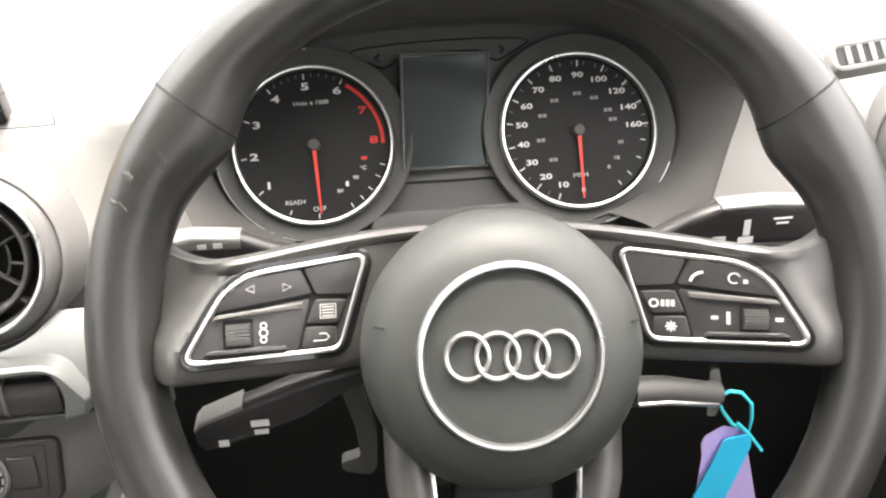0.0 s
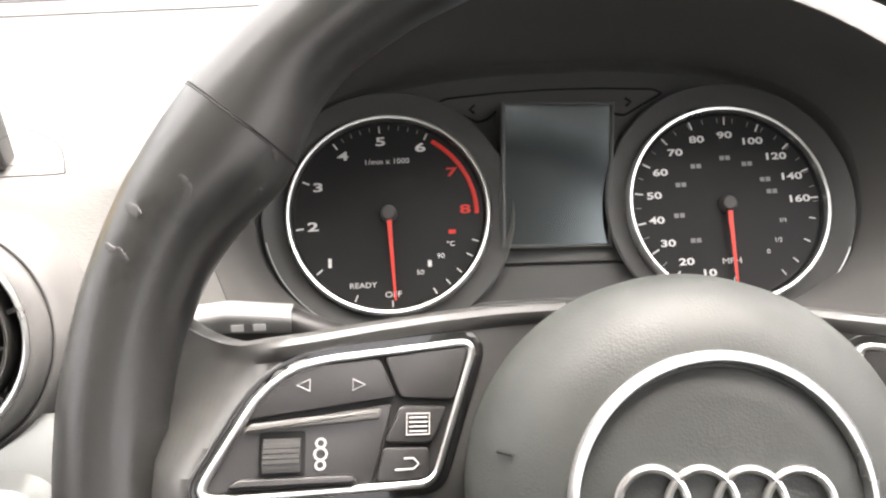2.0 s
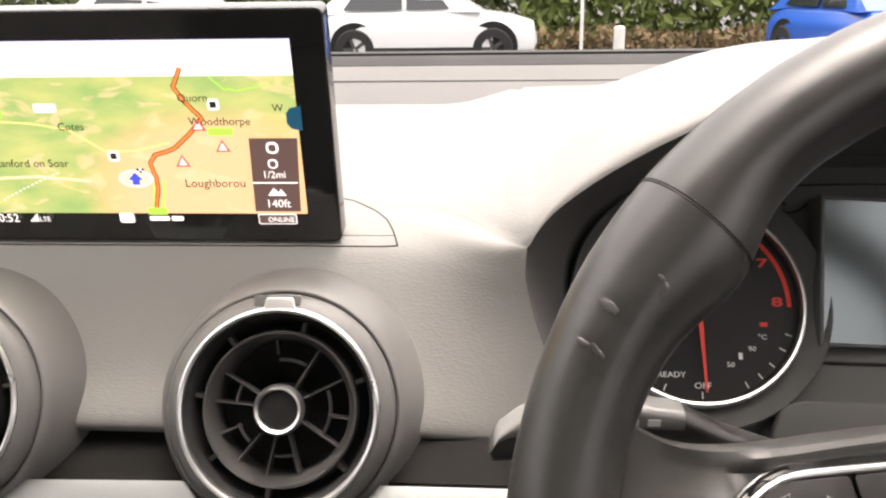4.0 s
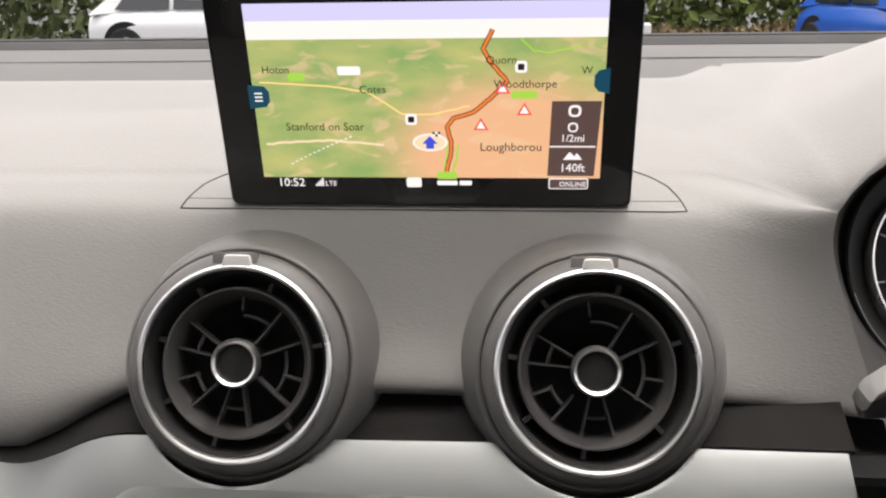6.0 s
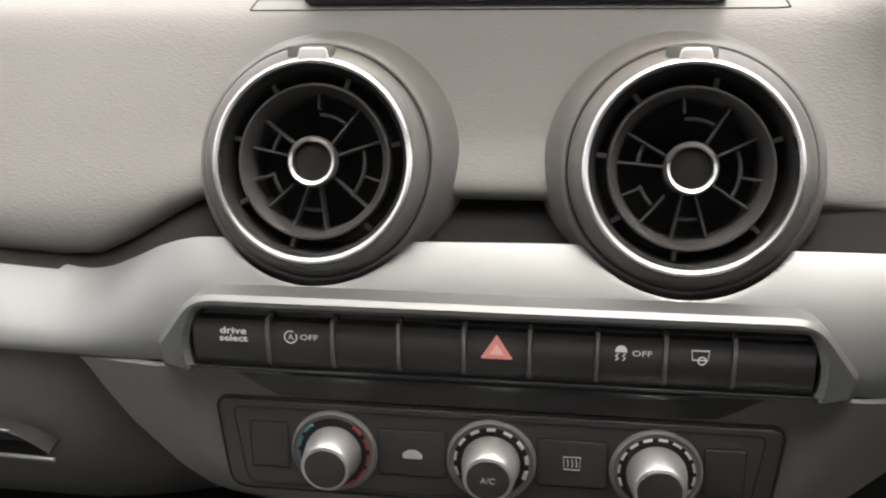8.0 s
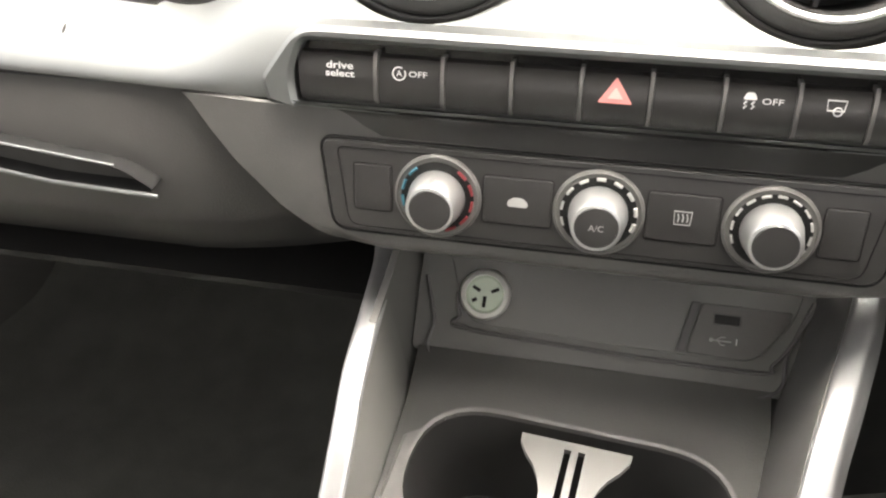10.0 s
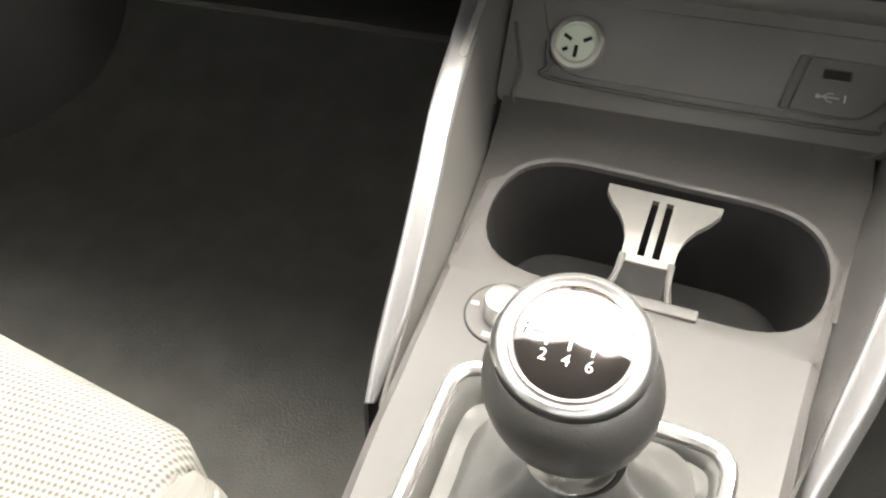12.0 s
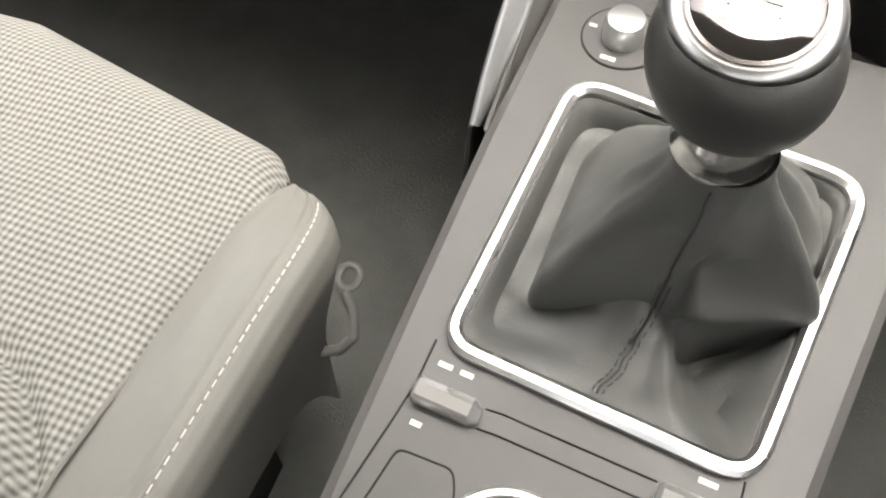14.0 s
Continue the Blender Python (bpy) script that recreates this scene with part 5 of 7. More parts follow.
side = lit("side_panel", [(0.0592, 0.0170), (0.0815, 0.0170), (0.0835, 0.0545), (0.0605, 0.0545)], "panel", 0.0012, label="dark translucent side panel")
lit("side_divider", [(0.0598, 0.0318), (0.0815, 0.0318), (0.0816, 0.0325), (0.0598, 0.0325)], "white", 0.0015, side)
lit("side_icon", rrect(0.0060, 0.0058, 0.0026, 3, 0.0712, 0.0498), "white", 0.0015, side)
lit("side_icon_hole", rrect(0.0036, 0.0036, 0.0015, 3, 0.0712, 0.0498), "panel", 0.0017, side)
lit("zoom_icon", rrect(0.0048, 0.0048, 0.0024, 4, 0.0706, 0.0418), "white", 0.0015, side)
lit("zoom_icon_hole", rrect(0.0032, 0.0032, 0.0016, 4, 0.0706, 0.0418), "panel", 0.0017, side)
lit("hill_icon", [(0.0665, 0.0255), (0.0755, 0.0255), (0.0730, 0.0290), (0.0718, 0.0272), (0.0695, 0.0295)], "white", 0.0015, side)
lit("tab", [(MX0 - 0.002, 0.0510), (-0.0755, 0.0520), (-0.0735, 0.0545), (-0.0735, 0.0595), (-0.0755, 0.0620), (MX0 - 0.002, 0.0630)], "teal", 0.0012, label="teal menu tab")
lit("tab", [(0.0865, 0.0580), (0.0815, 0.0590), (0.0795, 0.0615), (0.0795, 0.0665), (0.0815, 0.0690), (0.0865, 0.0700)], "teal", 0.0012, label="teal menu tab")
for bx, bw in ((0.0105, 0.0100), (0.0195, 0.0060)):
    lit("station_bar", rrect(bw, 0.0024, 0.0004, 2, bx, 0.0128), "white", 0.0006, label="white bar in place of a station name")
lit("station_icon", rrect(0.0075, 0.0052, 0.001, 2, -0.0060, 0.0130), "haze", 0.0006)
lit("online_box", rrect(0.0190, 0.0056, 0.0008, 2, 0.0695, 0.0127), "white", 0.0006)
lit("online_box_field", rrect(0.0180, 0.0046, 0.0006, 2, 0.0695, 0.0127), "panel", 0.0008)
for k in range(4):
    lit("signal_bar", [(-0.0555 + 0.0011 * k, 0.0108), (-0.0547 + 0.0011 * k, 0.0108), (-0.0547 + 0.0011 * k, 0.0118 + 0.0011 * k), (-0.0555 + 0.0011 * k, 0.0118 + 0.0011 * k)], "white", 0.0006)
for tx, x, y, sz, mt in (("Stanford on Soar", -0.0479, 0.0420, 0.0056, "ink"), ("Cotes", -0.0235, 0.0604, 0.0052, "ink"), ("Quorn", 0.0369, 0.0740, 0.0052, "ink"), ("Woodthorpe", 0.0480, 0.0627, 0.0054, "ink"), ("Loughborou", 0.0415, 0.0318, 0.0060, "ink"), ("Hoton", -0.0690, 0.0700, 0.0050, "ink"),
                        ("10:52", -0.0675, 0.0130, 0.0062, "white"), ("LTE", -0.0475, 0.0125, 0.0036, "white"), ("ONLINE", 0.0715, 0.0127, 0.0036, "white"), ("140ft", 0.0710, 0.0212, 0.0058, "white"), ("1/2mi", 0.0706, 0.0362, 0.0050, "white"), ("W", 0.0760, 0.0690, 0.0050, "ink")):
    lettering(tx, sz, disp, G[mt], x, y, 0.0016)

# flap that the display rises from, flush in the pad: its half width by depth
FLAP = [(0.0680, 0.1275), (0.0770, 0.1245), (0.0860, 0.1205), (0.0950, 0.1130), (0.1030, 0.1010), (0.1080, 0.0850)]


def on_pad(x, y):
    """The pad's height at a place."""
    col_ = refined(pad_column(x))
    return float(np.interp(y, [p.y for p in col_[10:]], [p.z for p in col_[10:]]))


def flap_width(y):
    return line([p[0] for p in FLAP], [p[1] for p in FLAP], y)


FY = [lerp(0.0680, 0.1080, k / 16) for k in range(17)]
part("display_flap", sheet(bmesh.new(), lambda q, y: (q * flap_width(y), y, on_pad(q * flap_width(y), y) + 0.0004), [-1 + k / 24 for k in range(49)], FY), M_PAD, dash, "grey storage flap the display rises from")
for s in (-1, 1):
    part("flap_joint", tube(bmesh.new(), [(s * flap_width(y), y, on_pad(s * flap_width(y), y) + 0.0003) for y in FY], 0.00045, seg=6), M_BLACK, dash, "dark joint round the flap")
for y_ in (0.0680, 0.0740):
    part("flap_joint", tube(bmesh.new(), [(x, y_, on_pad(x, y_) + 0.0002) for x in (lerp(-1, 1, k / 40) * flap_width(y_) for k in range(41))], 0.00030, seg=6), M_GAP, dash)

# ---- switch row ----
row = thing("switch_row", "row of nine dark switches in a silver frame", "switch panel", FACE)
OUT = rounded([(-0.1435, -0.0170), (0.1435, -0.0170), (0.1460, -0.006), (0.129, 0.0172), (-0.129, 0.0172), (-0.1460, -0.006)], [0.002, 0.002, 0.003, 0.010, 0.010, 0.003], 5)
INN = rounded([(-0.1300, -0.0160), (0.1300, -0.0160), (0.1320, -0.004), (0.1265, 0.0108), (-0.1265, 0.0108), (-0.1320, -0.004)], [0.002, 0.002, 0.006, 0.004, 0.004, 0.006], 5)
fr_ = frame_ring(bmesh.new(), OUT, INN, -0.012, 0.0055, 0.0022)
for v_ in fr_.verts:
    if v_.co.y < -0.0135 and abs(v_.co.x) < 0.1295:
        v_.co.z = min(v_.co.z, -0.0035)
part("silver_frame", fr_, M_SILVER, row, "raised silver frame")
part("switch_bed", slab(bmesh.new(), inset(OUT, 0.004), -0.012, -0.0030), M_PIANO, row, "gloss black bed behind the switches")
EDG = [-0.1300, -0.0952, -0.0668, -0.0384, -0.0106, 0.0166, 0.0440, 0.0712, 0.0980, 0.1300]
for k in range(9):
    x0, x1 = EDG[k] + 0.0011, EDG[k + 1] - 0.0011
    b = bmesh.new()
    prof = [(-0.0150, -0.003), (-0.0148, 0.0008), (-0.0120, 0.0026), (-0.0040, 0.0034), (0.0020, 0.0028), (0.0052, 0.0006), (0.0060, -0.003)]
    loops(b, [[(x, y, z) for y, z in prof] for x in (x0, x0 + 0.0004, x1 - 0.0004, x1)], False)
    for x in (x0, x1):
        b.faces.new([b.verts.new((x, y, z)) for y, z in prof])
    bmesh.ops.remove_doubles(b, verts=b.verts, dist=1e-6)
    sw = part("switch", b, M_BTN, row)
    cx = (x0 + x1) / 2
    zt = 0.0036
    if k == 0:
        lettering("drive", 0.0042, sw, M_WHITE, cx + 0.002, 0.0012, zt, wide=1.4, bold=0.00008)
        lettering("select", 0.0040, sw, M_WHITE, cx + 0.002, -0.0022, zt + 0.0001, wide=1.35, bold=0.00008)
    if k == 1:
        part("restart_symbol", tube(bmesh.new(), arc(0.0027, 60, 390, 18, zt, cx - 0.0040, -0.0005), 0.00028, seg=6), M_WHITE, sw)
        lettering("A", 0.0036, sw, M_WHITE, cx - 0.0040, -0.0005, zt)
        lettering("OFF", 0.0034, sw, M_WHITE, cx + 0.0040, -0.0005, zt, wide=1.35)
    if k == 4:
        b = bmesh.new()
        tri = rounded([(-0.0068, -0.0048), (0.0068, -0.0048), (0.0, 0.0056)], 0.0008, 3)
        slab(b, [(x + cx, y - 0.001) for x, y in tri], zt - 0.001, zt + 0.0001)
        part("hazard_triangle", b, mat("hazard_red", (0.80, 0.30, 0.28), 0.4), sw, "red hazard triangle")
        b = bmesh.new()
        slab(b, [(x * 0.45 + cx, y * 0.45 - 0.0018) for x, y in tri], zt, zt + 0.0003)
        part("hazard_centre", b, mat("hazard_pale", (0.90, 0.55, 0.52), 0.5), sw)
    if k == 6:
        lettering("OFF", 0.0034, sw, M_WHITE, cx + 0.0042, -0.0006, zt, wide=1.35)
        b = bmesh.new()
        slab(b, rounded([(cx - 0.0066, -0.0002), (cx - 0.0016, -0.0002), (cx - 0.0020, 0.0014), (cx - 0.0030, 0.0026), (cx - 0.0052, 0.0026), (cx - 0.0062, 0.0014)], 0.0004, 2), zt - 0.0004, zt + 0.0001)
        for d_ in (-0.0058, -0.0030):
            tube(b, [(cx + d_ + 0.0006, -0.0008, zt), (cx + d_ - 0.0004, -0.0018, zt), (cx + d_ + 0.0006, -0.0028, zt), (cx + d_ - 0.0004, -0.0038, zt)], 0.0003, seg=5)
        part("skid_symbol", b, M_WHITE, sw)
    if k == 7:
        b = bmesh.new()
        tube(b, [(cx + p[0], p[1] - 0.0003, zt) for p in ((-0.0034, 0.0022), (0.0034, 0.0022), (0.0030, -0.0018), (-0.0030, -0.0018))], 0.0003, True, 5)
        tube(b, arc(0.0016, 0, 360, 12, zt, cx + 0.0008, -0.0024)[:-1], 0.0003, True, 5)
        part("parking_symbol", b, M_WHITE, sw)
for x in EDG[1:-1]:
    b = bmesh.new()
    loops(b, [[(x - 0.0008, y, -0.003), (x - 0.0008, y, z), (x + 0.0008, y, z), (x + 0.0008, y, -0.003)] for y, z in ((-0.0150, 0.0012), (-0.0115, 0.0040), (0.0025, 0.0042), (0.0075, 0.0026))], True, True, True)
    part("divider", b, M_GRIP, row, "paler rib between switches")
part("bright_line", tube(bmesh.new(), [(x, -0.0176 - 0.0006 * math.cos(x * 8), 0.0036 - 0.15 * x * x) for x in (k * 0.02 - 0.14 for k in range(15))], 0.0004, seg=6), M_SILVER, row, "fine bright line below the switches")
b = bmesh.new()
sheet(b, lambda x, s: (x, lerp(-0.0180, -0.0295, s), lerp(0.0045, 0.0012, s ** 0.6) - 0.9 * x * x * x * x * 30), [-0.17 + 0.017 * k for k in range(21)], [k / 6 for k in range(7)])
part("gloss_strip", solid(b, 0.002), M_STRIP, row, "satin black strip")

# ---- heating controls ----
cl = thing("heating_panel", "dark heating control panel with three chromed knobs", "climate control", FACE)
PO = rounded([(-0.1215, -0.0315), (-0.1165, -0.0745), (0.1165, -0.0745), (0.1215, -0.0315)], [0.006, 0.008, 0.008, 0.006], 5)
part("panel_joint", frame_ring(bmesh.new(), inset(PO, -0.0009), inset(PO, 0.0003), -0.001, 0.0012, 0.0002), M_VOID, cl, "dark joint round the panel")
part("panel_plate", slab(bmesh.new(), inset(PO, 0.0004), -0.001, 0.0018, 0.0008), M_BTN, cl)
PI = rounded([(-0.114, -0.0345), (-0.109, -0.0720), (0.109, -0.0720), (0.114, -0.0345)], [0.004, 0.006, 0.006, 0.004], 5)
part("inner_joint", frame_ring(bmesh.new(), PI, inset(PI, 0.0005), 0.0014, 0.00205, 0.0001), M_VOID, cl)
for x0, x1 in ((-0.1065, -0.0885), (-0.0485, -0.018), (0.0205, 0.0505), (0.0895, 0.1065)):
    kp = rrect(x1 - x0, 0.0225, 0.002, 3, (x0 + x1) / 2, -0.0525)
    part("key_joint", frame_ring(bmesh.new(), kp, inset(kp, 0.0004), 0.0014, 0.0020, 0.0001), M_VOID, cl)
    part("key_cap", slab(bmesh.new(), inset(kp, 0.0006), 0.0014, 0.0024, 0.0004), M_BTN, cl, "soft dark key")


def heat_knob(x, kind):
    kn = part("knob_base", lathe(bmesh.new(), [(0.0194, 0.001), (0.0192, 0.0030), (0.0180, 0.0040), (0.0175, 0.0034), (0.0136, 0.0034)], 56, (x, -0.0535, 0)), M_DARK, cl, "round dark dial base")
    part("dial_plate", lathe(bmesh.new(), [(0.0170, 0.0033), (0.0124, 0.0038), (0.0100, 0.0038)], 48, (x, -0.0535, 0)), M_BLACK, kn)
    kk = part("knob_shaft", lathe(bmesh.new(), [(0.0124, 0.003), (0.0124, 0.0060), (0.0108, 0.0172), (0.0101, 0.0183), (0.0090, 0.0186)], 72, (x, -0.0535, 0)), M_ALU, kn, "ribbed satin chrome knob")
    part("knob_cap", lathe(bmesh.new(), [(0.0091, 0.0184), (0.0086, 0.0190), (0.0, 0.0192)], 40, (x, -0.0535, 0)), M_BTN, kn, "dark knob cap")
    if kind == "heat":
        for k in range(5):
            for s, mt in ((-1, M_BLUEPRINT), (1, M_REDMARK)):
                a0 = 90 + s * (-1) * (35 + 28 * k)
                b_ = bmesh.new()
                tube(b_, arc(0.0155, a0, a0 + (-s) * 18, 4, 0.0040, x, -0.0535), 0.0007, seg=5)
                part("heat_mark", b_, mt, kn)
    else:
        for k in range(9 if kind == "fan" else 11):
            a0 = 205 - k * (27 if kind == "fan" else 23)
            b_ = bmesh.new()
            tube(b_, arc(0.0155, a0, a0 - 14, 4, 0.0040, x, -0.0535), 0.0006 + (0.00005 * k if kind == "fan" else 0), seg=5)
            part("scale_mark", b_, M_DIMPRINT, kn)
    if kind == "fan":
        lettering("A/C", 0.0038, kn, M_DIMPRINT, x, -0.0535, 0.0196)


heat_knob(-0.0680, "heat")
heat_knob(0.0012, "fan")
heat_knob(0.0705, "air")
b = bmesh.new()
slab(b, rounded([(-0.0374, -0.0548), (-0.0288, -0.0548), (-0.0286, -0.0528), (-0.0310, -0.0505), (-0.0350, -0.0505), (-0.0376, -0.0525)], 0.0012, 3), 0.002, 0.0026)
part("recirculate_symbol", b, M_DIMPRINT, cl, "printed car outline symbol")
b = bmesh.new()
tube(b, [(0.0355 + p[0], -0.0520 + p[1], 0.0026) for p in ((-0.0036, 0.0028), (0.0036, 0.0028), (0.0032, -0.0030), (-0.0032, -0.0030))], 0.0003, True, 5)
for k in (-1, 0, 1):
    tube(b, [(0.0355 + 0.0018 * k, -0.0538, 0.0026), (0.0358 + 0.0018 * k, -0.0522, 0.0026), (0.0353 + 0.0018 * k, -0.0502, 0.0026)], 0.0003, seg=5)
part("demist_symbol", b, M_DIMPRINT, cl, "printed rear demist symbol")

# ---- side window demister outlet on the dash top ----
grille = thing("demister_outlet", "dark slatted demister outlet in the dash top", "air outlet", pose(0.618, 0.030, 0.0745, 32, 0, 14))
OUTLET = rounded([(-0.022, -0.0070), (0.026, -0.0070), (0.022, 0.0070), (-0.017, 0.0070)], 0.003, 4)
part("outlet_bed", slab(bmesh.new(), OUTLET, -0.010, 0.0), M_VOID, grille, "black opening")
part("outlet_frame", frame_ring(bmesh.new(), inset(OUTLET, -0.0032), OUTLET, -0.008, 0.0018, 0.0012), M_PAD, grille, "grey frame")
for k in range(4):
    slat_ = slab(bmesh.new(), rounded([(-0.0150 + 0.0090 * k, -0.0068), (-0.0110 + 0.0090 * k, -0.0068), (-0.0060 + 0.0090 * k, 0.0068), (-0.0100 + 0.0090 * k, 0.0068)], 0.0006, 2), -0.004, 0.0012, 0.0005)
    part("slat", slat_, M_BOSS, grille)

# ---- steering wheel ----
WM = tilted(0.3713, -0.1596, 0.0175, 27.3, -3.7)
wheel = thing("steering_wheel", "worn dark leather three-spoke steering wheel with chrome trim", "steering wheel", WM)
RR, RN = 0.1763, 0.0
# the rim stands a little turned, behind the airbag cover
RIM_SET = WM.inverted() @ pose(0.3713, -0.1596, 0.0175, 0, 0, -3.4) @ pose(0, 0, 0, 90 - 26.9) @ pose(-0.0015, 0.0097, -0.0415, 0, 0, -3.7)


def rim_ring(a, grow=0.0):
    """One section of the rim at an angle; the grips swell at ten and two."""
    c, s = math.cos(a), math.sin(a)
    deg = math.degrees(a) % 360
    grip = math.exp(-((deg - 152) / 11) ** 2) + math.exp(-((deg - 28) / 11) ** 2)
    thumb = math.exp(-((deg - 147) / 8) ** 2) + math.exp(-((deg - 33) / 8) ** 2)
    rr, rn = 0.0172 + 0.0018 * grip + grow, 0.0185 + 0.0015 * grip + grow
    R = RR - 0.0012 * grip
    cy = max(R * s, -0.160)
    out = []
    for k in range(22):
        q = 2 * math.pi * k / 22
        dr = rr * math.cos(q) * (1.0 if math.cos(q) > 0 else 1.0 + 0.38 * thumb)
        lump = 0.00035 * noise.noise((c * 14, s * 14, q)) 
        out.append((R * c + (dr + lump) * c, cy + (dr + lump) * s, RN + rn * math.sin(q)))
    return out


b = bmesh.new()
NR = 180
ra = [rim_ring(2 * math.pi * k / NR) for k in range(NR)]
loops(b, ra + [ra[0]])
bmesh.ops.remove_doubles(b, verts=b.verts, dist=1e-7)
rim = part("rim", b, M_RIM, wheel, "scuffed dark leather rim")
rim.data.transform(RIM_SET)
# small torn flaps and blisters where the leather has worn through
for (fx, fy, fz), (nx, ny, nz), la, lb, tw in (((-0.1503, 0.0865, -0.0299), (0.16, -0.16, 0.97), 0.0042, 0.0020, 30), ((-0.1514, 0.0902, -0.0291), (0.17, -0.15, 0.97), 0.0022, 0.0014, 80), ((-0.1689, 0.0672, -0.0309), (-0.06, -0.04, 1.0), 0.0040, 0.0017, 10), ((-0.1664, 0.0809, -0.0308), (-0.34, 0.08, 0.94), 0.0046, 0.0022, 60),
                                               ((-0.1307, 0.0886, -0.0397), (0.6, -0.61, 0.52), 0.0026, 0.0015, 20), ((-0.1256, 0.0998, -0.0364), (0.56, -0.3, 0.77), 0.0030, 0.0014, 50), ((-0.1733, 0.0698, -0.0325), (-0.34, 0.06, 0.94), 0.0034, 0.0016, 75)):
    b = bmesh.new()
    lathe(b, [(1.0, -0.25), (0.92, 0.15), (0.66, 0.42), (0.30, 0.52), (0.0, 0.50)], 18)
    for v_ in b.verts:
        k_ = 1 + 0.35 * noise.noise((v_.co.x * 1.7 + fx * 90, v_.co.y * 1.7, fy * 90))
        v_.co = Vector((v_.co.x * k_ * la * 0.75, v_.co.y * k_ * lb * 0.8, v_.co.z * 0.00045 * (1.0 + 0.8 * v_.co.x)))
    b.transform(Matrix.Translation((fx, fy, fz)) @ Vector((nx, ny, nz)).to_track_quat("Z", "Y").to_matrix().to_4x4() @ Matrix.Rotation(radians(tw), 4, "Z"))
    part("torn_flap", b, M_FLAP, rim, "lifted scrap of worn leather")
for deg in (145.3, 37.0, 214, -34):
    b = bmesh.new()
    loops(b, [rim_ring(radians(deg + d), g) for d, g in ((-0.24, -0.0002), (-0.16, 0.0003), (0.0, 0.0001), (0.16, 0.0003), (0.24, -0.0002))])
    part("rim_seam", b, M_BLACK, rim, "dark seam across the rim").data.transform(RIM_SET)
b = bmesh.new()
prof = [(0.0655, -0.052), (0.0655, -0.034), (0.0635, -0.022), (0.0590, -0.0125), (0.0520, -0.0062), (0.0445, -0.0032), (0.0414, -0.0026), (0.0404, -0.0034), (0.0382, -0.0034), (0.0372, -0.0026), (0.030, -0.0018), (0.0, -0.0012)]
lathe(b, prof, 80, (0, -0.0015, 0))
bag = part("airbag_cover", b, M_AIRBAG, wheel, "domed grey-green airbag cover")
part("airbag_ring", lathe(bmesh.new(), [(0.0412, -0.0034), (0.0410, -0.0010), (0.0398, 0.0004), (0.0385, 0.0002), (0.0376, -0.0030)], 96), M_CHROME, bag, "satin chrome ring")
for cx in (-0.0192, -0.0064, 0.0064, 0.0192):
    b = bmesh.new()
    tube(b, [(cx + 0.0091 * math.cos(q), 0.0006 + 0.0098 * math.sin(q), -0.0002) for q in (2 * math.pi * k / 40 for k in range(40))], 0.0012, True, 8)
    part("emblem_ring", b, M_CHROME, bag, "plain chrome emblem ring")
for s in (-1, 1):
    part("cover_mark", tube(bmesh.new(), [(s * 0.0545, 0.0125, -0.0086), (s * 0.0585, 0.0130, -0.0124)], 0.0005, seg=5), M_BLACK, bag)


def pn(x):
    return -0.056 + 0.43 * (abs(x) - 0.0625)


def warp(bm, s):
    """Lays a flat shape built for one spoke onto the leaning spoke face of side s."""
    for v in bm.verts:
        v.co.z += pn(v.co.x)
        v.co.x *= s
    return bm


def fine_poly(poly, step=0.006):
    out = []
    for i, p in enumerate(poly):
        q = poly[(i + 1) % len(poly)]
        n_ = max(1, int(math.dist(p, q) / step))
        out += [(lerp(p[0], q[0], k / n_), lerp(p[1], q[1], k / n_)) for k in range(n_)]
    return out


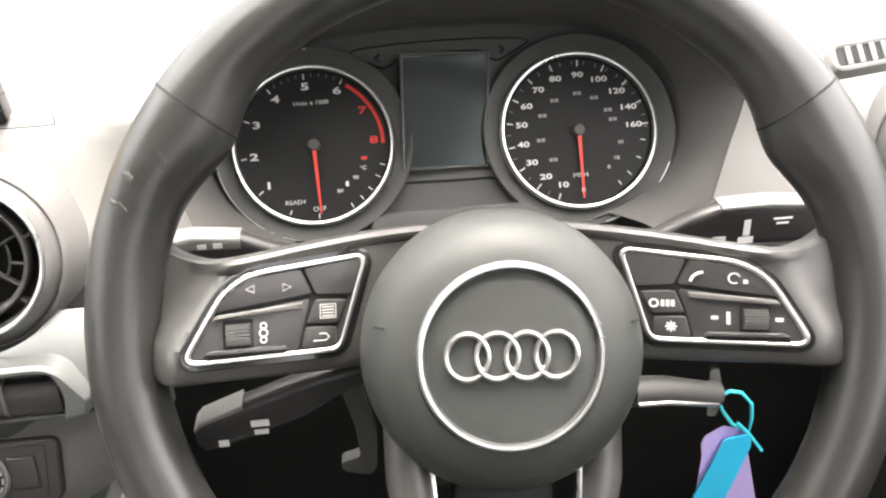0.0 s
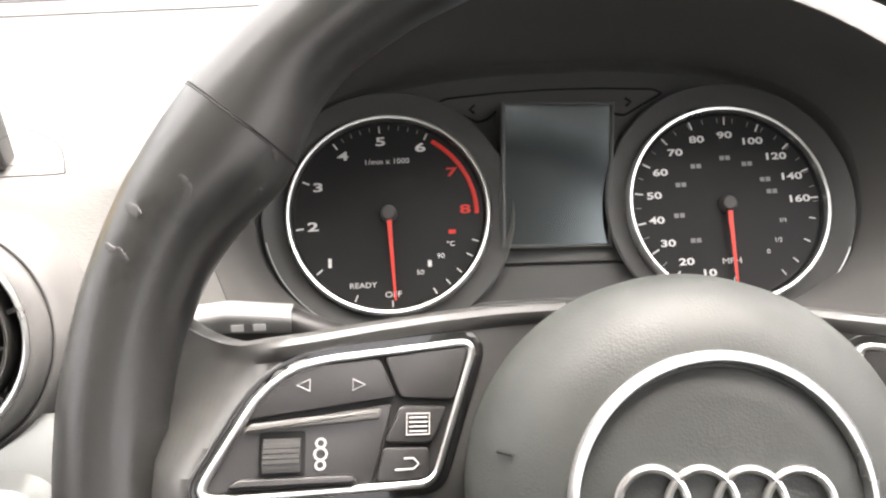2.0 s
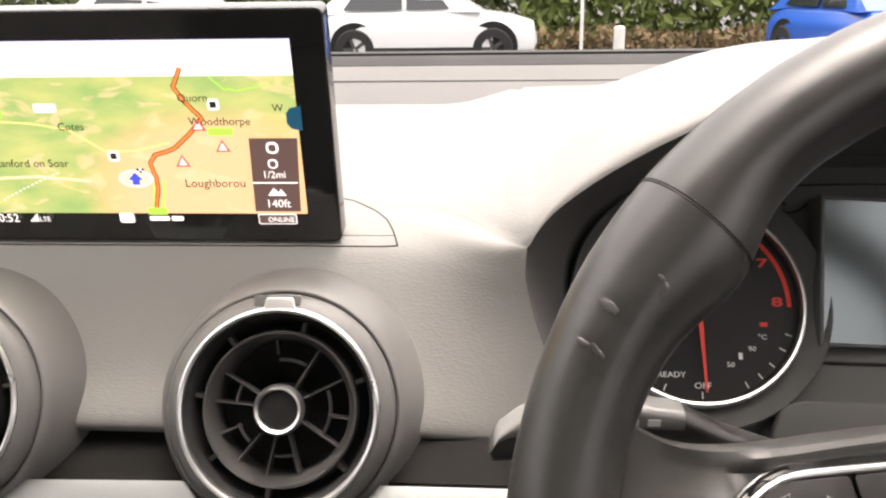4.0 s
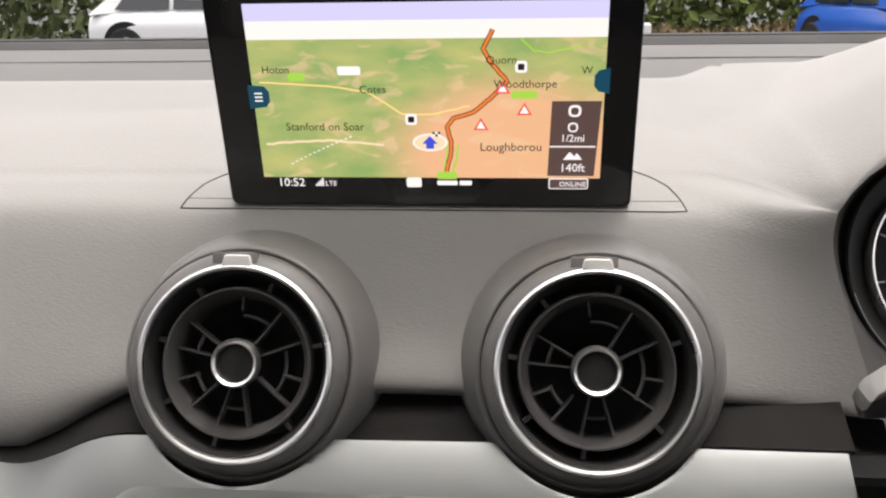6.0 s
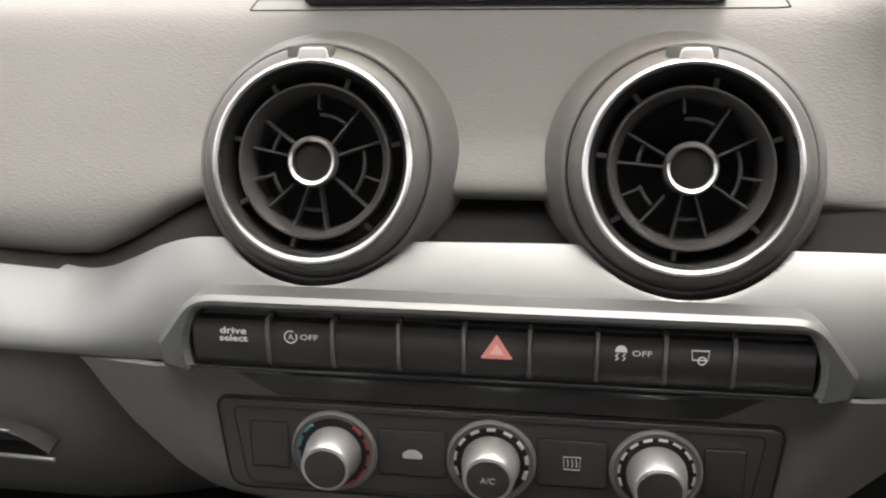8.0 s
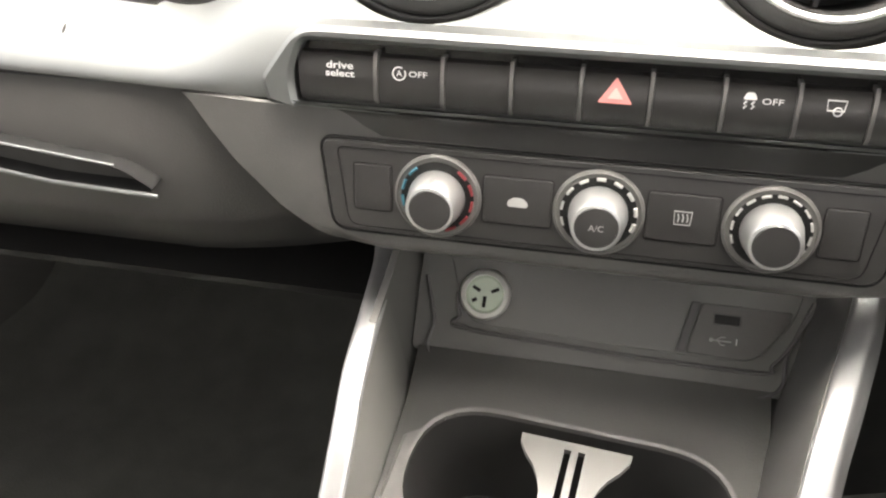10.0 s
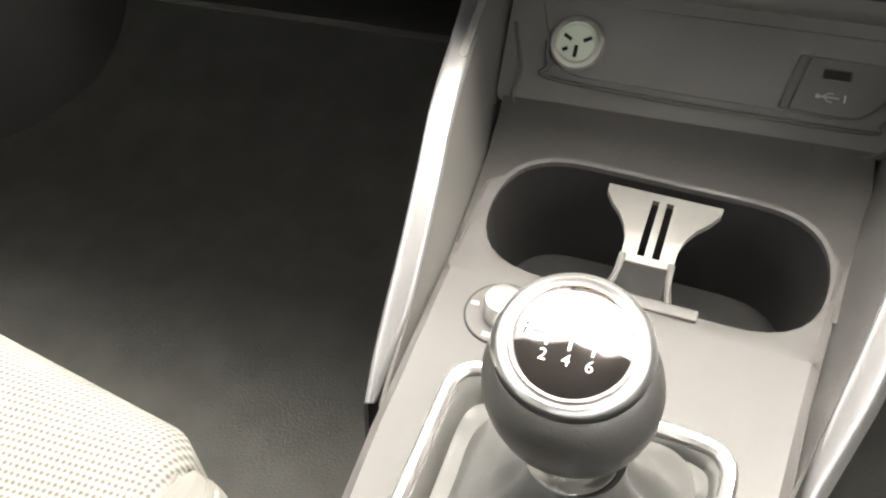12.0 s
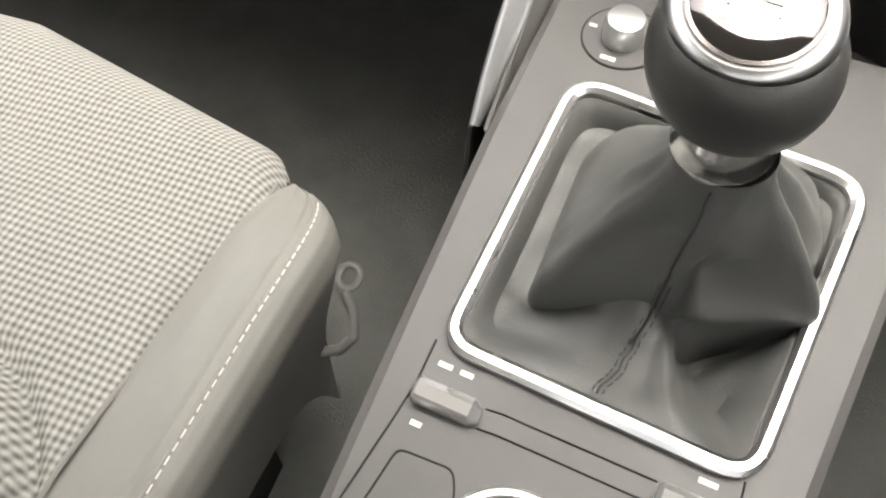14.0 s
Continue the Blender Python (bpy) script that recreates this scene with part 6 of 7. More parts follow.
def spoke(s):
    def section(x):
        yt = smooth_line([0.030, 0.060, 0.088, 0.121, 0.146, 0.158, 0.175], [0.0570, 0.0540, 0.0495, 0.0430, 0.0400, 0.0480, 0.0640], x)
        yb = smooth_line([0.030, 0.045, 0.075, 0.148, 0.160, 0.175], [-0.004, -0.0100, -0.0125, -0.0125, -0.0150, -0.0130], x)

        def face(y):
            """How far the face has dropped to the rim here, and its height."""
            q = min(1.0, max(0.0, (x - 0.1425 + 0.024 * min(1.0, max(0.0, (y - 0.004) / 0.032))) / 0.028))
            q = q * q * (3 - 2 * q)
            return q, lerp(pn(x) - 0.0006, -0.052 if s < 0 else -0.030, q)

        ys = [(yb, -0.020), (yb, -0.006), (yb + 0.0015, -0.002), (yb + 0.005, 0.0), (lerp(yb, yt, 0.3), 0.0), (lerp(yb, yt, 0.45), 0.0), (lerp(yb, yt, 0.6), 0.0), (lerp(yb, yt, 0.75), 0.0), (yt - 0.0068, 0.0), (yt - 0.0048, 0.0019), (yt - 0.0026, 0.0024), (yt - 0.0006, 0.0010), (yt + 0.0008, -0.003), (yt + 0.0008, -0.020)]
        return [(s * x, y, face(y)[1] + (z if z < 0 else z * (1 - face(y)[0]))) for y, z in ys]

    b_ = bmesh.new()
    loops(b_, [section(0.030 + 0.145 * k / 58) for k in range(59)], True, True, True)
    part("spoke", b_, M_SPOKE, wheel, "dark padded spoke")
    padp = rounded([(0.0620, 0.0432), (0.0750, -0.0012), (0.1425, -0.0022), (0.1215, 0.0352)], [0.006, 0.005, 0.007, 0.016], 6)[::-1]
    fp_ = fine_poly(padp, 0.004)
    ch = part("pad_frame", warp(frame_ring(bmesh.new(), inset(fp_, -0.0011), inset(fp_, 0.0011), -0.003, 0.0028, 0.0007), s), M_CHROME, wheel, "chrome frame round the spoke switches")
    part("pad_shadow", warp(frame_ring(bmesh.new(), inset(fp_, -0.0040), inset(fp_, -0.0010), -0.003, 0.0006, 0.0004), s), M_PIANO, ch, "gloss black surround")
    bed = part("pad_bed", warp(slab(bmesh.new(), inset(fp_, 0.0010), -0.004, 0.0006), s), M_VOID, wheel, "spoke switch pad")
    # four switch faces: upper outer, upper inner, lower outer with roller, lower inner pair
    faces = {
        "upper_key": [(0.0870, 0.0255), (0.1300, 0.0195), (0.1220, 0.0338), (0.0925, 0.0375)],
        "corner_key": [(0.0690, 0.0245), (0.0858, 0.0252), (0.0910, 0.0378), (0.0640, 0.0415)],
        "roller_face": [(0.0940, -0.0002), (0.1405, -0.0008), (0.1310, 0.0175), (0.0880, 0.0235)],
        "list_key": [(0.0760, 0.0112), (0.0905, 0.0118), (0.0860, 0.0228), (0.0712, 0.0222)],
        "back_key": [(0.0770, 0.0005), (0.0928, 0.0000), (0.0908, 0.0103), (0.0768, 0.0098)],
    }
    for nm, q in faces.items():
        o = part(nm, warp(slab(bmesh.new(), fine_poly(rounded(q, 0.0018, 3), 0.004), -0.002, 0.0020 if nm != "roller_face" else 0.0012, 0.0006), s), M_BTN, bed)
        if nm == "roller_face":
            part("roller_well", warp(slab(bmesh.new(), fine_poly(rrect(0.0125, 0.0135, 0.001, 2, 0.1195, 0.0094)), 0.0008, 0.0016), s), M_VOID, o)
            for k in range(7):
                q0 = -0.6 + 0.2 * k
                bb = bmesh.new()
                block(bb, (0.1145, 0.0094 + 0.0055 * math.sin(q0 * 1.4) - 0.0006, 0.0012), (0.1245, 0.0094 + 0.0055 * math.sin(q0 * 1.4) + 0.0006, 0.0012 + 0.0032 * math.cos(q0 * 1.4)))
                part("roller_rib", warp(bb, s), M_HOUS, o)
            bb = bmesh.new()
            slab(bb, fine_poly(rounded([(0.098, 0.0002), (0.134, 0.0004), (0.131, 0.0032), (0.100, 0.0030)], 0.0008, 2)), 0.0010, 0.0034, 0.0009)
            part("roller_lip", warp(bb, s), M_BTN, o)
            bb = bmesh.new()
            slab(bb, fine_poly(rounded([(0.092, 0.0190), (0.130, 0.0158), (0.1285, 0.0185), (0.0915, 0.0222)], 0.0008, 2)), 0.0010, 0.0030, 0.0009)
            part("roller_brow", warp(bb, s), M_DARK, o)
    bb = bmesh.new()
    if s < 0:
        for x, d in ((0.1140, 1), (0.0985, -1)):
            tube(bb, [(x + d * 0.0020, 0.0295, 0.0022), (x - d * 0.0016, 0.0312, 0.0022), (x - d * 0.0016, 0.0278, 0.0022)], 0.00028, True, 5)
        for k in range(4):
            tube(bb, [(0.0775, 0.0150 + 0.0014 * k, 0.0022), (0.0830, 0.0150 + 0.0014 * k, 0.0022)], 0.0003, seg=5)
        tube(bb, [(0.0768, 0.0140, 0.0022), (0.0838, 0.0140, 0.0022), (0.0838, 0.0204, 0.0022), (0.0768, 0.0204, 0.0022)], 0.0003, True, 5)
        tube(bb, [(0.0872, 0.0035, 0.0022), (0.0815, 0.0035, 0.0022), (0.0800, 0.0050, 0.0022), (0.0815, 0.0068, 0.0022), (0.0845, 0.0068, 0.0022)], 0.00035, seg=5)
        for k in range(3):
            tube(bb, arc(0.0013 + 0.0004 * (k == 1), 0, 360, 10, 0.0016, 0.1090, 0.0060 + 0.0032 * k)[:-1], 0.0004, True, 5)
    else:
        tube(bb, [(0.0925, 0.0270, 0.0022), (0.0935, 0.0292, 0.0022), (0.0955, 0.0308, 0.0022), (0.0980, 0.0315, 0.0022)], 0.0008, seg=6)
        tube(bb, arc(0.0024, 20, 300, 10, 0.0022, 0.1110, 0.0285), 0.0004, seg=5)
        bars(bb, 0.1160, 0.0270, 0.0021, 0.0026, 0.0020)
        tube(bb, arc(0.0018, 0, 360, 10, 0.0022, 0.0768, 0.0165)[:-1], 0.0005, True, 5)
        bars(bb, 0.0832, 0.0165, 0.0021, 0.0066, 0.0032, 3, 0.3)
        for k in range(8):
            q = k * math.pi / 4
            tube(bb, [(0.0842, 0.0052, 0.0022), (0.0842 + 0.0025 * math.cos(q), 0.0052 + 0.0025 * math.sin(q), 0.0022)], 0.00045, seg=5)
        bars(bb, 0.1035, 0.0098, 0.0014, 0.0040, 0.0018, 1)
        bars(bb, 0.1090, 0.0096, 0.0014, 0.0022, 0.0060, 1)
        bars(bb, 0.1300, 0.0092, 0.0014, 0.0044, 0.0018, 1)
    part("printed_symbol", warp(bb, s), M_SOFTPRINT, bed, "pale printed switch symbols")
    # lower fork of the wheel
    part("lower_spoke", tube(bmesh.new(), [(s * 0.046, -0.030, -0.034), (s * 0.044, -0.060, -0.030), (s * 0.036, -0.10, -0.024), (s * 0.030, -0.150, -0.020)], [0.010, 0.011, 0.010, 0.009], seg=14), M_SPOKE, wheel, "grey lower spoke")
    part("spoke_strip", tube(bmesh.new(), [(s * 0.0345, -0.048, -0.027), (s * 0.0325, -0.075, -0.021), (s * 0.025, -0.12, -0.016)], 0.0014, seg=8), M_CHROME, wheel, "bright strip on the lower spoke")


spoke(-1)
spoke(1)
part("hub_back", lathe(bmesh.new(), [(0.060, -0.050), (0.052, -0.075), (0.045, -0.095)], 40), M_BLACK, wheel)
part("lower_bridge", slab(bmesh.new(), rrect(0.050, 0.05, 0.01, 4, 0, -0.085), -0.050, -0.034, 0.003), M_BLACK, wheel, "gloss black lower spoke infill")

# ---- steering column and stalks ----
col = thing("steering_column", "black steering column shroud", "steering column", tilted(0.3713, -0.1596, 0.0175, 27.3))
b = bmesh.new()
loops(b, [[(x, y, z) for x, y in rounded([(-w, lo), (w, lo), (w * 0.85, hi), (-w * 0.85, hi)], 0.015, 4)] for w, lo, hi, z in ((0.050, -0.075, 0.022, -0.088), (0.056, -0.085, 0.028, -0.105), (0.060, -0.095, 0.020, -0.20), (0.062, -0.10, 0.0, -0.27))], True, True, True)
part("shroud", b, M_BLACK, col, "black column shroud")
lever_ = rounded([(0.288, -0.050), (0.298, -0.043), (0.308, -0.096), (0.306, -0.121), (0.302, -0.127), (0.286, -0.122), (0.285, -0.115), (0.297, -0.112), (0.296, -0.090)], 0.003, 3)
bl_ = bmesh.new()
loops(bl_, [[(x, y, z) for x, z in lever_] for y in (-0.062, -0.070)], True, True, True)
part("column_lever", bl_, M_HOUS, col, "dark grey lever at the column's flank").data.transform(col.matrix_basis.inverted())
part("shroud_joint", tube(bmesh.new(), [(-0.055, -0.02, -0.11), (-0.060, -0.02, -0.2)], 0.0008, seg=5), M_VOID, col)


def stalk(name, label, pts, widths, depth, cap, bars_at, lo=0.26, rake=0.0):
    st = thing(name, label, "control stalk", group="column stalks")
    b_ = bmesh.new()
    rings_ = []
    for (p, w) in zip(pts, widths):
        prof = rounded([(-depth / 2, -w / 2), (depth / 2, -w / 2), (depth / 2, w / 2), (-depth / 2, w / 2)], min(w, depth) * 0.4, 4)
        rings_.append([(p[0], p[1] + q[0], p[2] + q[1]) for q in prof])
    # the tip is raked: its upper edge starts further in
    lean_ = lambda k, p, q: p[0] + (rake * (q[1] + 0.005) if k < 2 else 0.0)
    rings_ = [[(lean_(k, p, (0, c[2] - p[2])), c[1], c[2]) for c in r] for k, (r, p) in enumerate(zip(rings_, pts))]
    loops(b_, rings_, True, True, True)
    part("stalk_body", b_, M_BTN, st)
    b_ = bmesh.new()
    rings_ = []
    for (p, w) in list(zip(pts, widths))[:cap]:
        prof = rounded([(-depth / 2 - 0.0004, w * lo), (depth / 2, w * lo), (depth / 2, w / 2 + 0.0006), (-depth / 2 - 0.0004, w / 2 + 0.0006)], 0.004, 5)
        rings_.append([(p[0], p[1] + q[0], p[2] + q[1]) for q in prof])
    rings_ = [[(lean_(k, p, (0, c[2] - p[2])) - 0.0003 * (k < 2), c[1], c[2]) for c in r] for k, (r, p) in enumerate(zip(rings_, pts))]
    loops(b_, rings_, True, True, True)
    part("stalk_cap", b_, M_CAP, st, "pale metallic upper face")
    b_ = bmesh.new()
    for x, y, z, w, h in bars_at:
        block(b_, (x - w / 2, y, z - h / 2), (x + w / 2, y + 0.0004, z + h / 2))
    part("stalk_mark", b_, M_WHITE, st, "pale printed marks")
    return st


stalk("indicator_stalk", "dark indicator stalk with a pale upper face and white marks", [(0.1735, -0.042, 0.0130), (0.1775, -0.042, 0.0140), (0.192, -0.042, 0.0165), (0.222, -0.041, 0.0192), (0.246, -0.039, 0.0172), (0.262, -0.037, 0.0100), (0.330, -0.03, -0.016)], [0.008, 0.0185, 0.0215, 0.0205, 0.0170, 0.014, 0.011], 0.014, 5, [(0.2265, -0.0485, 0.0236, 0.0046, 0.0026), (0.2345, -0.0478, 0.0232, 0.0046, 0.0026)], 0.02, 0.55)
stalk("wiper_stalk", "dark wiper stalk with a pale upper edge and printed marks", [(0.580, -0.032, -0.001), (0.578, -0.032, -0.001), (0.572, -0.032, -0.0005), (0.540, -0.031, 0.0010), (0.512, -0.030, 0.0010), (0.496, -0.028, -0.0020), (0.478, -0.026, -0.010), (0.42, -0.02, -0.016)], [0.012, 0.019, 0.0255, 0.0275, 0.0255, 0.019, 0.014, 0.014], 0.014, 5, [(0.512, -0.0377, -0.0060, 0.008, 0.003), (0.5275, -0.0385, 0.0005, 0.004, 0.010), (0.5275, -0.0385, -0.0075, 0.009, 0.004), (0.548, -0.0390, 0.0050, 0.011, 0.0012), (0.548, -0.0390, 0.0020, 0.007, 0.0012)], 0.38)
stalk("cruise_stalk", "dark cruise control stalk with a pale upper edge", [(0.2205, -0.109, -0.0475), (0.224, -0.109, -0.0480), (0.245, -0.107, -0.0425), (0.275, -0.103, -0.0350), (0.292, -0.100, -0.030), (0.335, -0.09, -0.025)], [0.010, 0.0195, 0.0225, 0.0230, 0.016, 0.014], 0.014, 3, [(0.2335, -0.1162, -0.0515, 0.005, 0.004), (0.2525, -0.1148, -0.0420, 0.009, 0.004), (0.2525, -0.1148, -0.0475, 0.007, 0.003)], 0.40)

# ---- ignition key on a cable tie, with tags ----
key = thing("ignition_key", "silver ignition key hanging with a blue strap", "key")
bl = bmesh.new()
loops(bl, [[(x, -0.002 + d, z) for x, z in rounded([(0.5250, -0.1285), (0.5310, -0.1275), (0.5345, -0.1415), (0.5385, -0.152), (0.5335, -0.1700), (0.5270, -0.1690), (0.5262, -0.148)], 0.002, 3)] for d in (-0.0015, 0.0015)], True, True, True)
part("key_bow", bl, mat("bright_key_metal", (0.85, 0.87, 0.88), 0.25, 1.0), key, "bright metal key bow")
part("key_barrel", tube(bmesh.new(), [(0.468, -0.012, -0.1330), (0.490, -0.010, -0.1360), (0.532, -0.004, -0.1500)], [0.0105, 0.0100, 0.0085], seg=18), M_HOUS, key, "dark stalk-like lock barrel")
part("barrel_line", tube(bmesh.new(), [(0.470, -0.0225, -0.1360), (0.492, -0.0200, -0.1390), (0.530, -0.0125, -0.1520)], 0.0016, seg=8), M_CHROME, key, "bright line along the barrel")
M_BLUE = mat("bright_blue_ribbon", (0.02, 0.60, 0.95), 0.45, var=0.06)
M_LILAC = mat("lilac_card", (0.62, 0.50, 0.92), 0.6, var=0.04)
M_TIE = mat("turquoise_plastic", (0.05, 0.62, 0.72), 0.35, var=0.06)
part("cable_tie", tube(bmesh.new(), [(0.5330, -0.004, -0.1530), (0.5400, -0.006, -0.1465), (0.5480, -0.007, -0.1480), (0.5560, -0.008, -0.1580), (0.5580, -0.008, -0.1720), (0.5575, -0.008, -0.1840), (0.5450, -0.007, -0.1760), (0.5370, -0.005, -0.1640)], 0.0014, True, 8), M_TIE, key, "turquoise cable tie loop")
part("tie_tail", tube(bmesh.new(), [(0.5480, -0.008, -0.1740), (0.5575, -0.009, -0.1850), (0.5690, -0.009, -0.2020)], 0.0013, seg=8), M_TIE, key)
for nm, poly, yy, mt, lb in (("blue_tag", [(0.5400, -0.1870), (0.5590, -0.1840), (0.5600, -0.1960), (0.5440, -0.2560), (0.5170, -0.2560)], -0.0095, M_BLUE, "bright blue ribbon tag"), ("lilac_tag", [(0.5270, -0.1870), (0.5400, -0.1790), (0.5560, -0.1850), (0.5740, -0.2560), (0.5260, -0.2560), (0.5270, -0.2050), (0.5250, -0.1940)], -0.0045, M_LILAC, "lilac card tag")):
    bl = bmesh.new()
    loops(bl, [[(x, yy + d, z) for x, z in rounded(poly, 0.002, 3)] for d in (-0.0006, 0.0006)], True, True, True)
    part(nm, bl, mt, key, lb)
for o in key.children:
    o.data.transform(pose(0.009, 0, 0))

# ---- instrument cluster ----
DM = tilted(0.2803, 0.0905, 0.0194, 33.0)
clu = thing("instrument_cluster", "instrument cluster with two chrome-ringed round dials and a dark display", "instrument cluster", DM)


def bound(q, k=1.0, cx=0.0905, cy=0.003, hw=0.160, hh=0.0755):
    c, s = math.cos(q), math.sin(q)
    e = 2.6
    r = (abs(c / hw) ** e + abs(s / hh) ** e) ** (-1 / e)
    return (cx + k * r * c, cy + k * r * s)


NB = 96
QS = [2 * math.pi * k / NB for k in range(NB)]
b = bmesh.new()
b.faces.new([b.verts.new((*bound(q, 1.02), -0.006)) for q in QS])
part("face_plate", b, M_CLUSTER, clu, "dark grey cluster surround")
b = bmesh.new()
loops(b, [[(*bound(q, k), z) for q in QS] for k, z in ((0.965, -0.006), (0.985, -0.004), (1.0, 0.001), (1.012, 0.0012), (1.02, -0.003))])
part("surround_lip", b, M_CLUSTER, clu)


def dial(cx, cy):
    d = part("dial_face", lathe(bmesh.new(), [(0.0520, -0.0020), (0.0500, -0.0045), (0.0, -0.0045)], 80, (cx, cy, 0)), M_DIALFACE, clu, "black dial face")
    part("dial_ring", lathe(bmesh.new(), [(0.0545, -0.0055), (0.0540, 0.0005), (0.0530, 0.0018), (0.0519, 0.0014), (0.0514, -0.0025)], 96, (cx, cy, 0)), M_CHROME, d, "satin chrome ring")
    part("dial_well", lathe(bmesh.new(), [(0.0665, 0.0015), (0.0655, 0.0030), (0.0640, 0.0018), (0.0600, -0.0035), (0.0545, -0.0058)], 96, (cx, cy, 0)), M_CLUSTER, d)
    return d


ta = dial(0.0, 0.0)
sp = dial(0.1803, -0.0042)
for (cx, cy, a0, a1) in ((0, 0, 192, 258), (0.1803, -0.0042, -80, -25)):
    part("well_edge", tube(bmesh.new(), arc(0.0652, a0, a1, 30, 0.0026, cx, cy), 0.0004, seg=6), M_ALU, clu, "pale lower edge of the dial well")
DZ = -0.0042


def ticks(d, cx, cy, angs, r0, r1, w, m):
    for a in angs:
        q = radians(a)
        b_ = bmesh.new()
        c, s = math.cos(q), math.sin(q)
        b_.faces.new([b_.verts.new((cx + r * c - t * s, cy + r * s + t * c, DZ)) for r, t in ((r0, -w), (r1, -w), (r1, w), (r0, w))])
        part("scale_tick", b_, m, d, flat=True)


for k in range(1, 9):
    a = radians(249 - 31 * k)
    lettering(str(k), 0.0066, ta, M_WHITE if k < 7 else M_RED, 0.0405 * math.cos(a), 0.0405 * math.sin(a), DZ, wide=1.8, bold=0.00016)
ticks(ta, 0, 0, [249 - 31 * k for k in range(1, 7)], 0.0455, 0.0495, 0.0004, M_WHITE)
ticks(ta, 0, 0, [249 - 31 * (4 + 0.2 * k) for k in range(1, 11)], 0.0470, 0.0495, 0.0002, M_GREYPRINT)
ticks(ta, 0, 0, [270, 247, -62, -52, -42, -30, -20], 0.0460, 0.0495, 0.0003, M_WHITE)
part("red_band", tube(bmesh.new(), arc(0.0465, 58, -2, 30, DZ, 0, 0), 0.0012, seg=6, flat=0.3), M_RED, ta, "red warning band")
for tx, x, y, sz in (("READY", -0.0150, -0.0375, 0.0040), ("OFF", 0.0005, -0.0430, 0.0044), ("1/min x 1000", 0.0, 0.0292, 0.0040), ("90", 0.0262, -0.0238, 0.0036), ("50", 0.0150, -0.0320, 0.0036), ("\u00b0C", 0.0318, -0.0176, 0.0036)):
    lettering(tx, sz, ta, M_WHITE, x, y, DZ, wide=1.15)
part("temperature_symbol", bars(bmesh.new(), 0.0205, -0.0275, DZ, 0.0026, 0.0034), M_WHITE, ta)
part("warning_mark", bars(bmesh.new(), 0.0335, -0.0110, DZ, 0.0050, 0.0022), M_RED, ta)
SX, SY = 0.1803, -0.0042
SPEED = [("10", 249), ("20", 230), ("30", 210), ("40", 190), ("50", 170), ("60", 150), ("70", 129), ("80", 108), ("90", 85), ("100", 63), ("120", 41), ("140", 21), ("160", 2)]
for tx, a in SPEED:
    lettering(tx, 0.0052, sp, M_WHITE, SX + 0.0390 * math.cos(radians(a)), SY + 0.0390 * math.sin(radians(a)), DZ, wide=1.6, bold=0.00012)
ticks(sp, SX, SY, [249.5 - 10 * k for k in range(26)], 0.0462, 0.0490, 0.0002, M_GREYPRINT)
ticks(sp, SX, SY, [a for _, a in SPEED], 0.0450, 0.0495, 0.0004, M_WHITE)
ticks(sp, SX, SY, [-12, -28, -44, -56], 0.0440, 0.0475, 0.0003, M_WHITE)
for a in (225, 190, 152, 122, 85, 58, 30, 14):
    part("inner_mark", bars(bmesh.new(), SX + 0.0262 * math.cos(radians(a)), SY + 0.0262 * math.sin(radians(a)), DZ, 0.0062, 0.0024, 2, 0.2), M_GREYPRINT, sp)
lettering("MPH", 0.0044, sp, M_WHITE, SX - 0.001, SY - 0.0305, DZ, wide=1.2)
lettering("0", 0.0056, sp, M_WHITE, SX, SY - 0.0410, DZ)
for x, y, tx in ((0.0290, -0.0100, "1/1"), (0.0250, -0.0205, "1/2"), (0.0190, -0.0265, "0")):
    lettering(tx, 0.0034, sp, M_WHITE, SX + x, SY + y, DZ)
M_NEEDLE = mat("needle_red", (0.75, 0.06, 0.04), 0.4)
for cx, cy, d, lean in ((0, 0, ta, 2.0), (SX, SY, sp, -1.0)):
    b = bmesh.new()
    loops(b, [[(-0.0013, 0.0, 0.0012), (0.0013, 0.0, 0.0012), (0.0013, 0.0, 0.0), (-0.0013, 0.0, 0.0)], [(-0.0005, -0.0465, 0.0008), (0.0005, -0.0465, 0.0008), (0.0005, -0.0465, 0.0), (-0.0005, -0.0465, 0.0)]], True, True, True)
    nd = part("needle", b, M_NEEDLE, d, "red needle at rest")
    nd.data.transform(pose(cx, cy, DZ + 0.0030, 0, 0, lean))
    part("needle_hub", lathe(bmesh.new(), [(0.0044, DZ), (0.0042, DZ + 0.0040), (0.0032, DZ + 0.0052), (0.0, DZ + 0.0055)], 32, (cx, cy, 0)), M_HOUS, d, "dark needle hub")
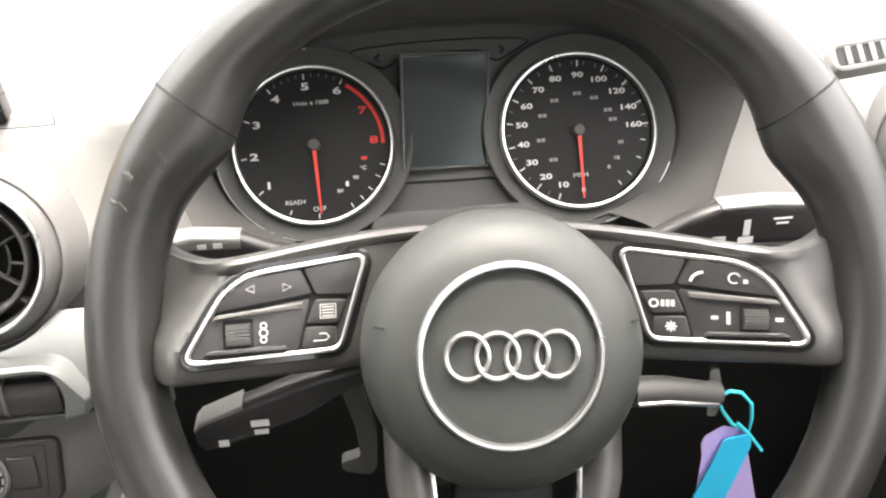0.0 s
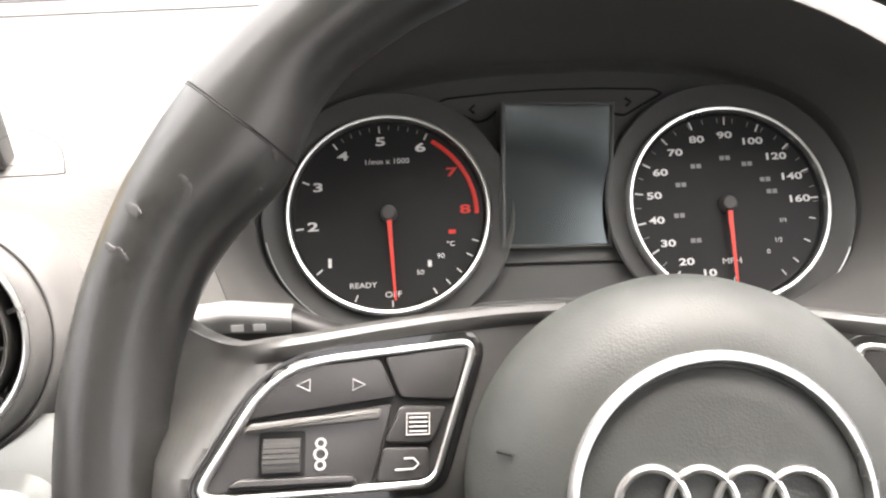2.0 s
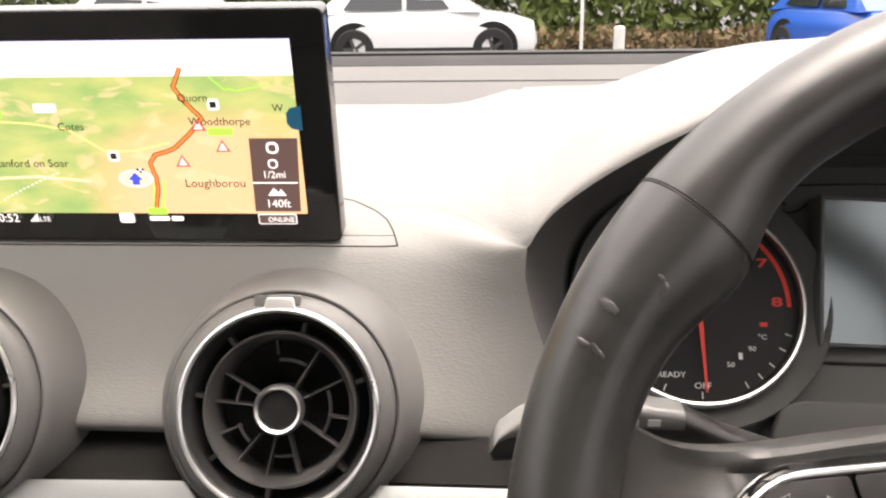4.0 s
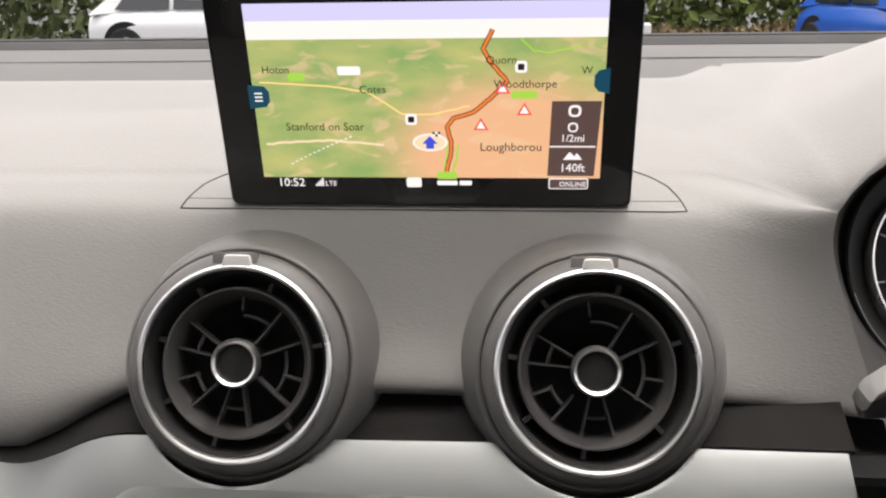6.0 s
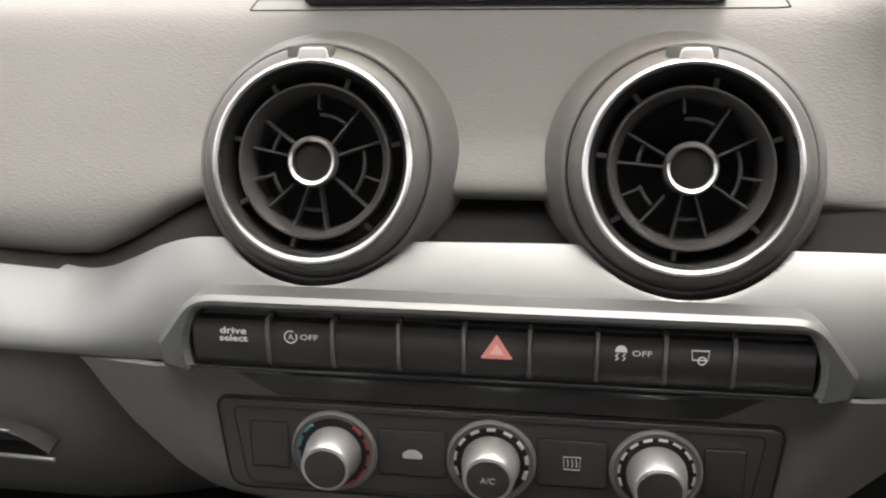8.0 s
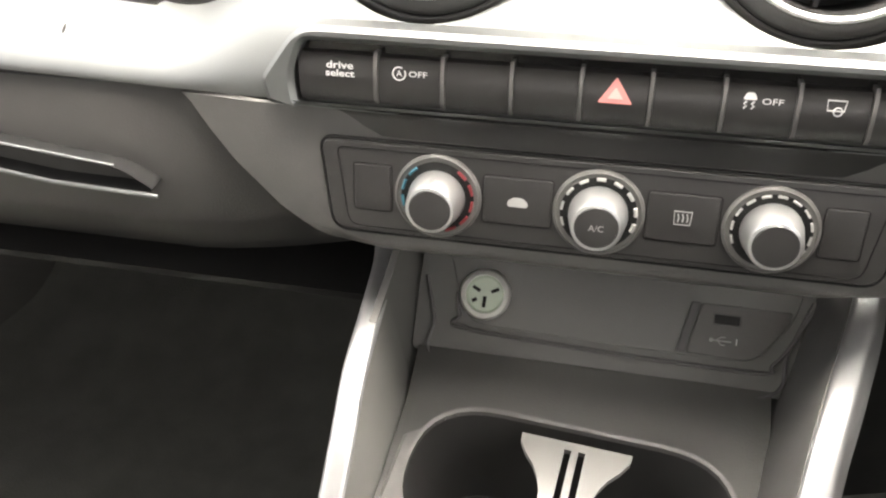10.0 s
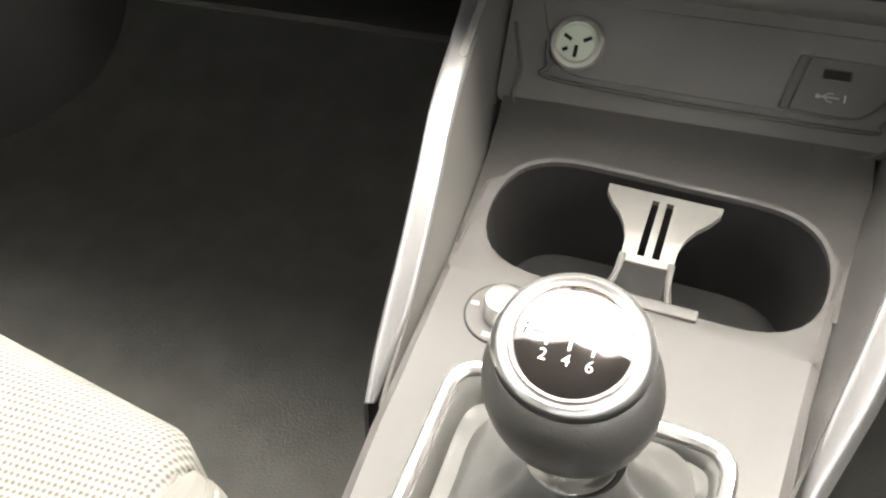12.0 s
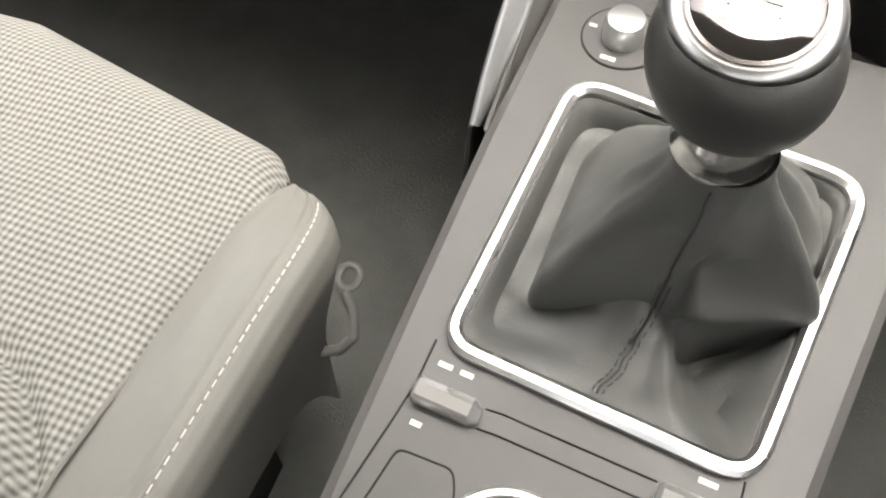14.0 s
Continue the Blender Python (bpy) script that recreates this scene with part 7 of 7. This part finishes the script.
# middle display and its frame
LCD_LEAN = pose(0.0905, 0.0, 0.0038) @ pose(0, 0, 0, 8, 4) @ pose(-0.0905, 0.0, 0.0)
DPX = [(0.0608, -0.0212), (0.1150, -0.0224), (0.1205, 0.0510), (0.0638, 0.0524)]
part("middle_display", slab(bmesh.new(), DPX, -0.009, -0.0030), M_LCD, clu, "dark grey-blue switched-off display").data.transform(LCD_LEAN)
part("display_frame", frame_ring(bmesh.new(), inset(DPX, -0.0022), inset(DPX, -0.0002), -0.026, -0.0015, 0.0006), M_CLUSTER, clu).data.transform(LCD_LEAN)
STRIP = rounded([(0.0277, 0.0608), (0.0500, 0.0488), (0.0560, 0.0500), (0.0641, 0.0568), (0.1169, 0.0568), (0.1250, 0.0500), (0.1310, 0.0488), (0.1533, 0.0608), (0.1480, 0.0640), (0.1190, 0.0660), (0.0905, 0.0665), (0.0620, 0.0660), (0.0330, 0.0640)], 0.002, 3)
strip = part("lamp_strip", slab(bmesh.new(), inset(STRIP, 0.0002), -0.006, -0.0047), M_CLUSTER, clu, "dark warning lamp strip")
part("strip_groove", frame_ring(bmesh.new(), STRIP, inset(STRIP, 0.0011), -0.006, -0.0041, 0.0003), M_BLACK, strip, "black outline of the lamp strip")
for x, d in ((0.0475, -1), (0.1335, 1)):
    b = bmesh.new()
    tube(b, [(x - d * 0.0016, 0.0590, -0.0043), (x + d * 0.0012, 0.0566, -0.0043), (x - d * 0.0016, 0.0542, -0.0043)], 0.0009, seg=6)
    part("arrow_lamp", b, M_BLACK, strip)
part("surround_edge", tube(bmesh.new(), [(*bound(radians(25 + 2 * k), 1.004), 0.0014) for k in range(66)], 0.0007, seg=6), M_CONSOLE, clu, "paler upper edge of the surround")
part("lower_strip", tube(bmesh.new(), [(0.0485, -0.0400, -0.0052), (0.0545, -0.0310, -0.0052), (0.0580, -0.0298, -0.0052), (0.1180, -0.0312, -0.0052), (0.1225, -0.0325, -0.0052), (0.1310, -0.0410, -0.0052)], 0.0008, seg=6), M_BLACK, clu, "dark groove below the display")
part("trip_shelf", slab(bmesh.new(), rounded([(0.030, -0.070), (0.150, -0.070), (0.146, -0.0535), (0.136, -0.0505), (0.046, -0.0505), (0.036, -0.0535)], 0.004, 3), -0.006, 0.0040, 0.0012), M_CLUSTER, clu, "raised dark shelf below the dials")

# underside of the hood, from the instruments to the lip
US = [k / 80 for k in range(81)]
inner = []
for u in US:
    lp = Vector(lip_at(u)) + Vector((0, 0.001, 0))
    q = math.pi * 1.18 - 1.36 * math.pi * u
    p0 = DM @ Vector((*bound(q, 1.0), 0.0008))
    inner.append([tuple(p0.lerp(lp, t) + Vector((0, 0, 0.004 * math.sin(math.pi * t)))) for t in (0, 0.2, 0.4, 0.6, 0.8, 0.95, 1.0)])
b = bmesh.new()
loops(b, inner, False)
part("hood_lining", b, M_LINER, clu, "dark underside of the instrument hood").data.transform(DM.inverted())

# ---- controls behind the gear lever ----
vol = thing("volume_knob", "small silver volume knob on a dark round plate", "knob", CF @ pose(-0.0508, -0.0648, 0))
part("knob_plate", lathe(bmesh.new(), [(0.0162, -0.0005), (0.0160, 0.0006), (0.0, 0.0007)], 48), M_CONSOLE, vol, "round plate")
part("plate_joint", lathe(bmesh.new(), [(0.0168, 0.0001), (0.0168, 0.0005), (0.0160, 0.0005)], 48), M_VOID, vol)
part("knob_body", lathe(bmesh.new(), [(0.0084, 0.0005), (0.0083, 0.0095), (0.0074, 0.0114), (0.0064, 0.0118), (0.0, 0.0118)], 64), M_ALU, vol, "silver knurled knob")
b = bmesh.new()
bars(b, -0.0125, 0.0015, 0.0008, 0.0042, 0.0016)
bars(b, -0.0015, -0.0128, 0.0008, 0.0066, 0.0020, 2, 0.15)
part("knob_mark", b, M_WHITE, vol, "pale printed mark")
ctl = thing("media_controls", "grey media control panel with chrome toggles and a rotary dial", "control panel", CF @ pose(-0.002, -0.003, 0))
part("panel_joint", tube(bmesh.new(), [(-0.0605, -0.2115, 0.0002), (-0.0600, -0.2270, 0.0002), (-0.0612, -0.2400, 0.0002), (-0.0650, -0.2720, 0.0002), (-0.0680, -0.30, 0.0002)], 0.00035, seg=5), M_VOID, ctl, "dark joint")
part("panel_joint", tube(bmesh.new(), [(0.0440, -0.2150, 0.0002), (0.0450, -0.2400, 0.0002), (0.0440, -0.30, 0.0002)], 0.00035, seg=5), M_VOID, ctl, "dark joint")


def toggle(x):
    b_ = bmesh.new()
    prof = [(-0.0042, 0.0), (-0.0046, 0.0035), (-0.0030, 0.0062), (0.0010, 0.0072), (0.0036, 0.0050), (0.0046, 0.0)]
    loops(b_, [[(xx, y * k - 0.2300, z * k) for y, z in prof] for xx, k in ((x - 0.0112, 0.75), (x - 0.0100, 1.0), (x + 0.0085, 1.0), (x + 0.0115, 0.55))], True, True, True)
    return part("toggle", b_, M_CHROME, ctl, "faceted chrome toggle")


toggle(-0.0480)
toggle(0.0320)
for y0 in (-0.2265, -0.2335):
    part("toggle_joint", tube(bmesh.new(), [(-0.0360, y0, 0.0003), (-0.0300, y0 + 0.0006, 0.0003), (0.0200, y0 + 0.0006, 0.0002)], 0.00032, seg=5), M_VOID, ctl, "dark joint between the toggles")
for x, y, w in ((-0.0530, -0.2185, 0.0066), (-0.0455, -0.2185, 0.0060), (-0.0535, -0.2400, 0.0050), (0.0350, -0.2200, 0.0080)):
    part("print_mark", bars(bmesh.new(), x, y, 0.0002, w, 0.0018), M_WHITE, ctl, "pale printed bar")
part("rotary_ring", lathe(bmesh.new(), [(0.0230, 0.0), (0.0228, 0.0100), (0.0218, 0.0118), (0.0202, 0.0120), (0.0196, 0.0108)], 64, (-0.0115, -0.2700, 0)), M_CHROME, ctl, "bright rotary ring")
part("rotary_top", lathe(bmesh.new(), [(0.0198, 0.0106), (0.0150, 0.0112), (0.0, 0.0114)], 48, (-0.0115, -0.2700, 0)), M_CONSOLE, ctl, "grey rotary dial top")
kp = rounded([(-0.0610, -0.2900), (-0.0350, -0.2900), (-0.0330, -0.2560), (-0.0370, -0.2480), (-0.0560, -0.2490)], 0.003, 3)
part("side_key_joint", frame_ring(bmesh.new(), kp, inset(kp, 0.0006), -0.001, 0.0004, 0.0001), M_VOID, ctl, "dark joint round a key")

# ---- passenger seat ----
seat = thing("passenger_seat", "passenger seat with pale woven cloth and grey side bolster", "car seat")


def seat_side(y):
    """Where the cloth meets the vinyl: it runs inwards towards the back."""
    return -0.1775 - 0.095 * max(0.0, -0.2475 - y) * (1 if y > -0.45 else 0.2025 / (-0.2475 - y))


def seat_front(x):
    return -0.232 - 0.228 * (x + 0.172) - 0.25 * max(0.0, -0.35 - x) - 0.030 * max(0.0, (x + 0.205) / 0.0275) ** 2.5


def seat_z(x, y):
    d = seat_front(x) - y
    z = -0.288 - 0.010 * math.exp(-max(0.0, d - 0.045) / 0.03) - 0.02 * max(0.0, d - 0.1)
    bound_y = -0.344 - 12.0 * max(0.0, x + 0.24) ** 2
    inner = max(0.0, min(1.0, (bound_y - y) / 0.007)) * max(0.0, min(1.0, (-0.1795 - x) / 0.004))
    inner = inner * inner * (3 - 2 * inner)
    return z + 0.011 * inner - 0.005 * math.exp(-((y - bound_y - 0.002) / 0.0045) ** 2) + 0.0016 * noise.noise((x * 30, y * 30, 2)) - 0.006 * max(0.0, -0.25 - x)


def nose(x, s):
    """From under the front edge, over the roll and back along the cushion."""
    f = seat_front(x)
    if s < 0.35:
        a = (s / 0.35) * math.pi / 2
        return (x, f - 0.015 + 0.044 * math.cos(a), -0.345 + 0.047 * math.sin(a) - (0.08 * (1 - s / 0.1) if s < 0.1 else 0))
    y = f - 0.015 - ((s - 0.35) / 0.65) ** 1.2 * 0.57
    return (-0.66 + (x + 0.66) * (seat_side(y) + 0.66) / 0.4825, y, seat_z(x, y))


SXS = [-0.66 + 0.00435 * k for k in range(112)]
SXS[-1] = -0.1775
part("cushion", sheet(bmesh.new(), nose, SXS, [k / 240 for k in range(241)]), M_CLOTH, seat, "pale grey woven cloth cushion")


def bolster(u, s):
    """The vinyl flank: a low rounded ridge, then down the side."""
    f = -0.2308 - 0.014 * u * 3
    y0 = lerp(-0.232, -0.80, s ** 1.3)
    xs_ = [-0.1785, -0.1735, -0.1680, -0.1635, -0.1598, -0.1568, -0.1540, -0.1512, -0.1475, -0.1440, -0.1412, -0.1400, -0.1490, -0.1950]
    zs_ = [-0.2890, -0.2864, -0.2854, -0.2858, -0.2871, -0.2884, -0.2866, -0.2881, -0.2877, -0.2902, -0.2962, -0.3075, -0.3450, -0.52]
    k = u * (len(xs_) - 1)
    x, z = float(np.interp(k, range(len(xs_)), xs_)), float(np.interp(k, range(len(zs_)), zs_))
    q = max(0.0, 1 - s / 0.115)
    x = lerp(x, -0.177, (1 - math.sqrt(max(0.0, 1 - q * q))) * 0.98)
    x += seat_side(y0) + 0.1775 + 0.03 * min(1.0, u / 0.54) * min(0.2, max(0.0, -0.2475 - y0))
    z = z - 0.016 * q ** 2 - 0.006 * q * (1 - min(1.0, u * 4)) - 0.02 * max(0.0, s - 0.2)
    return (x, y0 + 0.004 * q * (1 - u), z)


part("side_bolster", sheet(bmesh.new(), bolster, [k / 52 for k in range(53)], [k / 110 for k in range(111)]), M_BOLSTER, seat, "smooth grey vinyl bolster")
ends = [bolster(0.545, 0.02 + 0.90 * k / 90) for k in range(91)]
part("bolster_seam", tube(bmesh.new(), [(p[0], p[1], p[2] + 0.0002) for p in ends], 0.0008, seg=6), M_BOLSTER, seat, "seam groove along the bolster")
b = bmesh.new()
for p, q in zip(ends[2:70], ends[3:71]):
    p, q = Vector(p), Vector(q)
    n_ = max(1, int((q - p).length / 0.0027))
    for k in range(n_):
        tube(b, [p.lerp(q, (k + 0.15) / n_) + Vector((0.0012, 0, 0.0006)), p.lerp(q, (k + 0.80) / n_) + Vector((0.0012, 0, 0.0006))], 0.00034, seg=5)
part("seam_stitch", b, M_STITCH, seat, "pale twin stitching")
part("cloth_seam", tube(bmesh.new(), [(seat_side(y) - 0.0003, y, seat_z(-0.1778, y) + 0.0005) for y in (-0.235 - 0.01 * k for k in range(50))], 0.0012, seg=6), M_BOLSTER, seat)
part("seat_base", block(bmesh.new(), (-0.62, -0.78, -0.56), (-0.20, -0.28, -0.36)), M_BLACK, seat, "black seat base")
part("backrest", slab(bmesh.new(), rrect(0.50, 0.62, 0.08, 6, 0, 0.31), -0.06, 0.06, 0.03), M_CLOTH, seat, "pale cloth backrest").data.transform(pose(-0.40, -0.84, -0.30, 105, 0, 0))
hk = thing("belt_anchor", "small dark seat belt anchor beside the seat", "seat fitting")
part("anchor_ring", tube(bmesh.new(), [(-0.1729 + 0.0064 * math.cos(q), -0.2006 + 0.0064 * math.sin(q), -0.4257 + 0.003 * math.sin(q)) for q in (2 * math.pi * k / 20 for k in range(20))], 0.0023, True, 10), M_CONSOLE, hk, "grey plastic ring")
part("anchor_arm", tube(bmesh.new(), [(-0.1725, -0.2090, -0.4285), (-0.1640, -0.2170, -0.4340), (-0.1600, -0.2270, -0.4420), (-0.1660, -0.2350, -0.4480), (-0.1800, -0.2400, -0.4520)], 0.0032, seg=10), M_CONSOLE, hk, "dark curved arm")
part("seat_rail", tube(bmesh.new(), [(-0.112, -0.300, -0.46), (-0.112, -0.44, -0.46)], 0.0035, seg=8), M_ALU, seat, "bright seat rail edge")
